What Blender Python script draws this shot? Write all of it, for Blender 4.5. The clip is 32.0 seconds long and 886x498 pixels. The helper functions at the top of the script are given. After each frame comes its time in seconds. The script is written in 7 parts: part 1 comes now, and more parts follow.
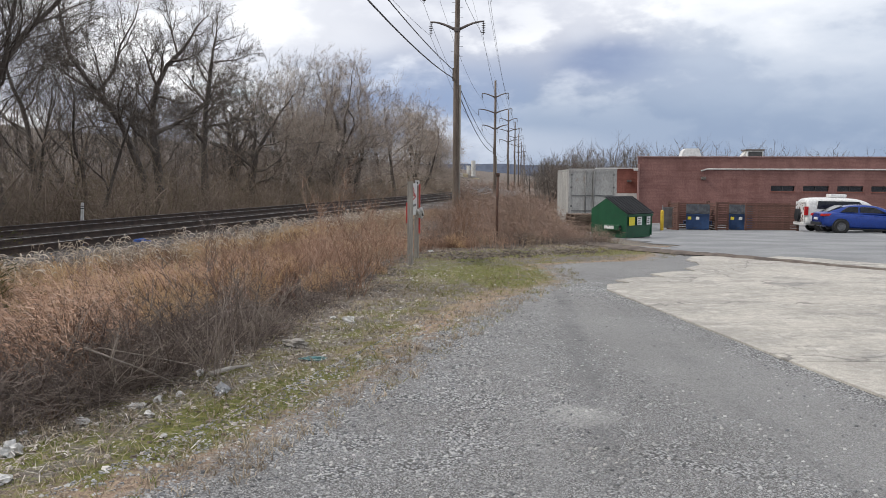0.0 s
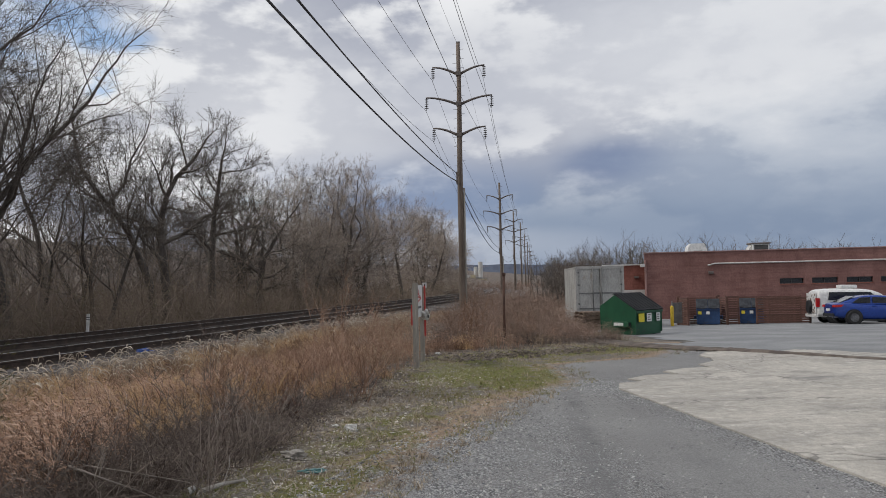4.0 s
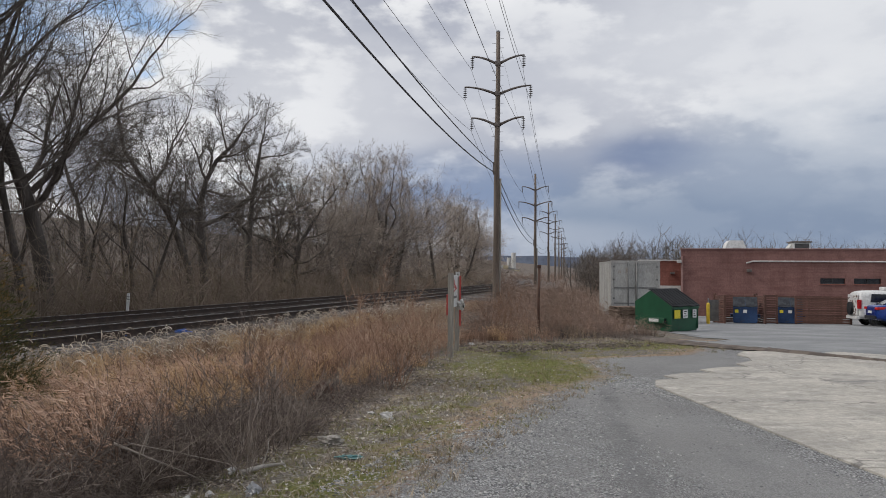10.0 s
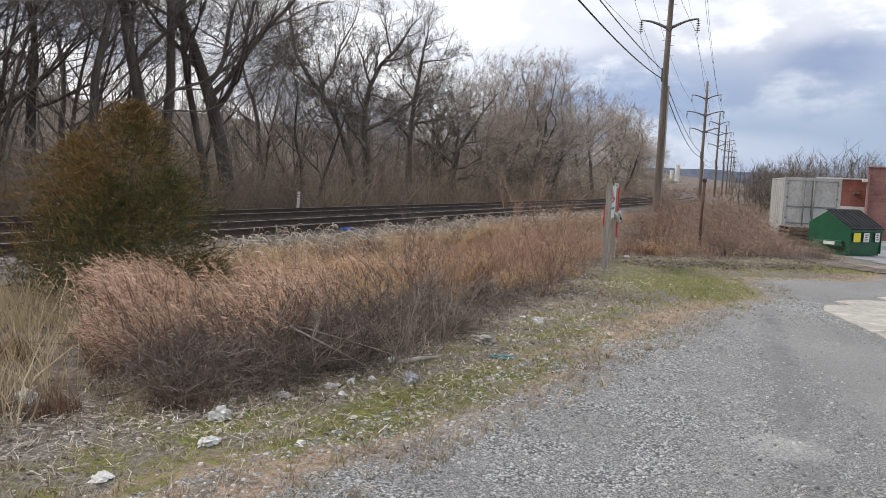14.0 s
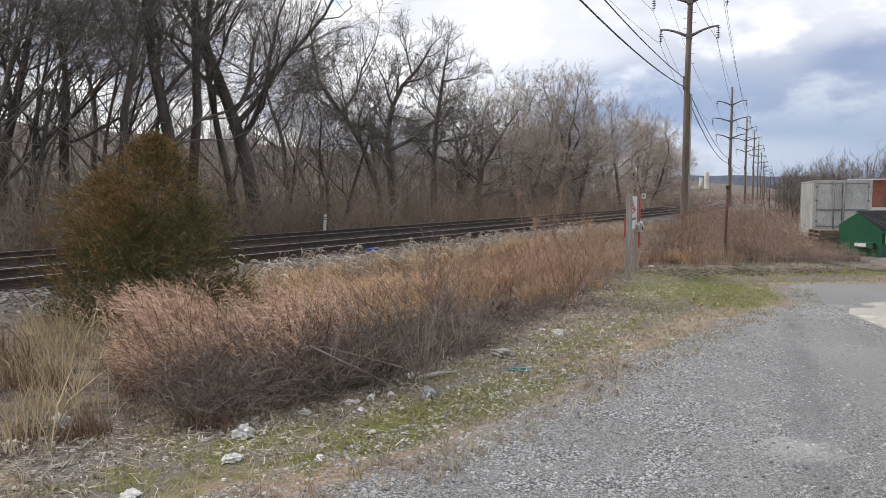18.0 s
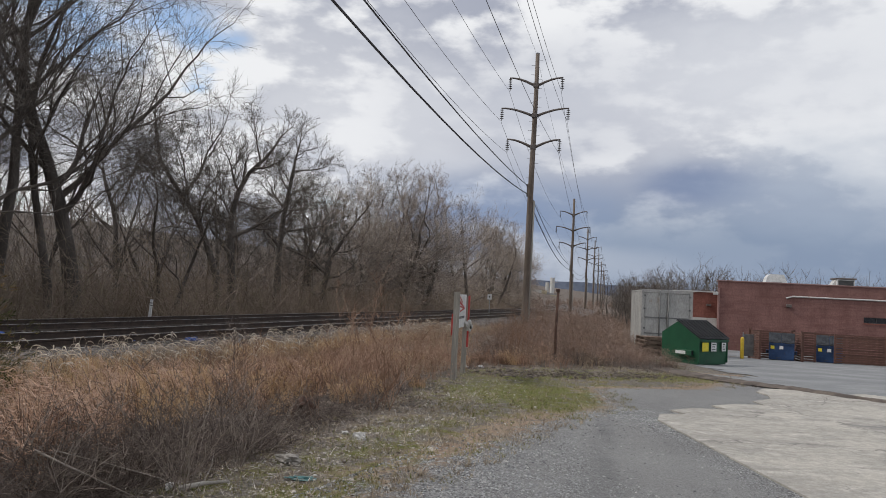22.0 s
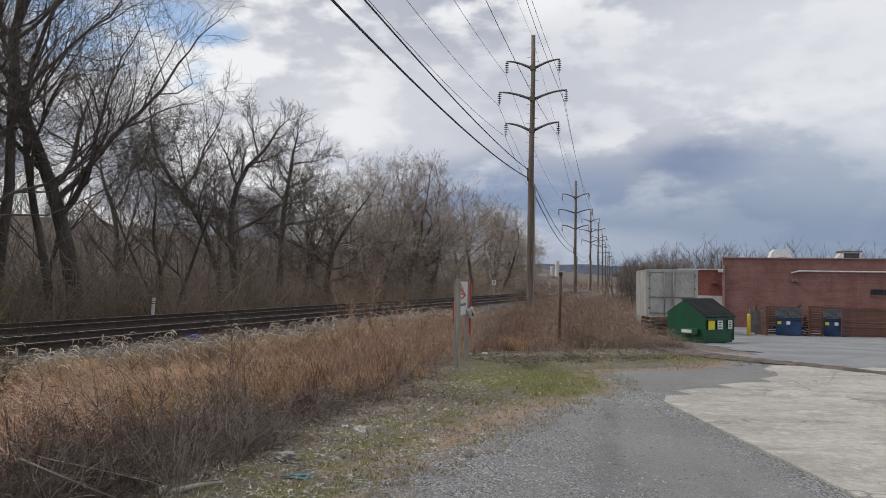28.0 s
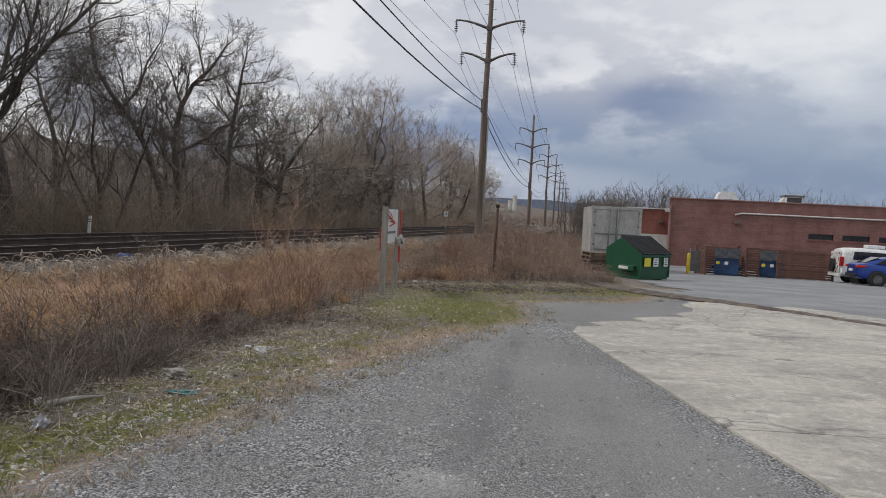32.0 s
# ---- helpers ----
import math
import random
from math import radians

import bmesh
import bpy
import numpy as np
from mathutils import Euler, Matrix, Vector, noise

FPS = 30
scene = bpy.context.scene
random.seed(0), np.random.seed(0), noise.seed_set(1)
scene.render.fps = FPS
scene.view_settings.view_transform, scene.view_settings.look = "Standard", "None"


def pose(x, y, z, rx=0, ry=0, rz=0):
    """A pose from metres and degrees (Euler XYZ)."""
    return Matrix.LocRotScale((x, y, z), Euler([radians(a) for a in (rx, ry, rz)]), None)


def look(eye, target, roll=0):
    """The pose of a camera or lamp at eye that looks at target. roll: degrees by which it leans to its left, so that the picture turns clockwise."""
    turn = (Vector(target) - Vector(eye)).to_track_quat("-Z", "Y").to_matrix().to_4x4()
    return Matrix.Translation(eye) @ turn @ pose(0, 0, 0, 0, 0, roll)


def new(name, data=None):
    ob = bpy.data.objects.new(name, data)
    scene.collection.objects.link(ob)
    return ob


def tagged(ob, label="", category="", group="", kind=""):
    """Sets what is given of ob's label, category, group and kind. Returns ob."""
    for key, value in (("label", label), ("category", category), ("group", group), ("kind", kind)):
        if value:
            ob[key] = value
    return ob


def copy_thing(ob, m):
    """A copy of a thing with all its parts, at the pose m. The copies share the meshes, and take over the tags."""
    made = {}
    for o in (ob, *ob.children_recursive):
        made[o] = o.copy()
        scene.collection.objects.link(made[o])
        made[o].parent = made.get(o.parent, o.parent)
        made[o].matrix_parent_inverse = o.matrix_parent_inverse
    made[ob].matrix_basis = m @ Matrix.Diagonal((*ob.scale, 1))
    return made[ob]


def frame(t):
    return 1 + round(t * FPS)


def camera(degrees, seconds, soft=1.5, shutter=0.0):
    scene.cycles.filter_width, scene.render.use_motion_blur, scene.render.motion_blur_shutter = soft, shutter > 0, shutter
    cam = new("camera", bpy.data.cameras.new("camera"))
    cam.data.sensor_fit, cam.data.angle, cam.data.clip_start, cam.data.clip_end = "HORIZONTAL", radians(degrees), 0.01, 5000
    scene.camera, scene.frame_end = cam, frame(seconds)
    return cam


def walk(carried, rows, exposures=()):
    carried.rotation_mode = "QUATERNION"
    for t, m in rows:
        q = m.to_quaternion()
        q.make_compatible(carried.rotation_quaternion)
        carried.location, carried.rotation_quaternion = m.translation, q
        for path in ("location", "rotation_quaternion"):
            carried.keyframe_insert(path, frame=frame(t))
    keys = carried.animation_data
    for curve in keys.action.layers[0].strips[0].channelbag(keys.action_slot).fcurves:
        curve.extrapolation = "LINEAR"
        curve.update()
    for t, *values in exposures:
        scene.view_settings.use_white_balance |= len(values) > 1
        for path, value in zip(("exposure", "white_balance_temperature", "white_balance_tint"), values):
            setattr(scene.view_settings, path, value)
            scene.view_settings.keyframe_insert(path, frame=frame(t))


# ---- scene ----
cam = camera(60.0, 32.0, 0.9)
PATH = [
    (0, (0.038, 1.02, 1.586), (0.067, 3.012, 1.41), 0.3),
    (0.5, (0.015, 1.061, 1.586), (0.04, 3.061, 1.568), 0.5),
    (1, (0.046, 1.07, 1.579), (0.0, 3.068, 1.646), 0.9),
    (1.5, (0.052, 1.081, 1.565), (-0.018, 3.077, 1.668), 1.0),
    (2, (0.064, 1.07, 1.562), (-0.013, 3.067, 1.646), -0.1),
    (2.5, (0.098, 1.082, 1.568), (0.084, 3.08, 1.657), -0.8),
    (4.5, (0.098, 1.204, 1.565), (0.111, 3.202, 1.654), -1.2),
    (5, (0.089, 1.191, 1.561), (0.092, 3.189, 1.649), -0.4),
    (5.5, (0.092, 1.191, 1.566), (0.084, 3.189, 1.632), -0.5),
    (6, (0.102, 1.201, 1.568), (0.089, 3.199, 1.645), -0.9),
    (6.5, (0.102, 1.182, 1.586), (0.114, 3.18, 1.676), -0.3),
    (7, (0.107, 1.206, 1.572), (0.157, 3.204, 1.658), 0.2),
    (7.5, (0.093, 1.202, 1.574), (0.115, 3.2, 1.667), 0.5),
    (8, (0.089, 1.197, 1.567), (0.094, 3.196, 1.637), 0.5),
    (8.5, (0.085, 1.179, 1.565), (0.083, 3.178, 1.625), 0.4),
    (9, (0.081, 1.192, 1.57), (0.085, 3.191, 1.641), 0.5),
    (9.5, (0.074, 1.175, 1.57), (0.047, 3.174, 1.609), -0.3),
    (10, (0.027, 1.2, 1.582), (-0.05, 3.198, 1.644), 0.4),
    (10.5, (0.046, 1.176, 1.56), (-0.211, 3.159, 1.605), 0.7),
    (11, (0.011, 1.184, 1.584), (-0.292, 3.16, 1.532), -0.1),
    (11.5, (0.036, 1.116, 1.568), (-0.316, 3.084, 1.522), 1.7),
    (12, (0.036, 1.164, 1.57), (-0.301, 3.134, 1.508), 2.4),
    (12.5, (0.053, 1.183, 1.573), (-0.249, 3.158, 1.48), 2.9),
    (13, (0.055, 1.135, 1.576), (-0.325, 3.095, 1.453), 1.8),
    (13.5, (0.062, 1.129, 1.583), (-0.378, 3.075, 1.447), 1.9),
    (14, (0.025, 1.113, 1.576), (-0.443, 3.049, 1.388), 2.5),
    (14.5, (0.04, 1.103, 1.584), (-0.463, 3.033, 1.432), 2.4),
    (15, (0.081, 1.146, 1.589), (-0.248, 3.115, 1.471), 1.5),
    (15.5, (0.046, 1.178, 1.59), (-0.022, 3.173, 1.482), 2.3),
    (17.5, (0.067, 0.997, 1.546), (-0.256, 2.966, 1.408), 2.6),
    (18, (0.194, 0.998, 1.589), (-0.351, 2.917, 1.444), 0.2),
    (18.5, (0.241, 1.018, 1.596), (-0.224, 2.962, 1.538), 1.0),
    (19, (0.242, 1.199, 1.543), (0.093, 3.193, 1.545), 1.8),
    (19.5, (0.215, 1.357, 1.53), (0.257, 3.356, 1.535), 2.6),
    (20, (0.262, 1.378, 1.568), (0.261, 3.377, 1.631), 3.8),
    (20.5, (0.463, 1.451, 1.526), (0.414, 3.45, 1.56), 3.0),
    (21, (0.594, 1.533, 1.516), (0.495, 3.53, 1.459), 1.0),
    (21.5, (0.598, 1.615, 1.549), (0.448, 3.609, 1.589), 3.3),
    (22, (0.6, 1.623, 1.551), (0.417, 3.611, 1.665), 3.0),
    (22.5, (0.721, 1.613, 1.576), (0.489, 3.594, 1.725), 1.9),
    (23, (0.734, 1.538, 1.588), (0.469, 3.517, 1.695), 1.7),
    (23.5, (0.739, 1.575, 1.581), (0.509, 3.559, 1.69), 0.9),
    (24, (0.728, 1.599, 1.567), (0.515, 3.584, 1.696), 1.2),
    (24.5, (0.727, 1.633, 1.564), (0.493, 3.616, 1.68), 0.9),
    (25, (0.725, 1.776, 1.552), (0.504, 3.761, 1.665), 0.4),
    (25.5, (0.741, 1.691, 1.562), (0.516, 3.676, 1.664), 0.2),
    (27.5, (0.699, 1.737, 1.556), (0.478, 3.723, 1.639), 0.8),
    (28, (0.673, 1.807, 1.561), (0.481, 3.796, 1.642), 0.9),
    (28.5, (0.673, 1.821, 1.552), (0.431, 3.805, 1.629), 0.6),
    (29, (0.694, 1.854, 1.549), (0.44, 3.837, 1.605), 1.2),
    (29.5, (0.732, 1.883, 1.537), (0.427, 3.859, 1.583), 1.3),
    (30, (0.725, 1.877, 1.493), (0.29, 3.827, 1.412), 1.9),
    (30.5, (0.792, 1.691, 1.551), (0.177, 3.592, 1.473), 3.4),
    (31, (0.895, 1.649, 1.563), (0.253, 3.542, 1.507), 4.1),
    (31.5, (1.146, 1.774, 1.607), (0.891, 3.757, 1.622), 3.0),
    (32, (1.221, 1.844, 1.53), (1.142, 3.84, 1.435), 3.0),
]
EXPOSURES = ((0, 0.5), (0.5, 0.25), (1, 0.1), (2, 0.0), (9.5, 0.0), (10.5, 0.2), (11, 0.40), (13, 0.52), (14, 0.66), (14.5, 0.68), (15.5, 0.6), (17.5, 0.66), (18.2, 0.66),
             (19, 0.25), (20, 0.1), (21, 0.08), (22, 0.08), (27.5, 0.09), (29, 0.12), (29.5, 0.16), (30.2, 0.36), (31, 0.50), (31.6, 0.18), (32, 0.06))
walk(cam, [(t, look(eye, target, roll)) for t, eye, target, roll in PATH], EXPOSURES)

# ==== light ====
world = bpy.data.worlds.new("sky")
scene.world = world
world.use_nodes = True
SUN_AZ, SUN_EL = radians(-95), radians(44)     # azimuth from +y towards +x


def build_sky():
    nt = world.node_tree
    nt.nodes.clear()
    N, L = nt.nodes.new, nt.links.new

    def math_node(op, a, b=0.0, clamp=False):
        n = N("ShaderNodeMath")
        n.operation, n.use_clamp = op, clamp
        for i, v in enumerate((a, b)):
            if isinstance(v, (int, float)):
                n.inputs[i].default_value = v
            else:
                L(v, n.inputs[i])
        return n.outputs[0]

    def mix(f, a, b):
        n = N("ShaderNodeMix")
        n.data_type = "RGBA"
        for i, v in ((0, f), (6, a), (7, b)):
            if isinstance(v, (int, float)):
                n.inputs[i].default_value = v
            elif isinstance(v, tuple):
                n.inputs[i].default_value = (*v, 1)
            else:
                L(v, n.inputs[i])
        return n.outputs[2]

    tc = N("ShaderNodeTexCoord")
    sep = N("ShaderNodeSeparateXYZ")
    L(tc.outputs["Generated"], sep.inputs[0])
    X, Y, Z = sep.outputs
    sky = N("ShaderNodeTexSky")
    sky.sky_type, sky.sun_disc = "NISHITA", False
    sky.sun_elevation, sky.sun_rotation = SUN_EL, SUN_AZ
    blue = N("ShaderNodeVectorMath")
    blue.operation = "SCALE"
    L(sky.outputs[0], blue.inputs[0])
    blue.inputs["Scale"].default_value = 0.15

    def clouds(sx, sz, scale, detail, off):
        m = N("ShaderNodeMapping")
        m.inputs["Scale"].default_value = (sx, sx, sz)
        m.inputs["Location"].default_value = off
        L(tc.outputs["Generated"], m.inputs[0])
        n = N("ShaderNodeTexNoise")
        n.inputs["Scale"].default_value, n.inputs["Detail"].default_value = scale, detail
        n.inputs["Roughness"].default_value = 0.52
        L(m.outputs[0], n.inputs["Vector"])
        return n.outputs[0]

    def ramp(v, lo, hi):
        n = N("ShaderNodeMapRange")
        n.interpolation_type = "SMOOTHSTEP"
        L(v, n.inputs[0])
        n.inputs[1].default_value, n.inputs[2].default_value = lo, hi
        return n.outputs[0]

    big = clouds(1, 2.2, 2.6, 3, (0.3, 0.1, 0.2))
    mid = clouds(1, 2.6, 6.5, 7, (1.7, 0.4, 0.9))
    fine = clouds(1, 1.8, 15.0, 8, (3.1, 0.7, 0.2))
    warp = math_node("SUBTRACT", mid, 0.5)
    front = ramp(Y, 0.0, 0.3)

    def blob(x0, z0, a, b, k, soft=2.2, wild=1.0):
        dx = math_node("DIVIDE", math_node("SUBTRACT", X, x0), a)
        dz = math_node("DIVIDE", math_node("SUBTRACT", Z, z0), b)
        d = math_node("ADD", math_node("MULTIPLY", dx, dx), math_node("MULTIPLY", dz, dz))
        d = math_node("ADD", d, math_node("MULTIPLY", warp, 3.4 * wild))
        d = math_node("ADD", d, math_node("MULTIPLY", math_node("SUBTRACT", fine, 0.5), 1.6 * wild))
        n = ramp(d, -0.6, 1.0 + soft)
        return math_node("MULTIPLY", math_node("MULTIPLY", math_node("SUBTRACT", 1.0, n), front), k)

    # overall grey-white deck with soft mottling
    tone = math_node("ADD", math_node("MULTIPLY", big, 0.28), math_node("MULTIPLY", mid, 0.46))
    shade = ramp(math_node("ADD", tone, math_node("MULTIPLY", fine, 0.30)), 0.470, 0.560)
    col = mix(shade, (0.37, 0.395, 0.475), (0.82, 0.83, 0.85))
    # rain-grey bank low over the east
    bank = math_node("MULTIPLY", ramp(X, -0.06, 0.14), math_node("SUBTRACT", 1.0, ramp(math_node("ADD", Z, math_node("MULTIPLY", math_node("SUBTRACT", warp, math_node("MULTIPLY", X, 0.4)), 0.05)), 0.07, 0.19)))
    col = mix(math_node("MULTIPLY", bank, 0.92), col, (0.22, 0.285, 0.40))
    for x0, z0, a, b, k, c in (
            (0.225, 0.152, 0.052, 0.020, 0.95, (0.125, 0.175, 0.32)),     # dark lens-shaped cloud
            (-0.03, 0.265, 0.15, 0.05, 0.5, (0.36, 0.385, 0.47)),
            (0.17, 0.14, 0.16, 0.022, 0.25, (0.24, 0.30, 0.44)),
            (-0.05, 0.105, 0.12, 0.045, 0.8, (0.20, 0.275, 0.43)),    # dark bank behind the wood
            (-0.02, 0.20, 0.16, 0.05, 0.45, (0.45, 0.48, 0.56)),
            (0.10, 0.045, 0.10, 0.018, 0.5, (0.46, 0.50, 0.58)),       # pale gap low down
            (-0.33, 0.24, 0.20, 0.10, 0.40, (0.80, 0.81, 0.83)),      # bright cumulus
            (-0.16, 0.22, 0.10, 0.05, 0.35, (0.79, 0.80, 0.83)),
            (0.46, 0.27, 0.22, 0.08, 0.85, (0.69, 0.71, 0.75)),
            (0.20, 0.27, 0.20, 0.06, 0.6, (0.64, 0.66, 0.71)),
            (0.03, 0.21, 0.13, 0.04, 0.5, (0.55, 0.57, 0.63)),
            (0.52, 0.15, 0.22, 0.05, 0.75, (0.36, 0.42, 0.52)),
    ):
        col = mix(blob(x0, z0, a, b, k, wild=0.28 if a < 0.09 else 1.0), col, c)
    gap = ramp(math_node("ADD", math_node("MULTIPLY", big, 0.5), math_node("MULTIPLY", mid, 0.5)), 0.585, 0.65)
    gap = math_node("MULTIPLY", gap, math_node("SUBTRACT", 1.0, ramp(X, -0.30, -0.12)))
    hole = math_node("MAXIMUM", gap, math_node("MAXIMUM", blob(-0.50, 0.29, 0.10, 0.055, 1.35, 0.3), math_node("MAXIMUM", blob(-0.40, 0.295, 0.075, 0.035, 1.3, 0.3), blob(-0.60, 0.33, 0.12, 0.08, 1.2, 0.3))))
    col = mix(hole, col, blue.outputs[0])
    bg = N("ShaderNodeBackground")
    L(col, bg.inputs[0])
    bg.inputs[1].default_value = 1.0
    out = N("ShaderNodeOutputWorld")
    L(bg.outputs[0], out.inputs[0])


build_sky()
sun_data = bpy.data.lights.new("sun", "SUN")
sun_data.energy, sun_data.angle, sun_data.color = 1.65, radians(10), (1.0, 0.95, 0.88)
sun_dir = Vector((math.sin(SUN_AZ) * math.cos(SUN_EL), math.cos(SUN_AZ) * math.cos(SUN_EL), math.sin(SUN_EL)))
sun = new("sun", sun_data)
sun.matrix_basis = look(tuple(sun_dir * 200), (0, 0, 0))


# ==== materials ====
def nodes_of(name):
    m = bpy.data.materials.new(name)
    m.use_nodes = True
    nt = m.node_tree
    return m, nt, nt.nodes["Principled BSDF"]


def add_noise(nt, scale, detail=4.0, rough=0.6, stretch=None):
    tc = nt.nodes.new("ShaderNodeTexCoord")
    v = tc.outputs["Object"]
    if stretch:
        mp = nt.nodes.new("ShaderNodeMapping")
        mp.inputs["Scale"].default_value = stretch
        nt.links.new(v, mp.inputs[0])
        v = mp.outputs[0]
    n = nt.nodes.new("ShaderNodeTexNoise")
    n.inputs["Scale"].default_value, n.inputs["Detail"].default_value, n.inputs["Roughness"].default_value = scale, detail, rough
    nt.links.new(v, n.inputs["Vector"])
    return n.outputs[0]


def mix_col(nt, f, a, b, mode="MIX"):
    n = nt.nodes.new("ShaderNodeMix")
    n.data_type, n.blend_type = "RGBA", mode
    for i, v in ((0, f), (6, a), (7, b)):
        if isinstance(v, (int, float)):
            n.inputs[i].default_value = v
        elif isinstance(v, tuple):
            n.inputs[i].default_value = (*v[:3], 1)
        else:
            nt.links.new(v, n.inputs[i])
    return n.outputs[2]


def step(nt, v, lo, hi, smooth=True):
    n = nt.nodes.new("ShaderNodeMapRange")
    n.interpolation_type = "SMOOTHSTEP" if smooth else "LINEAR"
    nt.links.new(v, n.inputs[0])
    n.inputs[1].default_value, n.inputs[2].default_value = lo, hi
    return n.outputs[0]


def bump_on(nt, bsdf, height, strength, dist):
    b = nt.nodes.new("ShaderNodeBump")
    b.inputs["Strength"].default_value, b.inputs["Distance"].default_value = strength, dist
    nt.links.new(height, b.inputs["Height"])
    nt.links.new(b.outputs[0], bsdf.inputs["Normal"])


def surface(name, a, b, big=3.0, fine=40.0, rough=0.8, metal=0.0, bump=0.3, dist=0.01, c=None, stretch=None, vary=0.0, spec=None, lo=0.38, hi=0.62):
    """Two colours in large patches, darker and lighter grain on top, c as stains."""
    m, nt, bsdf = nodes_of(name)
    n1 = add_noise(nt, big, 5, 0.6, stretch)
    n2 = add_noise(nt, fine, 3, 0.7, stretch)
    col = mix_col(nt, step(nt, n1, lo, hi), a, b)
    g = step(nt, n2, 0.3, 0.7)
    col = mix_col(nt, g, mix_col(nt, 1.0, col, (0.72, 0.72, 0.72), "MULTIPLY"), col)
    if c:
        col = mix_col(nt, step(nt, add_noise(nt, big * 2.3, 6, 0.65, stretch), 0.58, 0.70), col, c)
    if vary:
        info = nt.nodes.new("ShaderNodeObjectInfo")
        hsv = nt.nodes.new("ShaderNodeHueSaturation")
        nt.links.new(col, hsv.inputs["Color"])
        v = nt.nodes.new("ShaderNodeMapRange")
        nt.links.new(info.outputs["Random"], v.inputs[0])
        v.inputs[3].default_value, v.inputs[4].default_value = 1 - vary, 1 + vary
        nt.links.new(v.outputs[0], hsv.inputs["Value"])
        col = hsv.outputs[0]
    nt.links.new(col, bsdf.inputs["Base Color"])
    bsdf.inputs["Roughness"].default_value, bsdf.inputs["Metallic"].default_value = rough, metal
    if spec is not None:
        bsdf.inputs["Specular IOR Level"].default_value = spec
    if bump:
        bump_on(nt, bsdf, n2, bump, dist)
    return m


def island(name, cols, rough=0.85, spec=0.2, shine=0.0):
    """One colour a piece, out of a ramp."""
    m, nt, bsdf = nodes_of(name)
    geo = nt.nodes.new("ShaderNodeNewGeometry")
    rp = nt.nodes.new("ShaderNodeValToRGB")
    e = rp.color_ramp.elements
    while len(e) < len(cols):
        e.new(0.5)
    for i, c in enumerate(cols):
        e[i].position = i / (len(cols) - 1)
        e[i].color = (*c, 1)
    nt.links.new(geo.outputs["Random Per Island"], rp.inputs[0])
    patch = add_noise(nt, 0.7, 3, 0.6)
    col = mix_col(nt, step(nt, patch, 0.35, 0.65), mix_col(nt, 1.0, rp.outputs[0], (0.7, 0.68, 0.66), "MULTIPLY"), rp.outputs[0])
    nt.links.new(col, bsdf.inputs["Base Color"])
    bsdf.inputs["Roughness"].default_value = rough
    bsdf.inputs["Specular IOR Level"].default_value = spec
    return m


BARK = surface("bark", (0.075, 0.064, 0.055), (0.13, 0.112, 0.098), 2.0, 22, 0.9, bump=0.8, dist=0.02, stretch=(1, 1, 0.25))
LIMB = surface("limb_bark", (0.10, 0.084, 0.072), (0.16, 0.137, 0.118), 2.0, 18, 0.9, bump=0.4)
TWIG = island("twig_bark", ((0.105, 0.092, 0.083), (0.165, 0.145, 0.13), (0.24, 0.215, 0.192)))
# woodland twigs: haze and sky showing through are mixed into a paler colour
TWIG_HAZED = island("hazed_twig_bark", ((0.225, 0.193, 0.173), (0.305, 0.268, 0.243), (0.37, 0.332, 0.304)))
# lit copies of twig and limb bark: sunlight on the farther crowns, as colour
TWIG_LIT = island("lit_twig_bark", ((0.310, 0.253, 0.213), (0.437, 0.374, 0.322), (0.552, 0.483, 0.414)))
LIMB_LIT = surface("lit_limb_bark", (0.16, 0.132, 0.112), (0.25, 0.21, 0.18), 2.0, 18, 0.9, bump=0.4)
BRUSH = island("thicket_stem", ((0.192, 0.150, 0.120), (0.276, 0.216, 0.174), (0.384, 0.312, 0.252), (0.240, 0.210, 0.132)))
SEDGE_STEM = island("sedge_stem", ((0.125, 0.076, 0.052), (0.19, 0.115, 0.08), (0.27, 0.168, 0.115), (0.37, 0.235, 0.16)))
SHOOT = island("bare_shoot", ((0.20, 0.165, 0.14), (0.30, 0.255, 0.22), (0.42, 0.37, 0.325)))
FOXTAIL = island("foxtail_head", ((0.48, 0.40, 0.32), (0.62, 0.54, 0.44), (0.74, 0.67, 0.57)))
GOLD = island("golden_straw", ((0.56, 0.36, 0.19), (0.70, 0.48, 0.27), (0.80, 0.60, 0.37), (0.62, 0.41, 0.22), (0.44, 0.28, 0.155)))
PLUME = island("sedge_plume", ((0.39, 0.235, 0.155), (0.52, 0.33, 0.228), (0.645, 0.43, 0.31), (0.745, 0.545, 0.42), (0.445, 0.275, 0.19)))
STRAW = island("pale_straw", ((0.42, 0.33, 0.20), (0.56, 0.46, 0.30), (0.66, 0.57, 0.40)))
REDWEED = island("red_brown_weed", ((0.255, 0.155, 0.112), (0.37, 0.23, 0.165), (0.50, 0.335, 0.245), (0.31, 0.195, 0.142), (0.61, 0.45, 0.34)))
SCRUB = island("mauve_scrub_stem", ((0.175, 0.125, 0.102), (0.26, 0.185, 0.148), (0.37, 0.27, 0.215), (0.215, 0.155, 0.13), (0.45, 0.345, 0.28)))
STRAWWEED = island("tan_weed", ((0.34, 0.25, 0.17), (0.46, 0.35, 0.24), (0.55, 0.44, 0.31), (0.28, 0.20, 0.145)))
GREYTWIG = island("dead_grey_twig", ((0.075, 0.058, 0.05), (0.115, 0.090, 0.078), (0.165, 0.132, 0.115), (0.21, 0.17, 0.148), (0.33, 0.28, 0.245)))
GREENBLADE = island("green_grass", ((0.12, 0.155, 0.04), (0.19, 0.215, 0.06), (0.27, 0.26, 0.09), (0.36, 0.31, 0.16), (0.46, 0.38, 0.25)))
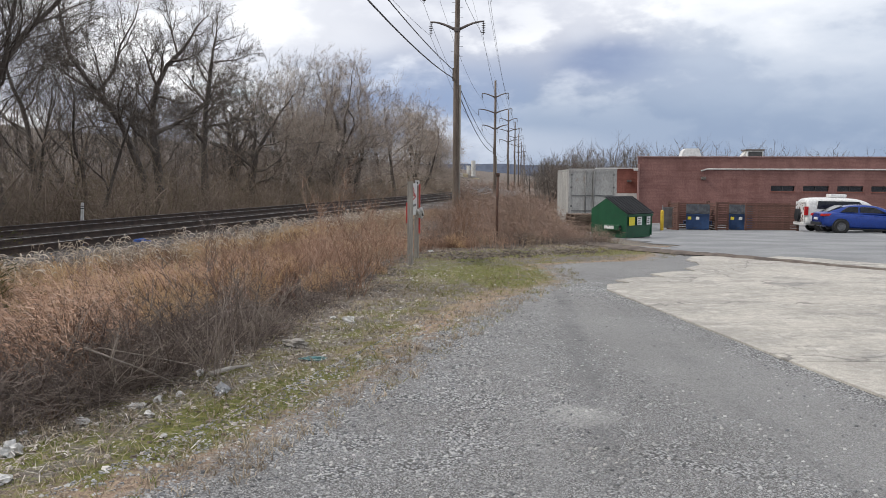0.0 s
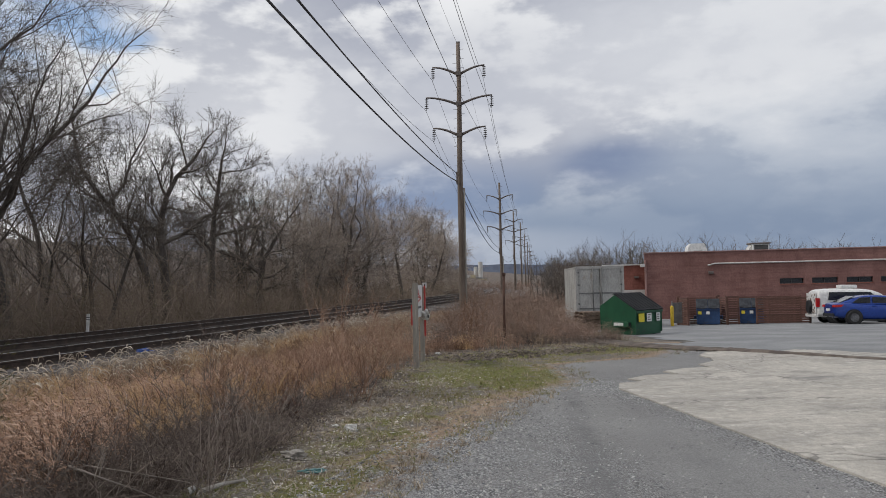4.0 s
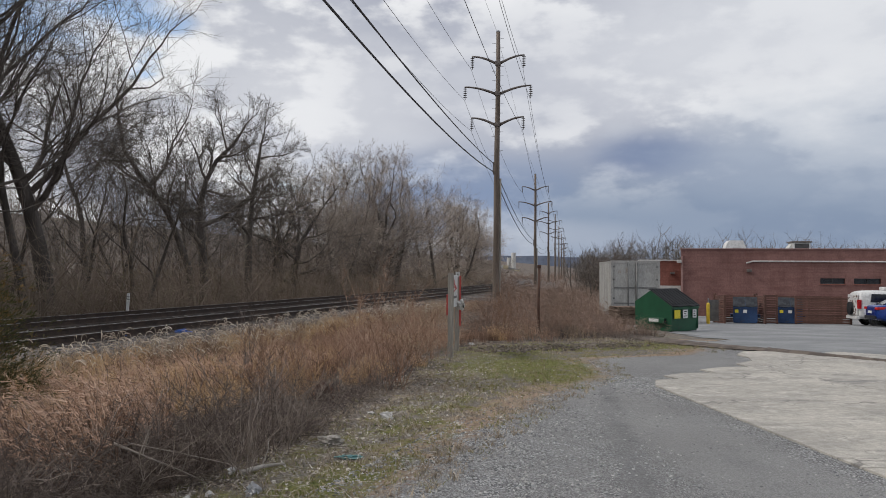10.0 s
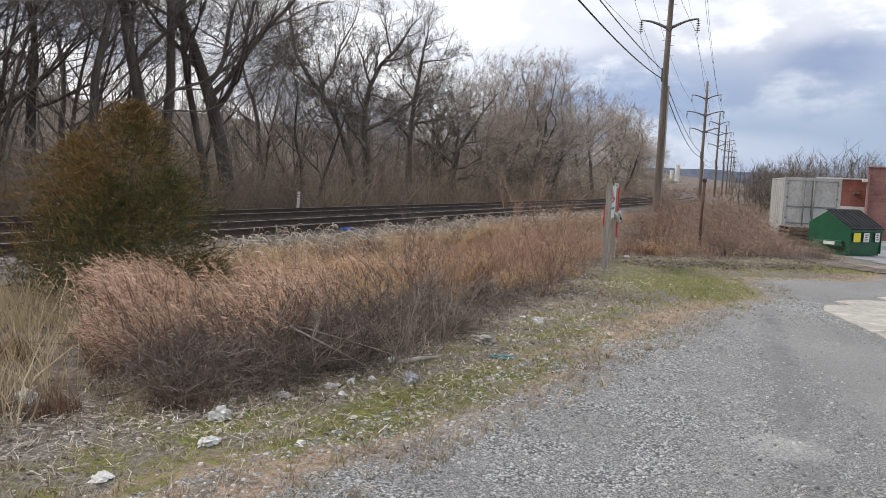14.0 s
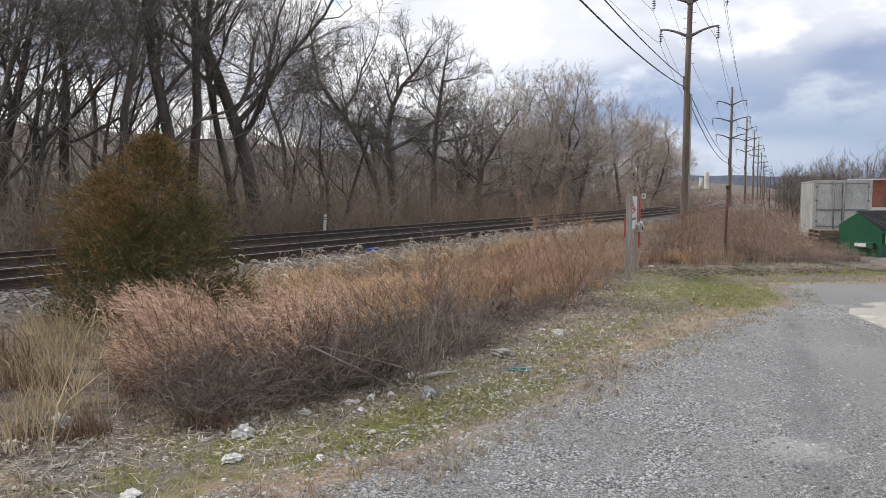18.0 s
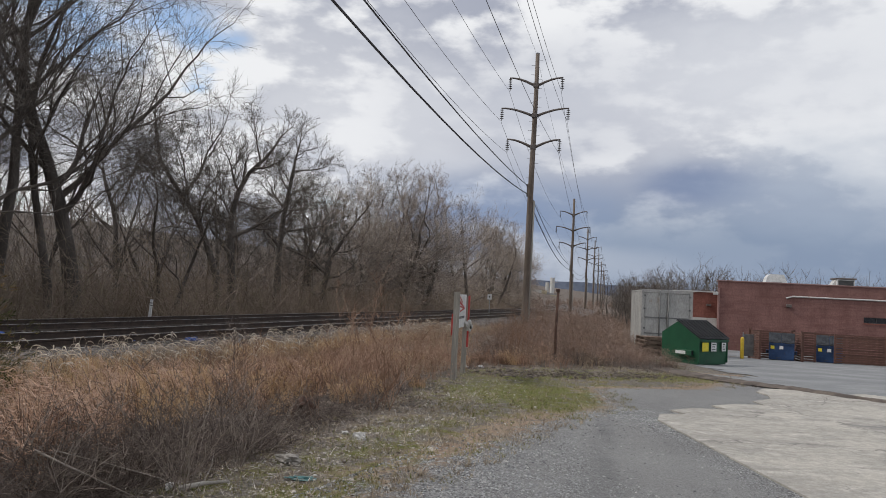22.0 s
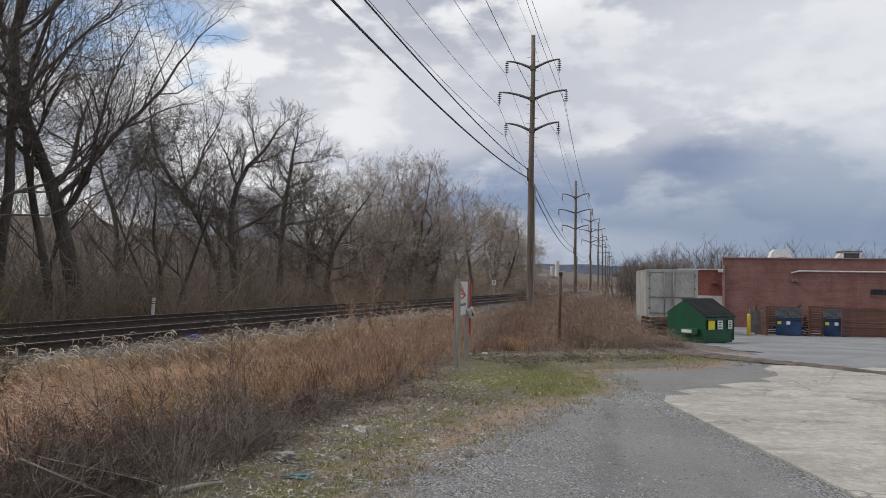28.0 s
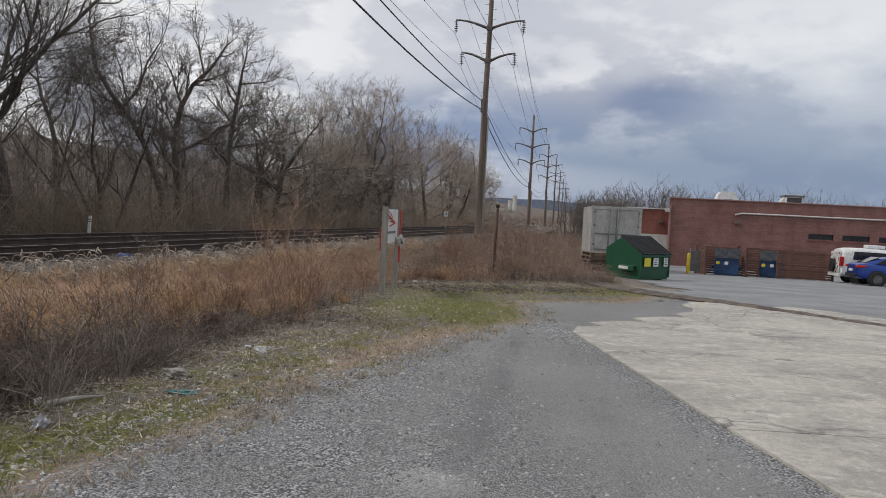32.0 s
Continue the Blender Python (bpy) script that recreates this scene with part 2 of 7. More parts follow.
DRYBLADE = island("dead_grass", ((0.22, 0.175, 0.125), (0.35, 0.285, 0.205), (0.48, 0.40, 0.30), (0.60, 0.52, 0.41)))
CEDAR_TIP = island("cedar_tip", ((0.20, 0.135, 0.055), (0.28, 0.175, 0.07), (0.36, 0.215, 0.09), (0.17, 0.13, 0.052)))
CEDAR = island("cedar_foliage", ((0.055, 0.068, 0.032), (0.088, 0.096, 0.042), (0.135, 0.125, 0.05), (0.20, 0.155, 0.062)))
RAIL_SIDE = surface("rusty_rail_web", (0.055, 0.042, 0.036), (0.085, 0.06, 0.048), 4, 30, 0.75, 0.3)
RAIL_TOP = surface("worn_rail_head", (0.40, 0.38, 0.37), (0.50, 0.48, 0.47), 2, 30, 0.45, 0.5, bump=0.05)
TIE = surface("creosoted_tie", (0.045, 0.036, 0.03), (0.085, 0.07, 0.058), 5, 40, 0.95, bump=0.8, stretch=(1, 0.2, 1), vary=0.3)
BALLAST = surface("ballast_bed", (0.105, 0.092, 0.085), (0.19, 0.172, 0.162), 1.4, 26, 0.95, bump=1.0, dist=0.04)
STONE = island("ballast_stone", ((0.12, 0.11, 0.105), (0.22, 0.205, 0.195), (0.34, 0.32, 0.31), (0.28, 0.25, 0.22)))
SHRED = island("pale_shred", ((0.15, 0.12, 0.098), (0.28, 0.235, 0.19), (0.44, 0.39, 0.33), (0.58, 0.53, 0.47), (0.74, 0.71, 0.67)))
CLOD = island("dark_clod", ((0.12, 0.10, 0.085), (0.21, 0.18, 0.155), (0.32, 0.28, 0.25)))
CHIP = island("gravel_chip", ((0.16, 0.165, 0.175), (0.27, 0.275, 0.285), (0.38, 0.385, 0.39), (0.48, 0.48, 0.478), (0.62, 0.615, 0.60)))
POLE = surface("weathered_pole_wood", (0.125, 0.097, 0.077), (0.20, 0.16, 0.132), 3, 40, 0.85, bump=0.5, stretch=(1, 1, 0.12))
STEEL = surface("galvanised_steel", (0.30, 0.31, 0.32), (0.40, 0.40, 0.41), 6, 60, 0.5, 0.7, bump=0.1)
DARKSTEEL = surface("dark_arm_steel", (0.14, 0.12, 0.11), (0.20, 0.17, 0.155), 6, 50, 0.7, 0.3, bump=0.2)
WIRE = surface("cable_sheath", (0.05, 0.05, 0.055), (0.08, 0.08, 0.085), 2, 20, 0.6, bump=0)
INSUL = surface("insulator_glaze", (0.13, 0.12, 0.12), (0.2, 0.19, 0.19), 6, 30, 0.35, bump=0)
BRICK = surface("painted_brick_red", (0.255, 0.128, 0.112), (0.31, 0.16, 0.14), 0.6, 14, 0.85, bump=0.3, c=(0.21, 0.10, 0.085), stretch=(1, 1, 0.6))


def add_courses(m, k=0.82):
    """Faint mortar courses on a painted wall."""
    nt = m.node_tree
    bsdf = nt.nodes["Principled BSDF"]
    src = bsdf.inputs["Base Color"].links[0].from_socket
    tc = nt.nodes.new("ShaderNodeTexCoord")
    mp = nt.nodes.new("ShaderNodeMapping")
    mp.inputs["Rotation"].default_value = (math.pi / 2, 0, 0)
    nt.links.new(tc.outputs["Object"], mp.inputs[0])
    br = nt.nodes.new("ShaderNodeTexBrick")
    br.inputs["Scale"].default_value = 1.0
    br.inputs["Brick Width"].default_value, br.inputs["Row Height"].default_value, br.inputs["Mortar Size"].default_value = 0.42, 0.205, 0.012
    br.inputs["Color1"].default_value, br.inputs["Color2"].default_value, br.inputs["Mortar"].default_value = (1, 1, 1, 1), (0.90, 0.90, 0.90, 1), (k, k, k, 1)
    nt.links.new(mp.outputs[0], br.inputs["Vector"])
    streak = step(nt, add_noise(nt, 1.1, 6, 0.65, (1.0, 1, 0.4)), 0.45, 0.68)
    col = mix_col(nt, streak, src, mix_col(nt, 1.0, src, (0.80, 0.76, 0.75), "MULTIPLY"))
    band = step(nt, add_noise(nt, 1.4, 6, 0.7, (0.25, 1, 2.4)), 0.46, 0.60)
    col = mix_col(nt, band, col, mix_col(nt, 1.0, col, (0.86, 0.82, 0.81), "MULTIPLY"))
    nt.links.new(mix_col(nt, 1.0, col, br.outputs["Color"], "MULTIPLY"), bsdf.inputs["Base Color"])


add_courses(BRICK)
BRICK2 = surface("brick_wing_red", (0.27, 0.10, 0.075), (0.32, 0.125, 0.095), 0.8, 14, 0.85, bump=0.3)
add_courses(BRICK2)
COPING = surface("coping_metal", (0.30, 0.17, 0.15), (0.36, 0.21, 0.19), 2, 30, 0.6, bump=0.1)
PALE = surface("pale_painted_metal", (0.55, 0.54, 0.52), (0.66, 0.65, 0.62), 3, 40, 0.55, bump=0.1, c=(0.42, 0.36, 0.30))
DARKGLASS = surface("dark_glass", (0.015, 0.016, 0.018), (0.03, 0.03, 0.032), 2, 8, 0.12, bump=0, spec=0.6)
CONTAINER = surface("faded_container_paint", (0.37, 0.365, 0.35), (0.47, 0.465, 0.445), 1.2, 25, 0.65, 0.1, bump=0.2, c=(0.30, 0.26, 0.22), stretch=(1, 1, 0.4))
CONTBAR = surface("container_bar_steel", (0.17, 0.17, 0.17), (0.24, 0.24, 0.235), 4, 30, 0.6, 0.4, bump=0.2)
GREEN = surface("dark_green_paint", (0.014, 0.085, 0.042), (0.02, 0.105, 0.052), 1.5, 30, 0.45, 0.1, bump=0.12, c=(0.03, 0.055, 0.035))
BLACKLID = surface("black_lid_plastic", (0.020, 0.021, 0.024), (0.036, 0.038, 0.042), 2, 30, 0.7, bump=0.1, spec=0.2)
BLUEBIN = surface("blue_bin_paint", (0.022, 0.06, 0.16), (0.035, 0.085, 0.21), 2, 30, 0.5, 0.1, bump=0.1, c=(0.05, 0.06, 0.09))
SLAT = surface("brown_slat_wood", (0.11, 0.055, 0.042), (0.17, 0.085, 0.065), 2, 30, 0.85, bump=0.3, vary=0.18)
YELLOW = surface("safety_yellow_paint", (0.62, 0.40, 0.02), (0.72, 0.50, 0.05), 4, 30, 0.6, bump=0.1)
WHITE = surface("white_paint", (0.66, 0.66, 0.65), (0.78, 0.78, 0.77), 4, 40, 0.6, bump=0.1)
STICKY = surface("yellow_sticker", (0.75, 0.62, 0.02), (0.80, 0.68, 0.05), 4, 40, 0.5, bump=0)
BARS = surface("dark_print", (0.05, 0.05, 0.05), (0.08, 0.08, 0.08), 4, 40, 0.7, bump=0)
RED = surface("faded_red_paint", (0.42, 0.035, 0.03), (0.52, 0.07, 0.06), 6, 40, 0.75, bump=0.2, c=(0.36, 0.20, 0.16))
GREYWOOD = surface("weathered_grey_wood", (0.27, 0.25, 0.22), (0.37, 0.345, 0.31), 8, 60, 0.95, bump=0.5, stretch=(1, 1, 0.1))
CARBLUE = surface("blue_car_paint", (0.012, 0.045, 0.26), (0.015, 0.055, 0.30), 1, 10, 0.22, 0.35, bump=0, spec=0.7)
CARWHITE = surface("white_car_paint", (0.68, 0.68, 0.67), (0.74, 0.74, 0.73), 1, 10, 0.3, bump=0)
RUBBER = surface("tyre_rubber", (0.018, 0.018, 0.018), (0.03, 0.03, 0.03), 4, 40, 0.85, bump=0.2)
RIM = surface("alloy_rim", (0.13, 0.13, 0.135), (0.24, 0.24, 0.245), 4, 20, 0.35, 0.8, bump=0)
TAIL = surface("red_lamp_lens", (0.42, 0.01, 0.01), (0.52, 0.02, 0.02), 4, 20, 0.2, bump=0)
RUSTY = surface("rusty_pipe", (0.085, 0.05, 0.038), (0.14, 0.075, 0.055), 6, 40, 0.85, 0.2, bump=0.4)
LITTER = surface("dirty_white_litter", (0.52, 0.51, 0.49), (0.70, 0.69, 0.67), 9, 40, 0.7, bump=0.3, c=(0.35, 0.31, 0.26))
TEAL = surface("teal_plastic", (0.07, 0.20, 0.20), (0.11, 0.26, 0.26), 9, 40, 0.5, bump=0.2)
BLUETARP = surface("blue_plastic", (0.03, 0.10, 0.38), (0.05, 0.14, 0.46), 6, 40, 0.55, bump=0.2)
PALEWOOD = surface("stripped_pale_wood", (0.38, 0.35, 0.31), (0.50, 0.47, 0.43), 6, 40, 0.9, bump=0.4, stretch=(0.3, 1, 1))
DEADWOOD = surface("bleached_dead_wood", (0.22, 0.19, 0.162), (0.33, 0.288, 0.25), 6, 40, 0.95, bump=0.4, stretch=(0.3, 1, 1))
PALLET = surface("pallet_wood", (0.15, 0.105, 0.08), (0.23, 0.17, 0.13), 4, 40, 0.9, bump=0.4, vary=0.2)
ASPHALT_LOT = surface("lot_asphalt", (0.215, 0.222, 0.23), (0.30, 0.305, 0.31), 0.5, 45, 0.9, bump=0.35, dist=0.01, c=(0.18, 0.18, 0.18))
# grey-brown woods tinted blue: aerial haze put into the base colour
HAZY_HILL = surface("haze_blue_hill", (0.115, 0.135, 0.185), (0.14, 0.16, 0.21), 0.002, 0.02, 1.0, bump=0, spec=0.0)
DARK_EDGE = surface("dark_edge_strip", (0.10, 0.08, 0.068), (0.19, 0.155, 0.13), 3.0, 30, 0.95, bump=0.9, dist=0.03)
CREAM = surface("cream_cladding", (0.52, 0.44, 0.28), (0.60, 0.52, 0.36), 0.5, 4, 0.8, bump=0)
ROOFGREY = surface("roof_grey", (0.30, 0.30, 0.30), (0.38, 0.38, 0.38), 0.5, 4, 0.8, bump=0)


def concrete_material():
    """Old apron: warm pale cement, worn grey where it is stained, streaked along its width, with hairline cracks."""
    m, nt, bsdf = nodes_of("old_concrete")
    col = mix_col(nt, step(nt, add_noise(nt, 0.55, 6, 0.62), 0.38, 0.62), (0.42, 0.395, 0.355), (0.57, 0.535, 0.475))
    streak = step(nt, add_noise(nt, 1.4, 10, 0.75, (0.75, 1.45, 1)), 0.47, 0.62)
    col = mix_col(nt, streak, col, (0.40, 0.38, 0.345))
    pale = step(nt, add_noise(nt, 2.6, 9, 0.78, (0.8, 1.3, 1)), 0.52, 0.64)
    col = mix_col(nt, pale, col, (0.64, 0.605, 0.545))
    stain = step(nt, add_noise(nt, 0.85, 9, 0.7, (0.5, 1.3, 1)), 0.57, 0.66)
    col = mix_col(nt, stain, col, (0.27, 0.262, 0.248))
    col = mix_col(nt, step(nt, add_noise(nt, 11, 6, 0.75), 0.42, 0.62), mix_col(nt, 1.0, col, (0.80, 0.80, 0.80), "MULTIPLY"), col)
    col = mix_col(nt, step(nt, add_noise(nt, 60, 3, 0.7), 0.35, 0.65), mix_col(nt, 1.0, col, (0.80, 0.80, 0.80), "MULTIPLY"), col)

    def cracks(scale, width, lo, hi):
        vor = nt.nodes.new("ShaderNodeTexVoronoi")
        vor.feature = "DISTANCE_TO_EDGE"
        tc = nt.nodes.new("ShaderNodeTexCoord")
        warp = nt.nodes.new("ShaderNodeTexNoise")
        warp.inputs["Scale"].default_value, warp.inputs["Detail"].default_value = 1.5, 6
        nt.links.new(tc.outputs["Object"], warp.inputs["Vector"])
        add = nt.nodes.new("ShaderNodeVectorMath")
        add.operation = "ADD"
        nt.links.new(tc.outputs["Object"], add.inputs[0])
        nt.links.new(warp.outputs["Color"], add.inputs[1])
        nt.links.new(add.outputs[0], vor.inputs["Vector"])
        vor.inputs["Scale"].default_value = scale
        inv = nt.nodes.new("ShaderNodeMath")
        inv.operation = "SUBTRACT"
        inv.inputs[0].default_value = 1.0
        nt.links.new(step(nt, vor.outputs[0], 0.0, width), inv.inputs[1])
        thin = nt.nodes.new("ShaderNodeMath")
        thin.operation = "MULTIPLY"
        nt.links.new(inv.outputs[0], thin.inputs[0])
        nt.links.new(step(nt, add_noise(nt, 0.5, 2, 0.5), lo, hi), thin.inputs[1])
        return thin.outputs[0]
    col = mix_col(nt, cracks(0.33, 0.008, 0.42, 0.52), col, (0.19, 0.18, 0.165))
    col = mix_col(nt, cracks(0.8, 0.008, 0.50, 0.60), col, (0.24, 0.23, 0.21))
    nt.links.new(col, bsdf.inputs["Base Color"])
    bsdf.inputs["Roughness"].default_value = 0.9
    bump_on(nt, bsdf, add_noise(nt, 45, 4, 0.7), 0.45, 0.012)
    return m


def ground_material():
    """Gravel lane, patchy verge and littered soil, told apart by the plan's distances."""
    m, nt, bsdf = nodes_of("ground_soil")

    def attr(name):
        a = nt.nodes.new("ShaderNodeAttribute")
        a.attribute_name = name
        return a.outputs["Fac"]

    def add(a, b, k):
        s = nt.nodes.new("ShaderNodeMath")
        s.operation = "SUBTRACT"
        nt.links.new(b, s.inputs[0])
        s.inputs[1].default_value = 0.5
        n = nt.nodes.new("ShaderNodeMath")
        n.operation = "MULTIPLY_ADD"
        nt.links.new(s.outputs[0], n.inputs[0])
        n.inputs[1].default_value = k
        nt.links.new(a, n.inputs[2])
        return n.outputs[0]

    def cells(scale):
        """One grey a pebble, and the pebble's roundness."""
        tc = nt.nodes.new("ShaderNodeTexCoord")
        mp = nt.nodes.new("ShaderNodeMapping")
        mp.inputs["Scale"].default_value = (1, 1, 0.01)
        nt.links.new(tc.outputs["Object"], mp.inputs[0])
        v = nt.nodes.new("ShaderNodeTexVoronoi")
        v.inputs["Scale"].default_value = scale
        nt.links.new(mp.outputs[0], v.inputs["Vector"])
        sep = nt.nodes.new("ShaderNodeSeparateColor")
        nt.links.new(v.outputs["Color"], sep.inputs[0])
        return sep.outputs[0], v.outputs["Distance"]

    n_big, n_mid, n_fine = add_noise(nt, 0.45, 5, 0.6), add_noise(nt, 2.4, 6, 0.65), add_noise(nt, 22, 5, 0.75)
    n_grit = add_noise(nt, 75, 3, 0.7)
    tone, round_ = cells(58)
    tone2, round2 = cells(115)
    # gravel: angular chips of many greys with dark gaps, finer chips in worn strips
    coarse = mix_col(nt, tone, (0.23, 0.236, 0.246), (0.66, 0.66, 0.655))
    coarse = mix_col(nt, step(nt, round_, 0.38, 0.70), coarse, (0.12, 0.118, 0.116))
    small = mix_col(nt, tone2, (0.25, 0.252, 0.258), (0.55, 0.55, 0.547))
    small = mix_col(nt, step(nt, round2, 0.35, 0.7), small, (0.15, 0.147, 0.142))
    gravel = mix_col(nt, step(nt, add(n_mid, n_big, 0.8), 0.40, 0.60), small, coarse)
    packed = mix_col(nt, step(nt, tone2, 0.1, 0.9), (0.245, 0.243, 0.24), (0.37, 0.368, 0.364))
    gravel = mix_col(nt, step(nt, add(attr("packed"), n_mid, 1.3), 0.2, 0.8), gravel, packed)
    gravel = mix_col(nt, step(nt, add(attr("wheel"), n_mid, 0.8), 0.25, 0.9), gravel, mix_col(nt, tone2, (0.16, 0.16, 0.163), (0.29, 0.29, 0.29)))
    gravel = mix_col(nt, step(nt, add(add(attr("dusty"), n_mid, 2.2), n_fine, 1.4), 0.45, 1.25), gravel, mix_col(nt, tone2, (0.36, 0.356, 0.345), (0.50, 0.495, 0.48)))
    # verge: dead straw and pebbly dirt, moss and new grass in patches
    straw = mix_col(nt, step(nt, n_fine, 0.35, 0.65), (0.25, 0.18, 0.132), (0.54, 0.405, 0.30))
    dirt = mix_col(nt, step(nt, n_fine, 0.38, 0.62), (0.15, 0.13, 0.11), mix_col(nt, tone, (0.20, 0.18, 0.155), (0.36, 0.335, 0.30)))
    bare = mix_col(nt, step(nt, add(n_mid, step(nt, attr("lane"), -0.9, -0.25), 0.16), 0.42, 0.58), dirt, straw)
    moss = mix_col(nt, step(nt, n_fine, 0.35, 0.65), (0.095, 0.105, 0.03), (0.235, 0.235, 0.075))
    verge = mix_col(nt, step(nt, add(add(add(attr("moss"), n_mid, 2.6), n_fine, 1.6), n_big, 1.0), 0.14, 0.64), bare, moss)
    soil = mix_col(nt, step(nt, n_mid, 0.4, 0.6), (0.10, 0.082, 0.07), mix_col(nt, step(nt, n_fine, 0.4, 0.6), (0.16, 0.13, 0.11), (0.30, 0.25, 0.21)))
    col = mix_col(nt, step(nt, add(add(attr("verge"), n_mid, 1.1), n_fine, 0.5), -0.05, 0.20), soil, verge)
    col = mix_col(nt, step(nt, add(add(add(attr("lane"), n_mid, 1.5), n_fine, 1.3), n_big, 0.6), -0.12, 0.16), col, gravel)
    col = mix_col(nt, step(nt, n_big, 0.35, 0.65), mix_col(nt, 1.0, col, (0.88, 0.88, 0.88), "MULTIPLY"), col)
    nt.links.new(col, bsdf.inputs["Base Color"])
    bsdf.inputs["Roughness"].default_value = 0.95
    bsdf.inputs["Specular IOR Level"].default_value = 0.25
    inv = nt.nodes.new("ShaderNodeMath")
    inv.operation = "SUBTRACT"
    nt.links.new(n_grit, inv.inputs[0])
    nt.links.new(round_, inv.inputs[1])
    mixh = nt.nodes.new("ShaderNodeMath")
    mixh.operation = "ADD"
    nt.links.new(n_fine, mixh.inputs[0])
    nt.links.new(inv.outputs[0], mixh.inputs[1])
    bump_on(nt, bsdf, mixh.outputs[0], 0.85, 0.022)
    return m


CONCRETE, GROUND = concrete_material(), ground_material()


# ==== plan ====
TH = radians(12.0)                       # the railway's heading, towards +x from +y
TDIR, TNRM = Vector((math.sin(TH), math.cos(TH), 0)), Vector((math.cos(TH), -math.sin(TH), 0))
RAILS = (-11.35, -12.86, -14.95, -16.46)
RAIL_TOP_Z = 0.26


def smooth(a, b, v):
    u = min(1.0, max(0.0, (v - a) / (b - a)))
    return u * u * (3 - 2 * u)


def track_xy(n, s):
    """A point n to the right of the origin's railway line, s along it; it bends to the left past s = 60."""
    if s < 60:
        p = TDIR * s + TNRM * n
        return p.x, p.y
    u = s - 60
    bend = min(u, 90) * radians(9.5) / 90
    a = TH - bend / 2 if u <= 90 else None
    if a is not None:
        cx, cy = TDIR.x * 60 + math.sin(a) * u, TDIR.y * 60 + math.cos(a) * u
        h = TH - bend
    else:
        cx, cy = TDIR.x * 60 + math.sin(TH - bend / 2) * 90, TDIR.y * 60 + math.cos(TH - bend / 2) * 90
        h = TH - bend
        cx, cy = cx + math.sin(h) * (u - 90), cy + math.cos(h) * (u - 90)
    return cx + math.cos(h) * n, cy - math.sin(h) * n


def off_track(x, y):
    return x * TNRM.x + y * TNRM.y


def ground_z(x, y):
    """Level by the lane, falling away over the parking lot, a low bank under the railway."""
    z = -0.04 * max(0.0, min(y, 45) - 17.5) * smooth(2.0, 7.5, x) if y > 17.5 else 0.0
    if y > 45:
        z -= smooth(45, 55, y) * 0.12 * smooth(2.0, 7.5, x)
        z *= 1 - smooth(70, 200, y)
    n = off_track(x, y)
    if y < 80 and n < -17:
        z -= 0.5 * smooth(18.5, 24, -n)
    if n < -40:
        z += 11.0 * smooth(36, 105, -n)
    return z


def ground_h(x, y):
    v = noise.noise(Vector((x * 0.35, y * 0.35, 0.3))) * 0.03 + noise.noise(Vector((x * 1.7, y * 1.7, 2.3))) * 0.012
    soft = smooth(0.5, 2.5, edge_lane(y) - x)
    return ground_z(x, y) + v * (0.25 + soft) - 0.004


def lerp_table(v, table):
    for (a, b), (c, d) in zip(table, table[1:]):
        if v <= c:
            return b + (d - b) * (v - a) / (c - a)
    return table[-1][1]


LANE_EDGE = ((-30, -8.0), (-4, -4.4), (2.5, -2.6), (4.5, -1.6), (5.4, -1.2), (6.4, -0.80), (7.2, -0.50), (8.4, -0.08), (9.2, 0.20), (10.4, 0.68), (11.4, 1.10), (12.5, 1.60), (13.1, 2.10), (14.6, 2.15), (15.6, 2.15), (16.15, 3.2), (16.5, 4.2), (17.5, 4.9), (20.5, 5.6), (24, 6.2), (32, 6.4))
BRUSH_EDGE = ((-30, -10.0), (-4, -6.6), (2.5, -5.0), (4.6, -3.9), (5.4, -2.8), (6.6, -2.15), (8.4, -1.6), (10.6, -1.2), (12.3, -0.75), (14.75, -0.5), (16.8, -0.35), (18.1, 0.1), (18.8, 0.9), (19.3, 2.05), (20.1, 3.0), (21.6, 4.0), (22.3, 4.3), (27, 4.7), (30, 4.7), (33.5, 5.3), (60, 8.0))


def edge_lane(y):
    return lerp_table(max(-29.9, y), LANE_EDGE)


def edge_brush(y):
    return lerp_table(max(-29.9, y), BRUSH_EDGE)


# ==== mesh helpers ====
def mesh_of(name, verts, faces, mats, index=None, smooth_faces=False):
    me = bpy.data.meshes.new(name)
    me.from_pydata(verts, [], faces)
    for m in (mats if isinstance(mats, (list, tuple)) else [mats]):
        me.materials.append(m)
    if index is not None:
        me.polygons.foreach_set("material_index", index)
    if smooth_faces:
        me.polygons.foreach_set("use_smooth", [True] * len(me.polygons))
    me.update()
    return me


def part(name, bm, material, parent, label=""):
    """Links a bmesh (or a mesh) as one object under a thing or a part."""
    if isinstance(bm, bpy.types.Mesh):
        me = bm
    else:
        me = bpy.data.meshes.new(name)
        bm.to_mesh(me)
        bm.free()
        me.materials.append(material)
    ob = new(name, me)
    ob.parent = parent
    if label:
        tagged(ob, label)
    return ob


def thing(name, m, label, category, group=""):
    ob = new(name)
    ob.matrix_basis = m
    return tagged(ob, label, category, group)


def box(x0, y0, z0, x1, y1, z1, bevel=0.0, bm=None):
    own = bm is None
    bm = bm or bmesh.new()
    r = bmesh.ops.create_cube(bm, size=1.0)["verts"]
    bmesh.ops.scale(bm, vec=(abs(x1 - x0), abs(y1 - y0), abs(z1 - z0)), verts=r)
    bmesh.ops.translate(bm, vec=((x0 + x1) / 2, (y0 + y1) / 2, (z0 + z1) / 2), verts=r)
    if bevel and own:
        bmesh.ops.bevel(bm, geom=bm.edges[:], offset=bevel, segments=2, affect="EDGES", profile=0.6)
    return bm


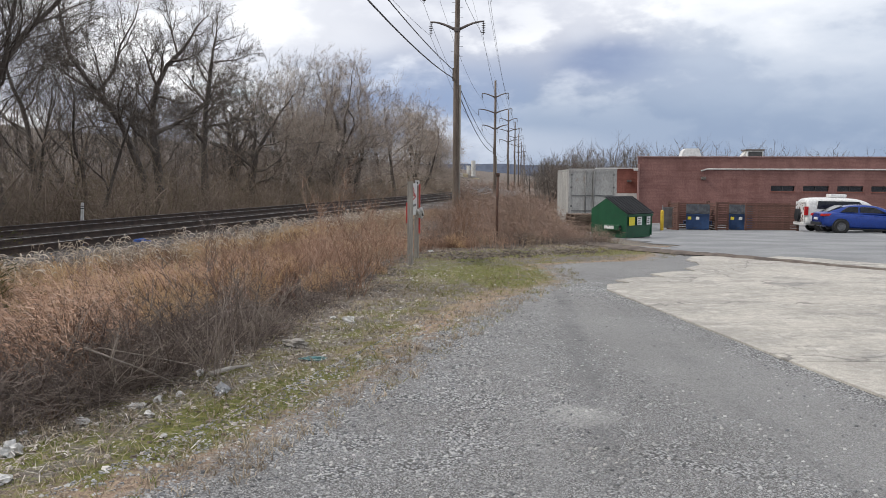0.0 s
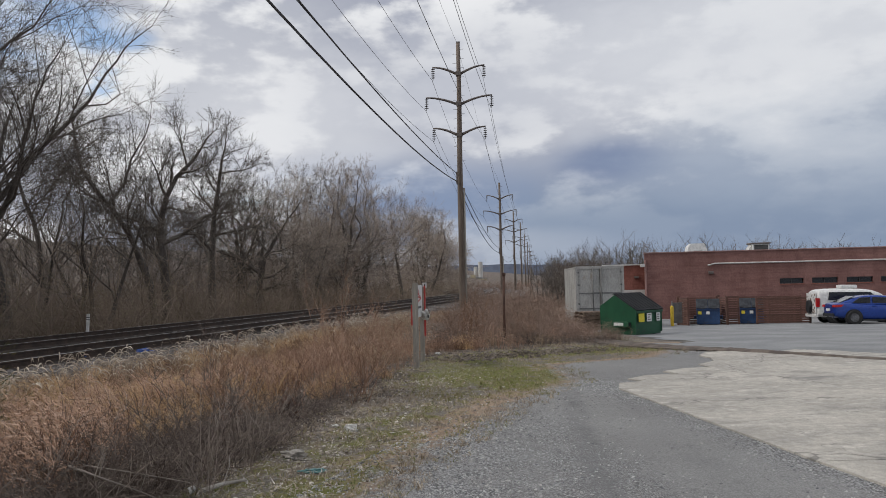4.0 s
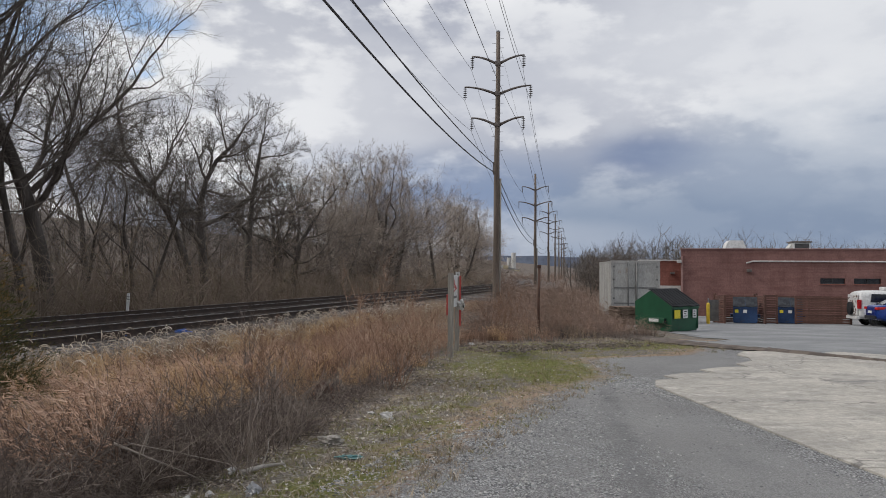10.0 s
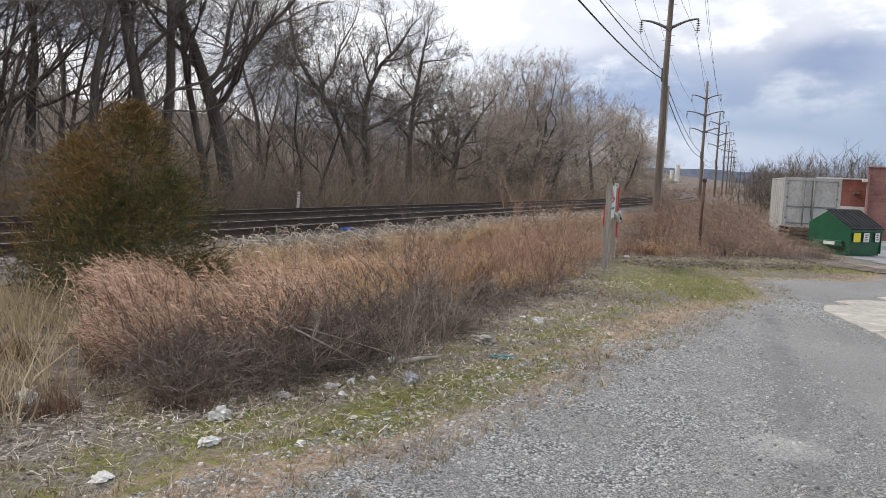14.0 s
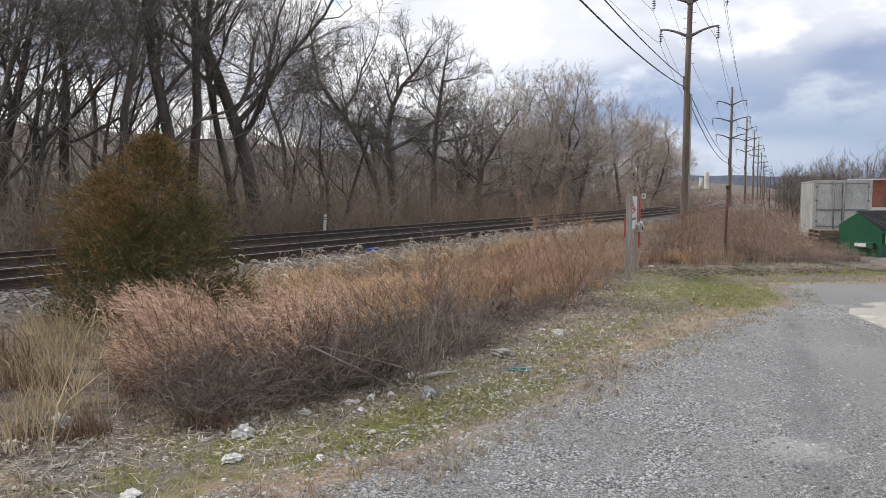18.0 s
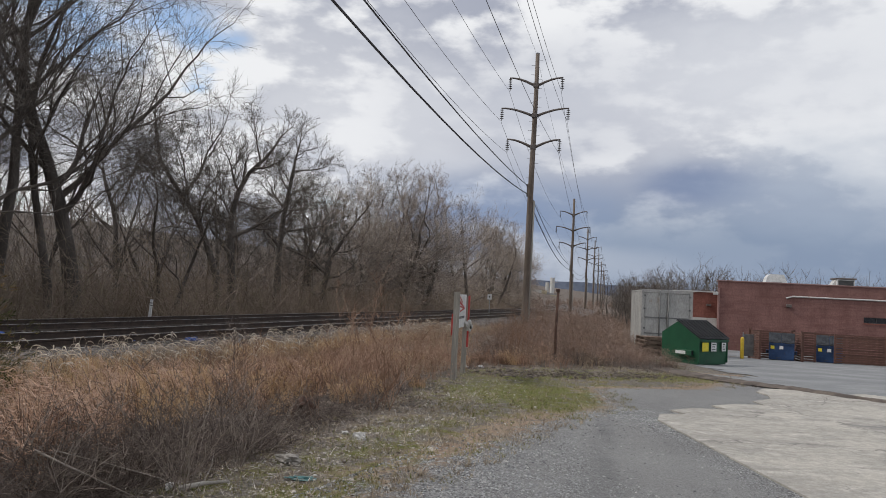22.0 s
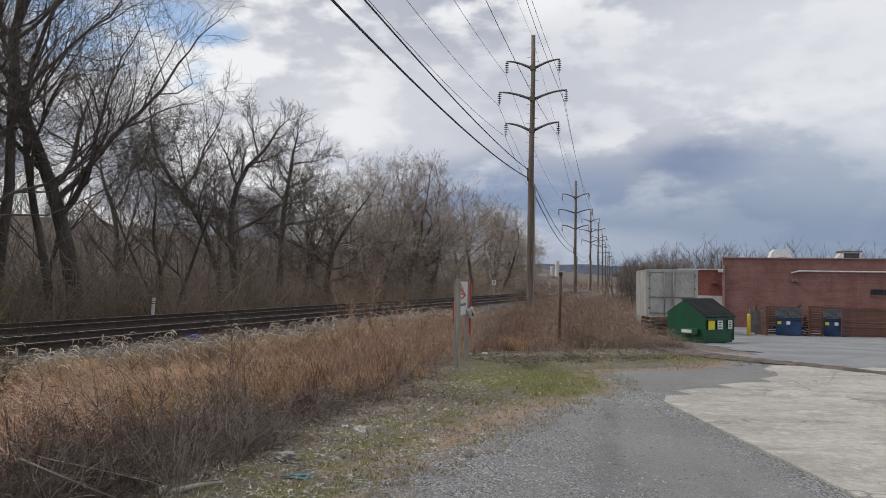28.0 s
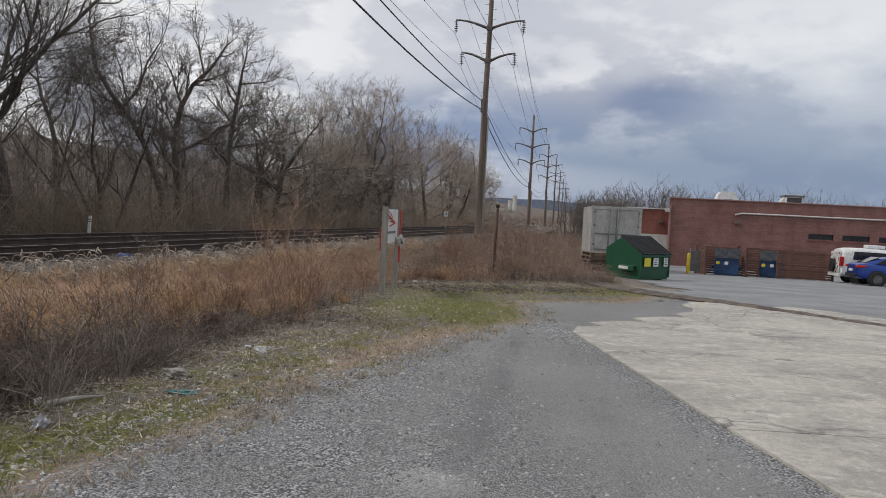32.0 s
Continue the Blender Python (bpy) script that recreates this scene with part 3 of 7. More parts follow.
def prism(profile, a, b, axis="x", bevel=0.0):
    """A closed outline pushed from a to b along an axis. profile: pairs in the other two axes."""
    bm = bmesh.new()

    def at(u, v, w):
        return {"x": (w, u, v), "y": (u, w, v), "z": (u, v, w)}[axis]
    lo = [bm.verts.new(at(u, v, a)) for u, v in profile]
    hi = [bm.verts.new(at(u, v, b)) for u, v in profile]
    n = len(profile)
    bm.faces.new(lo[::-1])
    bm.faces.new(hi)
    for i in range(n):
        bm.faces.new((lo[i], lo[(i + 1) % n], hi[(i + 1) % n], hi[i]))
    bmesh.ops.recalc_face_normals(bm, faces=bm.faces[:])
    if bevel:
        bmesh.ops.bevel(bm, geom=bm.edges[:], offset=bevel, segments=2, affect="EDGES", profile=0.6)
    return bm


def tube_data(pts, radii, sides, V, F):
    """Adds a tapered tube along pts to the lists V and F."""
    pts = np.asarray(pts, float)
    d = np.gradient(pts, axis=0)
    d /= np.linalg.norm(d, axis=1)[:, None] + 1e-9
    ref = np.array((0.0, 0.0, 1.0)) if abs(d[0][2]) < 0.8 else np.array((1.0, 0.0, 0.0))
    u = np.cross(d, ref)
    u /= np.linalg.norm(u, axis=1)[:, None] + 1e-9
    w = np.cross(d, u)
    a = np.arange(sides) * (2 * math.pi / sides)
    ring = pts[:, None, :] + np.asarray(radii)[:, None, None] * (np.cos(a)[None, :, None] * u[:, None, :] + np.sin(a)[None, :, None] * w[:, None, :])
    base = len(V)
    V.extend(map(tuple, ring.reshape(-1, 3)))
    for i in range(len(pts) - 1):
        for j in range(sides):
            k = (j + 1) % sides
            F.append((base + i * sides + j, base + i * sides + k, base + (i + 1) * sides + k, base + (i + 1) * sides + j))
    return base


def tube(name, pts, radii, sides, material, parent=None, label="", caps=True):
    V, F = [], []
    tube_data(pts, radii, sides, V, F)
    if caps:
        F.append(tuple(range(sides))[::-1])
        F.append(tuple(range(len(V) - sides, len(V))))
    return part(name, mesh_of(name, V, F, material, smooth_faces=sides > 5), None, parent, label)


def cyl(x, y, z, r, h, sides=16, axis="z", r2=None):
    bm = bmesh.new()
    r = bmesh.ops.create_cone(bm, cap_ends=True, segments=sides, radius1=r, radius2=r if r2 is None else r2, depth=h)["verts"]
    if axis == "x":
        bmesh.ops.rotate(bm, verts=r, cent=(0, 0, 0), matrix=Matrix.Rotation(math.pi / 2, 3, "Y"))
    elif axis == "y":
        bmesh.ops.rotate(bm, verts=r, cent=(0, 0, 0), matrix=Matrix.Rotation(math.pi / 2, 3, "X"))
    bmesh.ops.translate(bm, vec=(x, y, z), verts=r)
    return bm


# ==== ground ====
def spaced(near0, near1, d, far0, far1, grow=1.16):
    c = list(np.arange(near0, near1 + 1e-6, d))
    s, v = d, near1
    while v < far1:
        s *= grow
        v += s
        c.append(v)
    s, v = d, near0
    while v > far0:
        s *= grow
        v -= s
        c.insert(0, v)
    return c


def dip(x, y, x0, y0, a, b, turn=0.0):
    c, s = math.cos(turn), math.sin(turn)
    u, v = (x - x0) * c + (y - y0) * s, -(x - x0) * s + (y - y0) * c
    return math.exp(-((u / a) ** 2 + (v / b) ** 2))


def build_ground():
    xs, ys = spaced(-9, 9, 0.22, -2600, 2600), spaced(-1, 26, 0.22, -400, 4200)
    V = [(x, y, ground_h(x, y)) for y in ys for x in xs]
    w = len(xs)
    F = [(j * w + i, j * w + i + 1, (j + 1) * w + i + 1, (j + 1) * w + i) for j in range(len(ys) - 1) for i in range(w - 1)]
    me = mesh_of("ground", V, F, GROUND, smooth_faces=True)

    def store(name, values):
        me.attributes.new(name, "FLOAT", "POINT").data.foreach_set("value", values)
    near = [(-60 < x < 60 and -40 < y < 100) for x, y, _ in V]
    lane = [(min(x - edge_lane(y), 12.9 + 0.5 * (x - 2) - y + 6.5) if n else -1.0) for (x, y, _), n in zip(V, near)]
    store("lane", lane)
    store("verge", [(min(x - edge_brush(y), 30.0) * 0.5 if n else -1.0) for (x, y, _), n in zip(V, near)])
    store("packed", [max(dip(x, y, 2.45, 7, 0.70, 10, radians(9)), 0.5 * dip(x, y, 0.75, 6, 0.30, 9, radians(-4)), dip(x, y, 3.4, 16, 2.0, 2.6)) if n else 0.0 for (x, y, _), n in zip(V, near)])
    store("wheel", [max(0.75 * dip(x, 0, 1.02 + 0.125 * (y - 5.0), 0, 0.20, 1) * smooth(2.5, 6, y) * (1 - smooth(12, 15, y)), 0.55 * dip(x, 0, 2.25 + 0.02 * (y - 5.0), 0, 0.22, 1) * (1 - smooth(10, 13, y))) if n else 0.0 for (x, y, _), n in zip(V, near)])
    store("dusty", [max(dip(x, y, 1.18, 6.15, 0.62, 0.30, radians(-14)), 0.45 * dip(x, y, 1.3, 8.6, 0.5, 0.25)) if n else 0.0 for (x, y, _), n in zip(V, near)])
    store("moss", [(max(0.40 - abs((x - edge_lane(y)) + 1.0) * 0.7, 0.78 * dip(x, y, 0.8, 14.2, 1.6, 2.0), 1.0 * dip(x, y, 2.9, 18.2, 2.8, 0.8, radians(18)), 0.7 * dip(x, y, 0.6, 16.6, 1.2, 0.8), 1.0 * dip(x, y, -1.25, 6.4, 0.40, 1.6, radians(-25)), 0.55 * dip(x, y, -0.5, 9.6, 0.4, 1.2)) if n else 0.2) for (x, y, _), n in zip(V, near)])
    tagged(new("ground", me), "mossy verge, gravel lane and brown soil", "ground", kind="structure")


build_ground()


def plate(name, outline, material, lift, label, thick=0.12, rows=1):
    """A slab of the given outline that lies on the ground."""
    bm = bmesh.new()
    top = [bm.verts.new((x, y, 0)) for x, y in outline]
    bm.faces.new(top)
    bmesh.ops.triangulate(bm, faces=bm.faces[:])
    bmesh.ops.subdivide_edges(bm, edges=bm.edges[:], cuts=rows, use_grid_fill=True)
    for v in bm.verts:
        v.co.z = ground_z(v.co.x, v.co.y) + lift
    r = bmesh.ops.extrude_face_region(bm, geom=bm.faces[:])
    for g in r["geom"]:
        if isinstance(g, bmesh.types.BMVert):
            g.co.z -= thick
    bmesh.ops.recalc_face_normals(bm, faces=bm.faces[:])
    me = bpy.data.meshes.new(name)
    bm.to_mesh(me)
    bm.free()
    me.materials.append(material)
    return me


def build_lot():
    def grid_sheet(name, inside, x0, x1, y0, y1, d, material, lift, label):
        xs, ys = np.arange(x0, x1 + d / 2, d), np.arange(y0, y1 + d / 2, d)
        idx, V, F = {}, [], []
        for j in range(len(ys) - 1):
            for i in range(len(xs) - 1):
                if inside(xs[i] + d / 2, ys[j] + d / 2):
                    q = []
                    for a, b in ((i, j), (i + 1, j), (i + 1, j + 1), (i, j + 1)):
                        if (a, b) not in idx:
                            idx[(a, b)] = len(V)
                            V.append((xs[a], ys[b], ground_z(xs[a], ys[b]) + lift))
                        q.append(idx[(a, b)])
                    F.append(tuple(q))
        return tagged(new(name, mesh_of(name, V, F, material, smooth_faces=True)), label, "pavement", kind="structure")

    def kerb_x(y):
        return 4.2 + (20.9 - y) * 0.73 + 0.10 * math.sin(y * 3.1) + 0.06 * math.sin(y * 7.7)
    grid_sheet("lot", lambda x, y: x > kerb_x(y) and not (x < 6.6 + 0.2 * math.sin(y * 2.3) and y > 21), 3, 70, -10, 66, 0.5, ASPHALT_LOT, 0.012, "weathered grey asphalt parking lot sloping gently down")


build_lot()
SLAB = tagged(new("slab", None), "cracked pale concrete apron beside the lane", "pavement", kind="structure")


def slab_panels():
    """Apron panels between sawn joints; the first is broken off raggedly at its far end."""
    def left(y):
        return 2.5 + (12.3 - y) * 0.155

    def right(y):
        return 4.0 + (20.9 - y) * 0.73
    far = [(2.62, 12.2), (2.75, 12.75), (3.15, 12.9), (3.0, 13.25), (3.4, 13.6), (3.95, 13.7), (3.8, 14.1), (4.3, 14.45), (4.75, 14.55), (4.7, 15.0), (5.15, 15.5), (5.3, 16.1), (5.25, 16.6), (5.6, 17.25), (6.35, 17.3)]
    panels = [[(left(7.65), 7.65), *far, (right(16.2), 16.2), (right(13.0), 13.0), (right(7.65) + 2, 7.65)],
              [(left(3.5), 3.5), (left(7.635), 7.635), (right(7.635) + 2, 7.635), (right(3.5) + 6, 3.5)],
              [(left(-4), -4), (left(3.485), 3.485), (right(3.485) + 6, 3.485), (right(-4) + 6, -4)]]
    for p in panels:
        part("panel", plate("panel", p, CONCRETE, 0.018, ""), None, SLAB)


slab_panels()


def kerb_line():
    """A low dark strip along the lot's edge, and a strip of concrete gutter beyond it."""
    def ribbon(name, pts, material, label):
        V, F = [], []
        rng = random.Random(17)
        dense = []
        for (x0, y0, w0, h0), (x1, y1, w1, h1) in zip(pts, pts[1:]):
            for u in np.linspace(0, 1, 14, endpoint=False):
                dense.append([a + (c - a) * u for a, c in zip((x0, y0, w0, h0), (x1, y1, w1, h1))])
        dense.append(list(pts[-1]))
        nx, ny = 0.81, 0.59
        for x, y, w, h in dense:
            j = rng.uniform(-0.06, 0.06)
            for k, (f, z) in enumerate(((-0.5, 0.0), (-0.25, 0.8), (0.1, 1.0), (0.35, 0.6), (0.5, 0.0))):
                px, py = x + nx * (f * w + j * (k in (0, 4))), y + ny * (f * w + j * (k in (0, 4)))
                V.append((px, py, ground_z(px, py) + 0.016 + h * z * rng.uniform(0.8, 1.2)))
        for i in range(len(dense) - 1):
            for k in range(4):
                a = i * 5 + k
                F.append((a, a + 1, a + 6, a + 5))
        tagged(new(name, mesh_of(name, V, F, material, smooth_faces=True)), label, "kerb", kind="structure")
    ribbon("kerb_strip", ((4.3, 21.6, 1.2, 0.06), (4.9, 19.6, 0.8, 0.06), (5.9, 17.9, 0.6, 0.05), (6.6, 17.0, 0.36, 0.05), (7.9, 15.3, 0.25, 0.03), (10.5, 12.0, 0.2, 0.03)), DARK_EDGE, "low dark uneven strip along the lot edge")
    ribbon("gutter", ((7.3, 17.2, 0.5, 0.004), (7.7, 16.7, 0.9, 0.006), (8.9, 15.1, 1.0, 0.006), (11.6, 11.8, 1.0, 0.006)), CONCRETE, "pale concrete gutter strip")


kerb_line()


# ==== railway ====
def railway():
    def ribbon(name, offs, material, label, category):
        V, F = [], []
        ss = [*np.arange(-60, 60, 3.0), *np.arange(60, 420, 6.0)]
        for s in ss:
            for n, z in offs:
                x, y = track_xy(n, s)
                V.append((x, y, z + 0.03 * noise.noise(Vector((x * 0.7, y * 0.7, z)))))
        k = len(offs)
        for i in range(len(ss) - 1):
            for j in range(k - 1):
                F.append((i * k + j, i * k + j + 1, (i + 1) * k + j + 1, (i + 1) * k + j))
        return tagged(new(name, mesh_of(name, V, F, material, smooth_faces=True)), label, category, kind="structure")
    ribbon("ballast", ((-19.2, -0.55), (-17.9, 0.0), (-17.6, 0.08), (-15.7, 0.09), (-13.9, 0.06), (-12.1, 0.09), (-10.2, 0.08), (-9.6, 0.02), (-8.6, -0.08)), BALLAST, "dark stained stone ballast under two tracks", "ballast")
    prof = ((-0.068, 0), (0.068, 0), (0.068, 0.012), (0.012, 0.035), (0.012, 0.125), (0.036, 0.14), (0.036, 0.172), (-0.036, 0.172), (-0.036, 0.14), (-0.012, 0.125), (-0.012, 0.035), (-0.068, 0.012))
    ss = [*np.arange(-60, 60, 4.0), *np.arange(60, 420, 5.0)]
    for t in (0, 2):
        track = thing("railway_track", pose(0, 0, 0), "worn steel rails on dark creosoted ties in ballast", "railway track", "two tracks")
        for n in RAILS[t:t + 2]:
            V, F, I = [], [], []
            for s in ss:
                for u, z in prof:
                    x, y = track_xy(n + u, s)
                    V.append((x, y, RAIL_TOP_Z - 0.172 + z))
            k = len(prof)
            for i in range(len(ss) - 1):
                for j in range(k):
                    F.append((i * k + j, i * k + (j + 1) % k, (i + 1) * k + (j + 1) % k, (i + 1) * k + j))
                    I.append(1 if j == 6 else 0)
            part("rail", mesh_of("rail", V, F, [RAIL_SIDE, RAIL_TOP], I), None, track, "dark rail with a worn bright head")
        bm = box(-1.3, -0.11, -0.09, 1.3, 0.11, 0.09, 0.012)
        tie = bpy.data.meshes.new("tie")
        bm.to_mesh(tie)
        bm.free()
        tie.materials.append(TIE)
        mid = (RAILS[t] + RAILS[t + 1]) / 2
        V, F = [], []
        for i, s in enumerate(np.arange(-4, 150, 0.53)):
            x, y = track_xy(mid + random.uniform(-0.05, 0.05), s)
            h = -math.degrees(TH) if s < 60 else -math.degrees(TH) + 9.5 * min(1, (s - 60) / 90)
            if s < 90:
                ob = part("tie", tie, None, track)
                ob.matrix_basis = pose(x, y, RAIL_TOP_Z - 0.172 - 0.09 + 0.012, 0, 0, h + random.uniform(-1, 1))
    # loose ballast stones along the near shoulder
    V, F = [], []
    rng = random.Random(5)
    for _ in range(9000):
        s, n = rng.uniform(6, 60), rng.choice((rng.uniform(-11.2, -8.8), rng.uniform(-18, -9)))
        x, y = track_xy(n, s)
        stone(V, F, x, y, 0.09 if n < -9.7 else 0.09 + (n + 9.7) * -0.12, rng.uniform(0.03, 0.065), rng)
    tagged(new("ballast_stones", mesh_of("ballast_stones", V, F, STONE)), "loose angular grey-brown ballast stones", "stones", kind="stuff")


def stone(V, F, x, y, z, r, rng):
    b = len(V)
    a0 = rng.uniform(0, 6.28)
    for k, (zz, rr) in enumerate(((0.35, 0.75), (-0.3, 1.0))):
        for i in range(4):
            a = a0 + i * 1.571 + k * 0.6 + rng.uniform(-0.3, 0.3)
            q = r * rr * rng.uniform(0.7, 1.15)
            V.append((x + math.cos(a) * q, y + math.sin(a) * q * rng.uniform(0.6, 1), z + r * zz * rng.uniform(0.6, 1.2)))
    F.append((b, b + 1, b + 2, b + 3))
    for i in range(4):
        F.append((b + i, b + 4 + i, b + 4 + (i + 1) % 4, b + (i + 1) % 4))


def chip(V, F, x, y, z, r, rng):
    """A small angular flake of stone: four edges and a ridge."""
    b, a0, sq = len(V), rng.uniform(0, 6.28), rng.uniform(0.6, 1.0)
    for i in range(4):
        a = a0 + i * 1.571 + rng.uniform(-0.4, 0.4)
        V.append((x + math.cos(a) * r, y + math.sin(a) * r * sq, z))
    V.append((x + rng.gauss(0, r * 0.3), y + rng.gauss(0, r * 0.3), z + r * rng.uniform(0.5, 1.1)))
    F += [(b + i, b + (i + 1) % 4, b + 4) for i in range(4)]


railway()


# ==== poles and lines ====
POLE_STEP = (6.08, 45.95)
POLE_Z = (0.0, -2.6, -1.8, -0.3, -0.3, -0.3, -0.3, -0.3)
ARMS = ((14.1, 1.58), (12.27, 2.0), (10.4, 1.58))      # height and half length
ARM_TURN = -math.degrees(math.atan2(*POLE_STEP))


def utility_pole(detail=True):
    p = thing("utility_pole", pose(0, 0, 0), "tall brown wooden power pole with three pairs of arms", "power pole", "power poles along the railway")
    hs = np.linspace(-3.2, 16.0, 9)
    tube("shaft", [(0.02 * math.sin(h * 0.6), 0, h) for h in hs], [0.235 - 0.0062 * (h + 3.2) for h in hs], 14, POLE, p, "weathered brown wooden shaft")
    part("cap", cyl(0, 0, 16.03, 0.125, 0.06, 12), STEEL, p, "grey steel cap")
    for z, half in ARMS:
        for sgn in (-1, 1):
            us = np.linspace(0, 1, 8)
            pts = [(sgn * (0.1 + u * (half - 0.1)), 0, z + 0.46 * math.sin(u * math.pi / 2) ** 1.0 * (1 - 0.12 * u) + 0.06 * u) for u in us]
            arm = tube("arm", pts, [0.085 - 0.04 * u for u in us], 8, DARKSTEEL, p, "dark curved steel arm")
            zt = pts[-1][2]
            V, F = [], []
            for k in range(5):
                zz = zt - 0.12 - k * 0.13
                tube_data([(sgn * (half - 0.04), 0, zz + 0.03), (sgn * (half - 0.04), 0, zz + 0.012), (sgn * (half - 0.04), 0, zz - 0.02)], [0.035, 0.125, 0.035], 8, V, F)
            tube_data([(sgn * (half - 0.04), 0, zt), (sgn * (half - 0.04), 0, zt - 0.78)], [0.022, 0.022], 6, V, F)
            part("insulator", mesh_of("insulator", V, F, INSUL), None, arm, "dark string of glazed insulator discs")
        part("bracket", box(-0.16, -0.17, z - 0.12, 0.16, 0.17, z + 0.14, 0.02), DARKSTEEL, p, "steel arm bracket")
    for k in range(26):
        z, sgn = 8.6 + k * 0.28, 1 if k % 2 else -1
        part("climbing_peg", cyl(sgn * 0.23, 0, z, 0.012, 0.22, 5, "x"), STEEL, p)
    part("cable_clamp", box(-0.24, -0.1, 7.45, -0.1, 0.1, 8.2, 0.02), DARKSTEEL, p, "steel clamp for the lower cables")
    tube("conduit", [(0.24, -0.05, -3.0), (0.22, -0.05, 7.2)], [0.055, 0.055], 8, GREYWOOD, p, "pale conduit strapped up the shaft")
    return p


def pole_at(i):
    return 1.42 + POLE_STEP[0] * i, 46.78 + POLE_STEP[1] * i, POLE_Z[i] if i >= 0 else 0.0


first_pole = utility_pole()
x, y, z = pole_at(0)
first_pole.matrix_basis = pose(x, y, z, 0, 0.25, ARM_TURN)
for i in range(1, 8):
    x, y, z = pole_at(i)
    copy_thing(first_pole, pose(x, y, z, random.uniform(-0.4, 0.4), random.uniform(-0.6, 0.6), ARM_TURN))
x, y, z = pole_at(-1)
copy_thing(first_pole, pose(x - 0.6, y - 6.0, z, 0, 0, ARM_TURN))


def power_lines():
    turn = radians(ARM_TURN)
    pts = []
    for z, half in ARMS:
        for sgn in (-1, 1):
            pts.append((sgn * (half - 0.04) * math.cos(turn), sgn * (half - 0.04) * math.sin(turn), z - 0.30, 0.010, 1.1))
    pts += [(0, 0, 16.0, 0.007, 0.8), (-0.22, 0, 8.15, 0.022, 0.75), (-0.22, 0, 7.65, 0.028, 0.95)]
    for dx, dy, h, r, sag in pts:
        line = thing("power_line", pose(0, 0, 0), "thick black cable strung between poles" if r > 0.02 else "thin dark overhead wire strung between poles", "power line", "overhead wires")
        for i in range(-1, 6):
            a, b = pole_at(i), pole_at(i + 1)
            if i == -1:
                a = (a[0] - 0.6, a[1] - 6.0, a[2])
            seg = []
            for u in np.linspace(0, 1, 17):
                seg.append((a[0] + dx + (b[0] - a[0]) * u, a[1] + dy + (b[1] - a[1]) * u, a[2] + h + (b[2] - a[2]) * u - 4 * sag * u * (1 - u)))
            tube("span", seg, [r] * 17, 5, WIRE, line, caps=False)


power_lines()


# ==== brick building ====
FAC = Matrix.Translation((14.12, 53.6, -1.3)) @ Matrix.Rotation(math.atan(-0.14), 4, "Z")   # facade frame: x along the wall, -y outwards


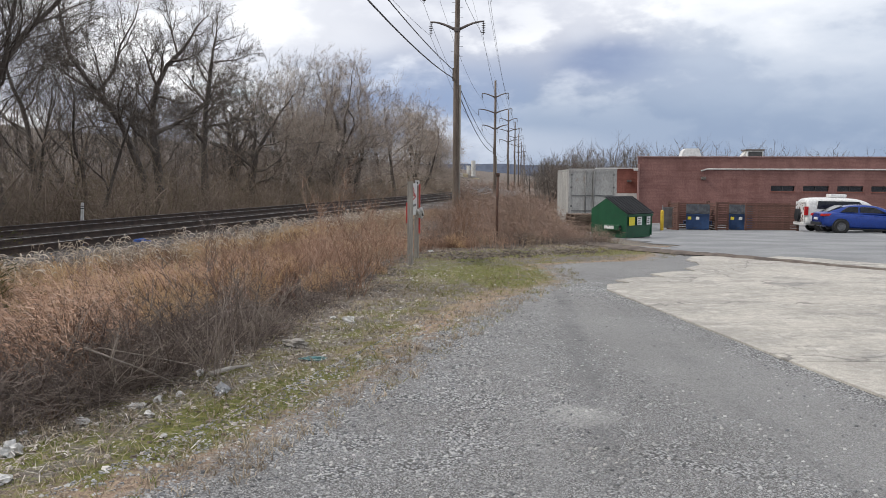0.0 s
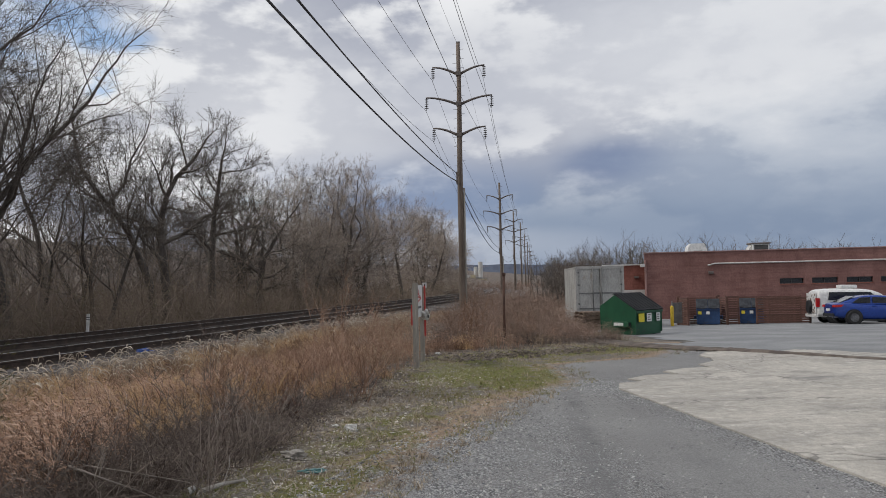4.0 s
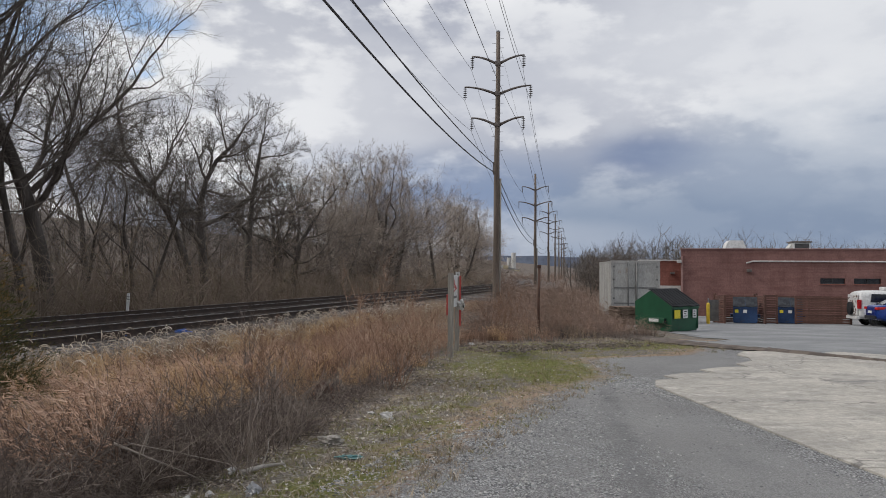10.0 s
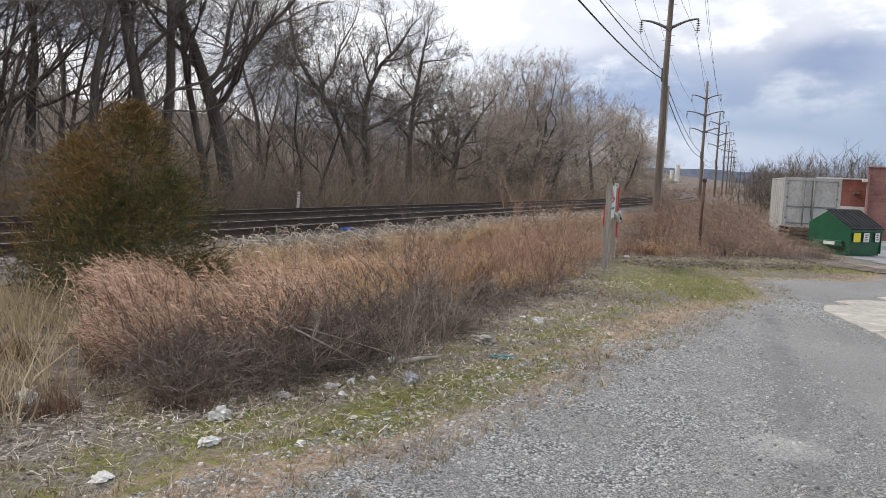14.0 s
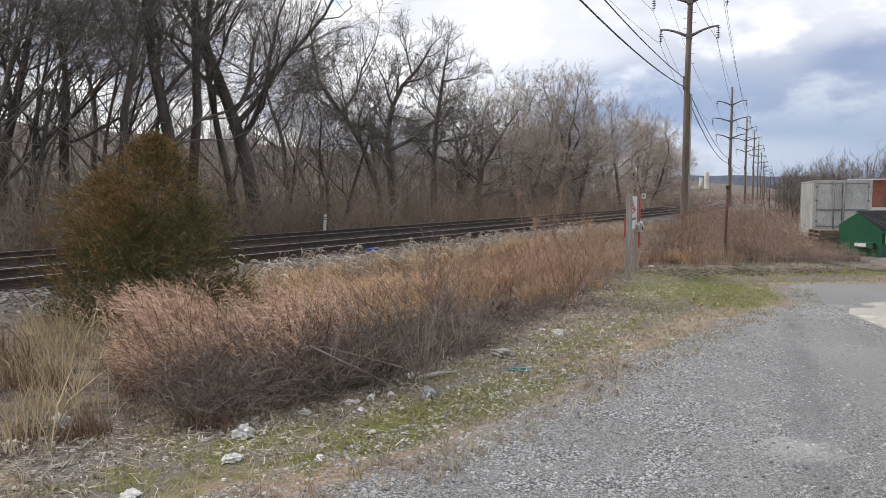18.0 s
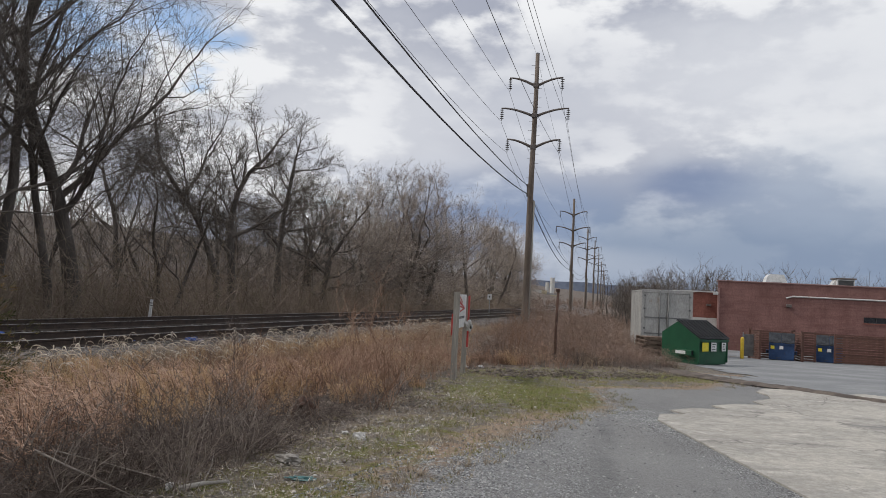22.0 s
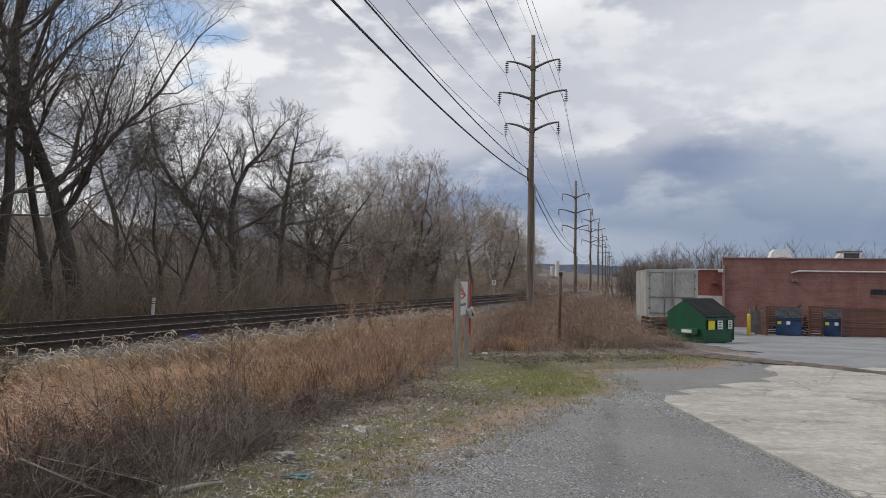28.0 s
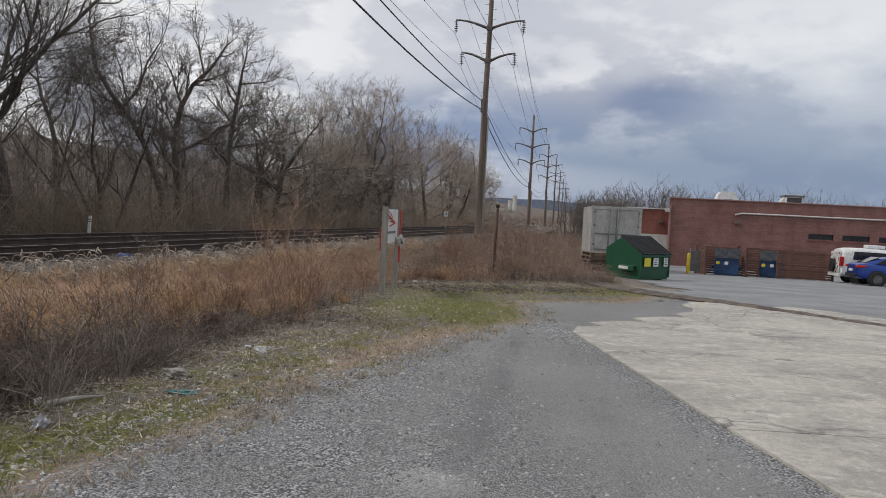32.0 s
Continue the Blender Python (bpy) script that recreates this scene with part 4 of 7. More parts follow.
def building():
    b = tagged(new("brick_building"), "long low building of red-painted brick with small high windows", "building")
    b.matrix_basis = FAC
    L_, D, H = 62.0, 30.0, 4.58
    wins = [(8.75, 10.27), (10.8, 12.43), (12.97, 14.6), (15.1, 16.75), (17.3, 18.9), (19.5, 21.1), (21.7, 23.3)]
    z0, z1 = 2.33, 2.70
    # front wall cut round the windows
    bm = bmesh.new()
    edges = [0.0, *[v for w in wins for v in w], L_]
    box(0, 0, -0.6, L_, 0.3, z0, bm=bm)
    box(0, 0, z1, L_, 0.3, H, bm=bm)
    for a, c in zip(edges[0::2], edges[1::2]):
        box(a, 0, z0, c, 0.3, z1, bm=bm)
    part("front_wall", bm, BRICK, b)
    part("side_wall", prism(((0, 0.3), (0.3, 0.3), (5.0, D), (4.7, D)), -0.6, H, "z"), BRICK, b)
    part("side_wall", box(L_ - 0.3, 0.3, -0.6, L_, D, H), BRICK, b)
    part("back_wall", box(5.0, D - 0.3, -0.6, L_ - 0.3, D, H), BRICK, b)
    part("roof", prism(((0.3, 0.3), (L_ - 0.3, 0.3), (L_ - 0.3, D - 0.3), (5.0, D - 0.3)), H - 0.4, H - 0.15, "z"), ROOFGREY, b)
    part("coping", box(-0.06, -0.06, H, L_ + 0.06, 0.36, H + 0.07, 0.01), COPING, b, "dull red metal coping along the roof edge")
    part("floor_slab", box(0.3, 0.3, -0.6, L_ - 0.3, D - 0.3, -0.3), ROOFGREY, b)
    for a, c in wins:
        w = part("window", box(a, 0.16, z0, c, 0.20, z1), DARKGLASS, b, "narrow dark strip window")
        part("frame", box(a, 0.10, z0, c, 0.15, z0 + 0.04), BARS, w)
        part("frame", box(a, 0.10, z1 - 0.04, c, 0.15, z1), BARS, w)
        for u in (0.5,):
            part("mullion", box(a + (c - a) * u - 0.02, 0.10, z0 + 0.04, a + (c - a) * u + 0.02, 0.15, z1 - 0.04), BARS, w)
        part("sill", box(a - 0.05, -0.04, z0 - 0.07, c + 0.05, 0.0, z0 - 0.003), BRICK2, w)
    tube("conduit", [(4.15, -0.06, 3.68), (4.35, -0.06, 3.72), (4.55, -0.06, 3.79), (20, -0.06, 3.79), (45, -0.06, 3.79)], [0.05] * 5, 8, PALE, b, "pale pipe along the wall")
    part("wall_lamp", box(4.18, -0.22, 3.08, 4.48, 0, 3.28, 0.03), DARKSTEEL, b, "small dark box lamp")
    part("downpipe", box(-0.02, -0.12, -0.3, 0.10, -0.003, H - 0.45, 0.02), COPING, b)
    part("vent_hood", box(-0.30, -0.30, 3.66, -0.02, 0.0, 3.86, 0.03), PALE, b)
    # roof units
    u1 = part("roof_vent", prism(((3.35, 0.0), (3.6, 0.85), (3.8, 1.05), (4.75, 1.05), (5.05, 0.3), (5.05, 0.0)), 7.0, 8.3, "y"), WHITE, b, "white hooded roof ventilator")
    u1.matrix_basis = pose(0.6, 0, H - 0.15)
    part("louvre", box(4.0, 6.96, 0.22, 4.6, 6.995, 0.5), ROOFGREY, u1)
    u2 = part("roof_unit", box(8.9, 7.0, H - 0.15, 10.1, 8.4, H + 0.74, 0.03), WHITE, b, "white roof air handler with a dark mesh face")
    part("dark_face", box(9.0, 6.97, H - 0.05, 10.0, 6.995, H + 0.66), BARS, u2)
    part("lid", box(8.8, 6.9, H + 0.74, 10.2, 8.5, H + 0.84, 0.02), DARKSTEEL, u2)
    part("duct", prism(((8.3, H - 0.15), (8.895, H - 0.15), (8.895, H + 0.7)), 7.2, 8.2, "y"), PALE, u2)
    part("roof_unit", box(20.4, 8, H - 0.15, 22.0, 9.4, H + 0.5, 0.03), PALE, b, "pale roof box")
    # recessed lower wing
    wing = part("wing", prism(((-2.6, 1.6), (0.2, 1.6), (2.6, 20), (0.2, 20)), -0.6, 3.82, "z"), BRICK2, b, "lower wing of brighter red brick")
    part("wing_coping", box(-2.66, 1.54, 3.82, 0.18, 3.0, 3.90, 0.01), PALE, wing)
    part("wing_base", box(-2.62, 1.53, -0.6, 0.16, 1.597, 2.1, 0.0), PALE, wing, "pale grey lower band")
    part("wing_lamp", box(-0.55, 1.42, 2.9, -0.25, 1.597, 3.05, 0.02), DARKSTEEL, wing)


building()


# ==== parking lot things ====
def container():
    c = thing("shipping_container", pose(7.02, 40.3, ground_z(7.8, 40.2) + 0.22, 0, 0, -4), "grey shipping container with closed rear doors and rust stains", "container")
    W, L_, H = 2.42, 6.1, 2.95
    for x in (0.0, W - 0.06):
        bm = bmesh.new()
        n = 28
        pts = []
        for i in range(n + 1):
            y = 0.1 + (L_ - 0.2) * i / n
            pts.append((0.0 if i % 4 in (0, 1) else 0.035, y))
        vs = [[bm.verts.new((x + px, py, z)) for px, py in pts] for z in (0.12, H - 0.1)]
        for i in range(n):
            bm.faces.new((vs[0][i], vs[0][i + 1], vs[1][i + 1], vs[1][i]))
        part("side_panel", bm, CONTAINER, c)
    part("roof", box(0.03, 0.03, H - 0.08, W - 0.03, L_ - 0.03, H - 0.02), CONTAINER, c)
    part("floor", box(0.03, 0.03, 0.1, W - 0.03, L_ - 0.03, 0.2), CONTBAR, c)
    part("back_panel", box(0.05, L_ - 0.06, 0.2, W - 0.05, L_ - 0.03, H - 0.08), CONTAINER, c)
    for x in (-0.01, W - 0.13):
        for y in (-0.01, L_ - 0.13):
            part("corner_post", box(x, y, 0, x + 0.14, y + 0.14, H, 0.01), CONTAINER, c)
    part("header", box(0.13, 0.0, H - 0.16, W - 0.13, 0.1, H, 0.01), CONTAINER, c)
    part("sill", box(0.13, 0.0, 0.0, W - 0.13, 0.1, 0.16, 0.01), CONTBAR, c)
    for x in (0.1, W - 0.4):
        for y in (0.2, L_ - 0.5):
            part("timber_block", box(x, y, -0.5, x + 0.3, y + 0.3, -0.003, 0.01), GREYWOOD, c)
    for k, (a, b_) in enumerate(((0.14, W / 2 - 0.01), (W / 2 + 0.01, W - 0.14))):
        d = part("door", box(a, 0.02, 0.17, b_, 0.06, H - 0.17, 0.008), CONTAINER, c, "pale grey container door with streaks")
        for z in (0.80, 1.58):
            part("door_rib", box(a + 0.02, -0.004, z - 0.035, b_ - 0.02, 0.017, z + 0.035, 0.006), CONTBAR, d)
        for u in (0.06,) if k else (0.68,):
            xx = a + (b_ - a) * u
            bar = tube("lock_bar", [(xx, -0.03, 0.1), (xx, -0.03, H - 0.05)], [0.035, 0.035], 8, CONTBAR, d, "dark locking bar")
            part("keeper", box(xx - 0.05, -0.05, H - 0.25, xx + 0.05, 0.0, H - 0.14, 0.006), CONTBAR, bar)
        for z in (0.35, 1.0, 1.95, 2.6):
            xx = a if k == 0 else b_
            part("hinge", box(xx - 0.05, -0.02, z, xx + 0.05, 0.02, z + 0.09, 0.006), CONTBAR, d)


container()


def dumpster(name_label, paint, lid_mat, W, D, hb, hf, stickers=True):
    """Slant-top bin: x along its front, y from front (0) to back (D)."""
    d = thing("dumpster", pose(0, 0, 0), name_label, "dumpster")
    pk = D * 0.58
    prof = ((0.06, 0.035), (D - 0.02, 0.035), (D, hb - (hb - hf) * 0.75), (pk, hb - 0.03), (0.0, hf))
    body = part("body", prism(prof, 0.0, W, "x", 0.012), paint, d)
    part("rim", box(-0.03, -0.04, hf - 0.10, W + 0.03, 0.0, hf - 0.02, 0.01), paint, d)
    for x in (-0.02, W - 0.02):
        part("edge_rib", box(x, 0.0, 0.1, x + 0.04, 0.05, hf - 0.1, 0.008), paint, d)
    for x0, sgn in ((0.0, -1), (W, 1)):
        xs = (x0 - 0.16, x0 - 0.002) if sgn < 0 else (x0 + 0.002, x0 + 0.16)
        pocket = part("fork_pocket", box(xs[0], D * 0.14, hf * 0.36, xs[1], D * 0.56, hf * 0.36 + 0.18, 0.012), paint, d, "steel fork pocket")
        part("pocket_mouth", box(xs[0] + 0.03, D * 0.14 - 0.004, hf * 0.36 + 0.03, xs[1] - 0.03, D * 0.14 - 0.001, hf * 0.36 + 0.15), BLACKLID, pocket)
        if stickers:
            part("sticker", box(x0 - 0.165 if sgn < 0 else x0 + 0.161, D * 0.28, hf * 0.36 + 0.04, x0 - 0.161 if sgn < 0 else x0 + 0.165, D * 0.54, hf * 0.36 + 0.15), WHITE, pocket, "white label plate")
    sl = math.atan2(hb - 0.03 - hf, pk)
    Ls = math.hypot(hb - 0.03 - hf, pk) + 0.08
    for k in range(2):
        bm = bmesh.new()
        w = (W + 0.06) / 2 - 0.01
        box(0, 0, 0, w, Ls, 0.03, bm=bm)
        for j in range(4):
            x = w * (0.12 + 0.25 * j)
            box(x, 0.08, 0.031, x + 0.05, Ls - 0.05, 0.055, bm=bm)
        lid = part("lid", bm, lid_mat, d, "black ribbed plastic lid")
        lid.matrix_basis = Matrix.Translation((-0.03 + k * (w + 0.02), -0.05, hf + 0.0)) @ Matrix.Rotation(sl, 4, "X")
        part("handle", box(w / 2 - 0.15, -0.03, 0.0, w / 2 + 0.15, 0.0, 0.03, 0.008), lid_mat, lid)
    tube("hinge_rod", [(-0.03, pk + 0.03, hb + 0.005), (W + 0.03, pk + 0.03, hb + 0.005)], [0.028, 0.028], 8, CONTBAR, d)
    for x in (0.12, W - 0.24):
        for y in (0.2, D - 0.3):
            part("skid", box(x, y, 0.0, x + 0.12, y + 0.12, 0.034, 0.006), CONTBAR, d)
    if stickers:
        for x, wd, m, lab in ((0.10, 0.36, STICKY, "yellow warning sticker"), (0.62, 0.30, WHITE, "white notice sticker"), (1.24, 0.24, WHITE, "white printed sticker")):
            s = part("sticker", box(x, -0.047, hf - 0.42, x + wd, -0.042, hf - 0.12), m, body, lab)
            if m is WHITE:
                for k in range(3):
                    part("print_bar", box(x + 0.05, -0.050, hf - 0.20 - k * 0.08, x + wd - 0.06 - 0.04 * (k % 2), -0.0475, hf - 0.17 - k * 0.08), BARS, s)
    return d


gd = dumpster("dark green steel dumpster with closed black slanted lids", GREEN, BLACKLID, 1.66, 1.55, 1.50, 0.92)
gd.matrix_basis = pose(7.02, 28.45, ground_z(7.2, 28.9) - 0.02, 0, 0, 42)


def enclosures():
    slat = bpy.data.meshes.new("slat")
    bm = box(-0.5, -0.012, -0.05, 0.5, 0.012, 0.05, 0.006)
    bm.to_mesh(slat)
    bm.free()
    slat.materials.append(SLAT)

    def screen(x0, y0, x1, y1, h, label):
        z = min(ground_z(x0, y0), ground_z(x1, y1))
        s = thing("slatted_screen", pose(x0, y0, z, 0, 0, math.degrees(math.atan2(y1 - y0, x1 - x0))), label, "fence", "bin enclosures")
        ln = math.hypot(x1 - x0, y1 - y0)
        n = int(h / 0.125)
        for k in range(n):
            o = part("slat", slat, None, s)
            o.matrix_basis = Matrix.Translation((ln / 2, 0, 0.1 + k * 0.125)) @ Matrix.Diagonal((ln, 1, 1, 1))
        m = max(2, int(ln / 1.4) + 1)
        for k in range(m):
            x = ln * k / (m - 1)
            part("post", box(x - 0.05, 0.014, 0, x + 0.05, 0.11, h + 0.05, 0.008), SLAT, s)
        return s
    lab = "brown slatted wooden bin enclosure panel"
    screen(13.3, 42.0, 13.5, 44.4, 1.55, lab)
    screen(13.55, 44.5, 15.7, 44.2, 1.6, lab)
    screen(15.35, 41.9, 15.6, 44.1, 1.55, lab)
    screen(15.45, 42.4, 16.05, 42.3, 1.5, lab)
    screen(17.0, 42.2, 19.65, 41.8, 1.45, lab)
    screen(16.95, 44.5, 20.2, 44.0, 1.5, lab)
    gate = thing("gate_panel", pose(12.85, 43.6, ground_z(12.8, 43.4), 0, 0, -4), "grey-green mesh gate panel beside the bollard", "gate")
    part("panel", box(0, 0, 0.1, 0.65, 0.04, 1.25, 0.01), CONTBAR, gate)
    for x in (0.0, 0.6):
        part("post", box(x, -0.03, 0, x + 0.05, 0.0, 1.35, 0.008), STEEL, gate)
    b1 = dumpster("blue steel bin with a closed grey-blue lid", BLUEBIN, surface("grey_lid", (0.040, 0.044, 0.052), (0.07, 0.075, 0.085), 3, 30, 0.8, bump=0.1, spec=0.2), 1.16, 1.0, 1.36, 0.90, False)
    b1.matrix_basis = pose(13.95, 42.75, ground_z(14.4, 42.6), 0, 0, -18)
    for x in (0.06, 0.48):
        part("sticker", box(x, -0.047, 0.58, x + 0.18, -0.042, 0.74), STICKY if x < 0.1 else WHITE, b1, "small printed sticker")
    copy_thing(b1, pose(16.4, 43.0, ground_z(16.5, 43), 0, 0, -20))
    for x, y in ((12.2, 41.4),):
        z = ground_z(x, y)
        b = thing("bollard", pose(x, y, z), "yellow painted steel bollard by the bin enclosure", "bollard")
        part("post", cyl(0, 0, 0.5, 0.09, 1.0, 14), YELLOW, b)
        bm = bmesh.new()
        bmesh.ops.create_uvsphere(bm, u_segments=12, v_segments=6, radius=0.09)
        bmesh.ops.translate(bm, vec=(0, 0, 1.0), verts=bm.verts[:])
        part("cap", bm, YELLOW, b)
    # pale utility box and pallets
    cab = thing("utility_box", pose(11.25, 45.5, ground_z(11.2, 45.5)), "pale grey metal utility box beside the building", "utility box")
    part("body", box(0, 0, 0, 0.6, 0.5, 1.5, 0.02), PALE, cab)
    part("door", box(0.05, -0.02, 0.15, 0.55, -0.002, 1.4, 0.01), PALE, cab)
    for k in range(5):
        p = thing("pallet", pose(5.62 + 0.05 * math.sin(k * 2.1), 31.0 + 0.04 * math.cos(k * 3), ground_z(5.9, 30.2) + k * 0.145, 0, 0, 8 + 3 * math.sin(k * 5)), "weathered wooden pallet in a low stack", "pallet", "stacked pallets")
        for j in range(3):
            part("runner", box(0, 0.02 + j * 0.47, 0.02, 1.2, 0.11 + j * 0.47, 0.115), PALLET, p)
        for j in range(6):
            part("deck_board", box(0.02 + j * 0.215, 0, 0.118, 0.12 + j * 0.215, 1.05, 0.14), PALLET, p)
        for j in range(3):
            part("bottom_board", box(0.02 + j * 0.53, 0, 0.0, 0.12 + j * 0.53, 1.05, 0.018), PALLET, p)


enclosures()


def wheel(parent, x, y, r=0.33, w=0.22, side=-1):
    bm = bmesh.new()
    prof = ((r * 0.62, -w / 2), (r * 0.93, -w / 2), (r, -w * 0.3), (r, w * 0.3), (r * 0.93, w / 2), (r * 0.62, w / 2))
    n = 28
    rings = [[bm.verts.new((math.cos(a) * q, v, math.sin(a) * q)) for q, v in prof] for a in np.arange(n) * 2 * math.pi / n]
    for i in range(n):
        for j in range(len(prof)):
            a, b = rings[i], rings[(i + 1) % n]
            k = (j + 1) % len(prof)
            bm.faces.new((a[j], a[k], b[k], b[j]))
    bmesh.ops.recalc_face_normals(bm, faces=bm.faces[:])
    wh = new("wheel")
    wh.parent = parent
    wh.matrix_basis = pose(x, y, r)
    part("tyre", bm, RUBBER, wh, "black tyre")
    bm = cyl(0, side * w * 0.16, 0, r * 0.64, w * 0.3, 28, "y")
    for k in range(10):
        v = box(0.05, side * w * 0.33 - 0.012, -0.018, r * 0.62, side * w * 0.33 + 0.012, 0.018)
        bmesh.ops.rotate(v, verts=v.verts[:], cent=(0, 0, 0), matrix=Matrix.Rotation(k * math.pi / 5, 3, "Y"))
        me = bpy.data.meshes.new("spoke")
        v.to_mesh(me)
        v.free()
        bm.from_mesh(me)
    part("rim", bm, RIM, wh, "dark alloy rim")


def car_shell(name, sections, width, material, parent, inset=0.0):
    """Sections: x, [(z, half-width factor)] from sill to top; gives a closed, rounded shell."""
    bm = bmesh.new()
    rings = []
    for x, pts in sections:
        ring = [bm.verts.new((x, -f * width / 2, z)) for z, f in pts] + [bm.verts.new((x, f * width / 2, z)) for z, f in pts[::-1]]
        rings.append(ring)
    n = len(rings[0])
    for a, b in zip(rings, rings[1:]):
        for j in range(n):
            k = (j + 1) % n
            bm.faces.new((a[j], a[k], b[k], b[j]))
    bm.faces.new(rings[0])
    bm.faces.new(rings[-1][::-1])
    bmesh.ops.recalc_face_normals(bm, faces=bm.faces[:])
    me = bpy.data.meshes.new(name)
    bm.to_mesh(me)
    bm.free()
    me.materials.append(material)
    me.polygons.foreach_set("use_smooth", [True] * len(me.polygons))
    o = part(name, me, None, parent)
    sub = o.modifiers.new("round", "SUBSURF")
    sub.levels = sub.render_levels = 2
    return o


def sedan():
    """x from tail (0) to nose (4.6), side y = -0.9 faces outwards."""
    c = thing("car", pose(0, 0, 0), "shiny blue four-door sedan parked on the lot", "car")
    lower = []
    for x, zl, zt, f in ((0.0, 0.42, 0.92, 0.80), (0.08, 0.32, 1.03, 0.93), (0.5, 0.24, 1.06, 0.98), (1.3, 0.20, 1.02, 1.0), (2.4, 0.19, 0.97, 1.0), (3.3, 0.20, 0.93, 1.0), (4.0, 0.22, 0.84, 0.97), (4.45, 0.28, 0.74, 0.88), (4.6, 0.36, 0.62, 0.72)):
        lower.append((x, [(zl, f * 0.9), (zl + 0.12, f), ((zl + zt) / 2, f * 1.0), (zt - 0.10, f * 0.99), (zt, f * 0.88)]))
    car_shell("body", lower, 1.8, CARBLUE, c)
    cabin = []
    for x, zt, f in ((0.25, 1.00, 0.66), (0.75, 1.20, 0.70), (1.3, 1.38, 0.71), (1.9, 1.42, 0.72), (2.5, 1.39, 0.71), (3.0, 1.22, 0.72), (3.5, 0.96, 0.72)):
        cabin.append((x, [(0.88, f * 1.22 if zt > 1.1 else f * 1.15), (0.96, f * 1.2), ((0.96 + zt) / 2 + 0.02, f * 1.12), (zt - 0.05, f * 1.0), (zt, f * 0.82)]))
    car_shell("roof", cabin, 1.8, CARBLUE, c)
    for nm, pr in (("rear_window", ((0.82, 1.02), (1.15, 1.27), (1.62, 1.30), (1.62, 1.02))), ("front_window", ((1.72, 1.02), (1.72, 1.30), (2.35, 1.28), (2.85, 1.05), (2.85, 1.01)))):
        g = prism(pr, -0.80, -0.74, "y", 0.01)
        o = part(nm, g, DARKGLASS, c, "dark tinted side window")
    part("rear_screen", prism(((0.36, 1.05), (1.0, 1.345), (1.05, 1.335), (0.42, 1.035)), -0.52, 0.52, "y"), DARKGLASS, c, "dark rear windscreen")
    part("tail_lamp", prism(((0.0, 0.80), (0.02, 0.92), (0.42, 0.94), (0.30, 0.82)), -0.90, -0.52, "y", 0.02), TAIL, c, "red tail lamp")
    part("tail_lamp", prism(((0.0, 0.80), (0.02, 0.92), (0.42, 0.94), (0.30, 0.82)), 0.52, 0.90, "y", 0.02), TAIL, c, "red tail lamp")
    part("rear_bumper", box(-0.04, -0.7, 0.36, 0.05, 0.7, 0.52, 0.03), BLACKLID, c, "black lower bumper insert")
    part("number_plate", box(-0.03, -0.26, 0.62, -0.005, 0.26, 0.74, 0.004), WHITE, c)
    part("side_skirt", box(1.2, -0.93, 0.18, 3.4, -0.87, 0.26, 0.02), BLACKLID, c)
    for x in (1.66, 2.30):
        part("door_handle", box(x, -0.925, 0.86, x + 0.2, -0.895, 0.90, 0.01), CARBLUE, c)
    m = part("door_mirror", box(2.80, -1.06, 0.98, 2.98, -0.88, 1.12, 0.04), CARBLUE, c)
    for x in (0.86, 3.62):
        part("wheel_arch", cyl(x, -0.78, 0.34, 0.385, 0.24, 24, "y"), BLACKLID, c)
        wheel(c, x, -0.87)
        wheel(c, x, 0.83, side=1)
    return c


def van():
    c = thing("van", pose(0, 0, 0), "white van with a spotted rear door and roof vent", "van")
    body = []
    for x, zl, zt, f in ((0.0, 0.42, 1.55, 0.90), (0.06, 0.34, 1.72, 0.97), (0.4, 0.3, 1.80, 1.0), (2.2, 0.28, 1.82, 1.0), (3.0, 0.28, 1.72, 1.0), (3.6, 0.28, 1.15, 0.98), (4.4, 0.3, 1.0, 0.92), (4.6, 0.4, 0.8, 0.8)):
        body.append((x, [(zl, f * 0.92), (zl + 0.12, f), ((zl + zt) / 2, f), (zt - 0.16, f * 0.95), (zt, f * 0.80)]))
    car_shell("body", body, 1.85, CARWHITE, c)
    rear = part("rear_door", box(-0.05, -0.74, 0.5, -0.005, 0.74, 1.55, 0.02), CARWHITE, c, "white rear door spotted brown")
    rng = random.Random(8)
    for _ in range(46):
        y, z, r = rng.uniform(-0.68, 0.68), rng.uniform(0.55, 1.5), rng.uniform(0.025, 0.07)
        s = cyl(-0.056, y, z, r, 0.008, 9, "x")
        part("spot", s, SLAT, rear)
    part("side_window", prism(((0.5, 1.2), (0.55, 1.60), (2.5, 1.62), (2.95, 1.2)), -0.935, -0.90, "y", 0.01), DARKGLASS, c, "dark side windows")
    part("tail_lamp", box(-0.07, -0.92, 0.85, 0.1, -0.76, 1.3, 0.02), TAIL, c, "red tail lamp")
    part("spare_wheel_cover", cyl(-0.12, 0.1, 0.85, 0.33, 0.14, 24, "x"), BLACKLID, c, "black spare wheel cover")
    part("bumper", box(-0.10, -0.85, 0.32, 0.05, 0.85, 0.48, 0.03), CARWHITE, c)
    part("roof_vent", box(1.3, -0.35, 1.80, 2.1, 0.35, 1.98, 0.05), CARWHITE, c, "white roof vent box")
    for x in (0.85, 3.7):
        part("wheel_arch", cyl(x, -0.82, 0.34, 0.39, 0.22, 24, "y"), BLACKLID, c)
        wheel(c, x, -0.88)
        wheel(c, x, 0.85, side=1)
    return c


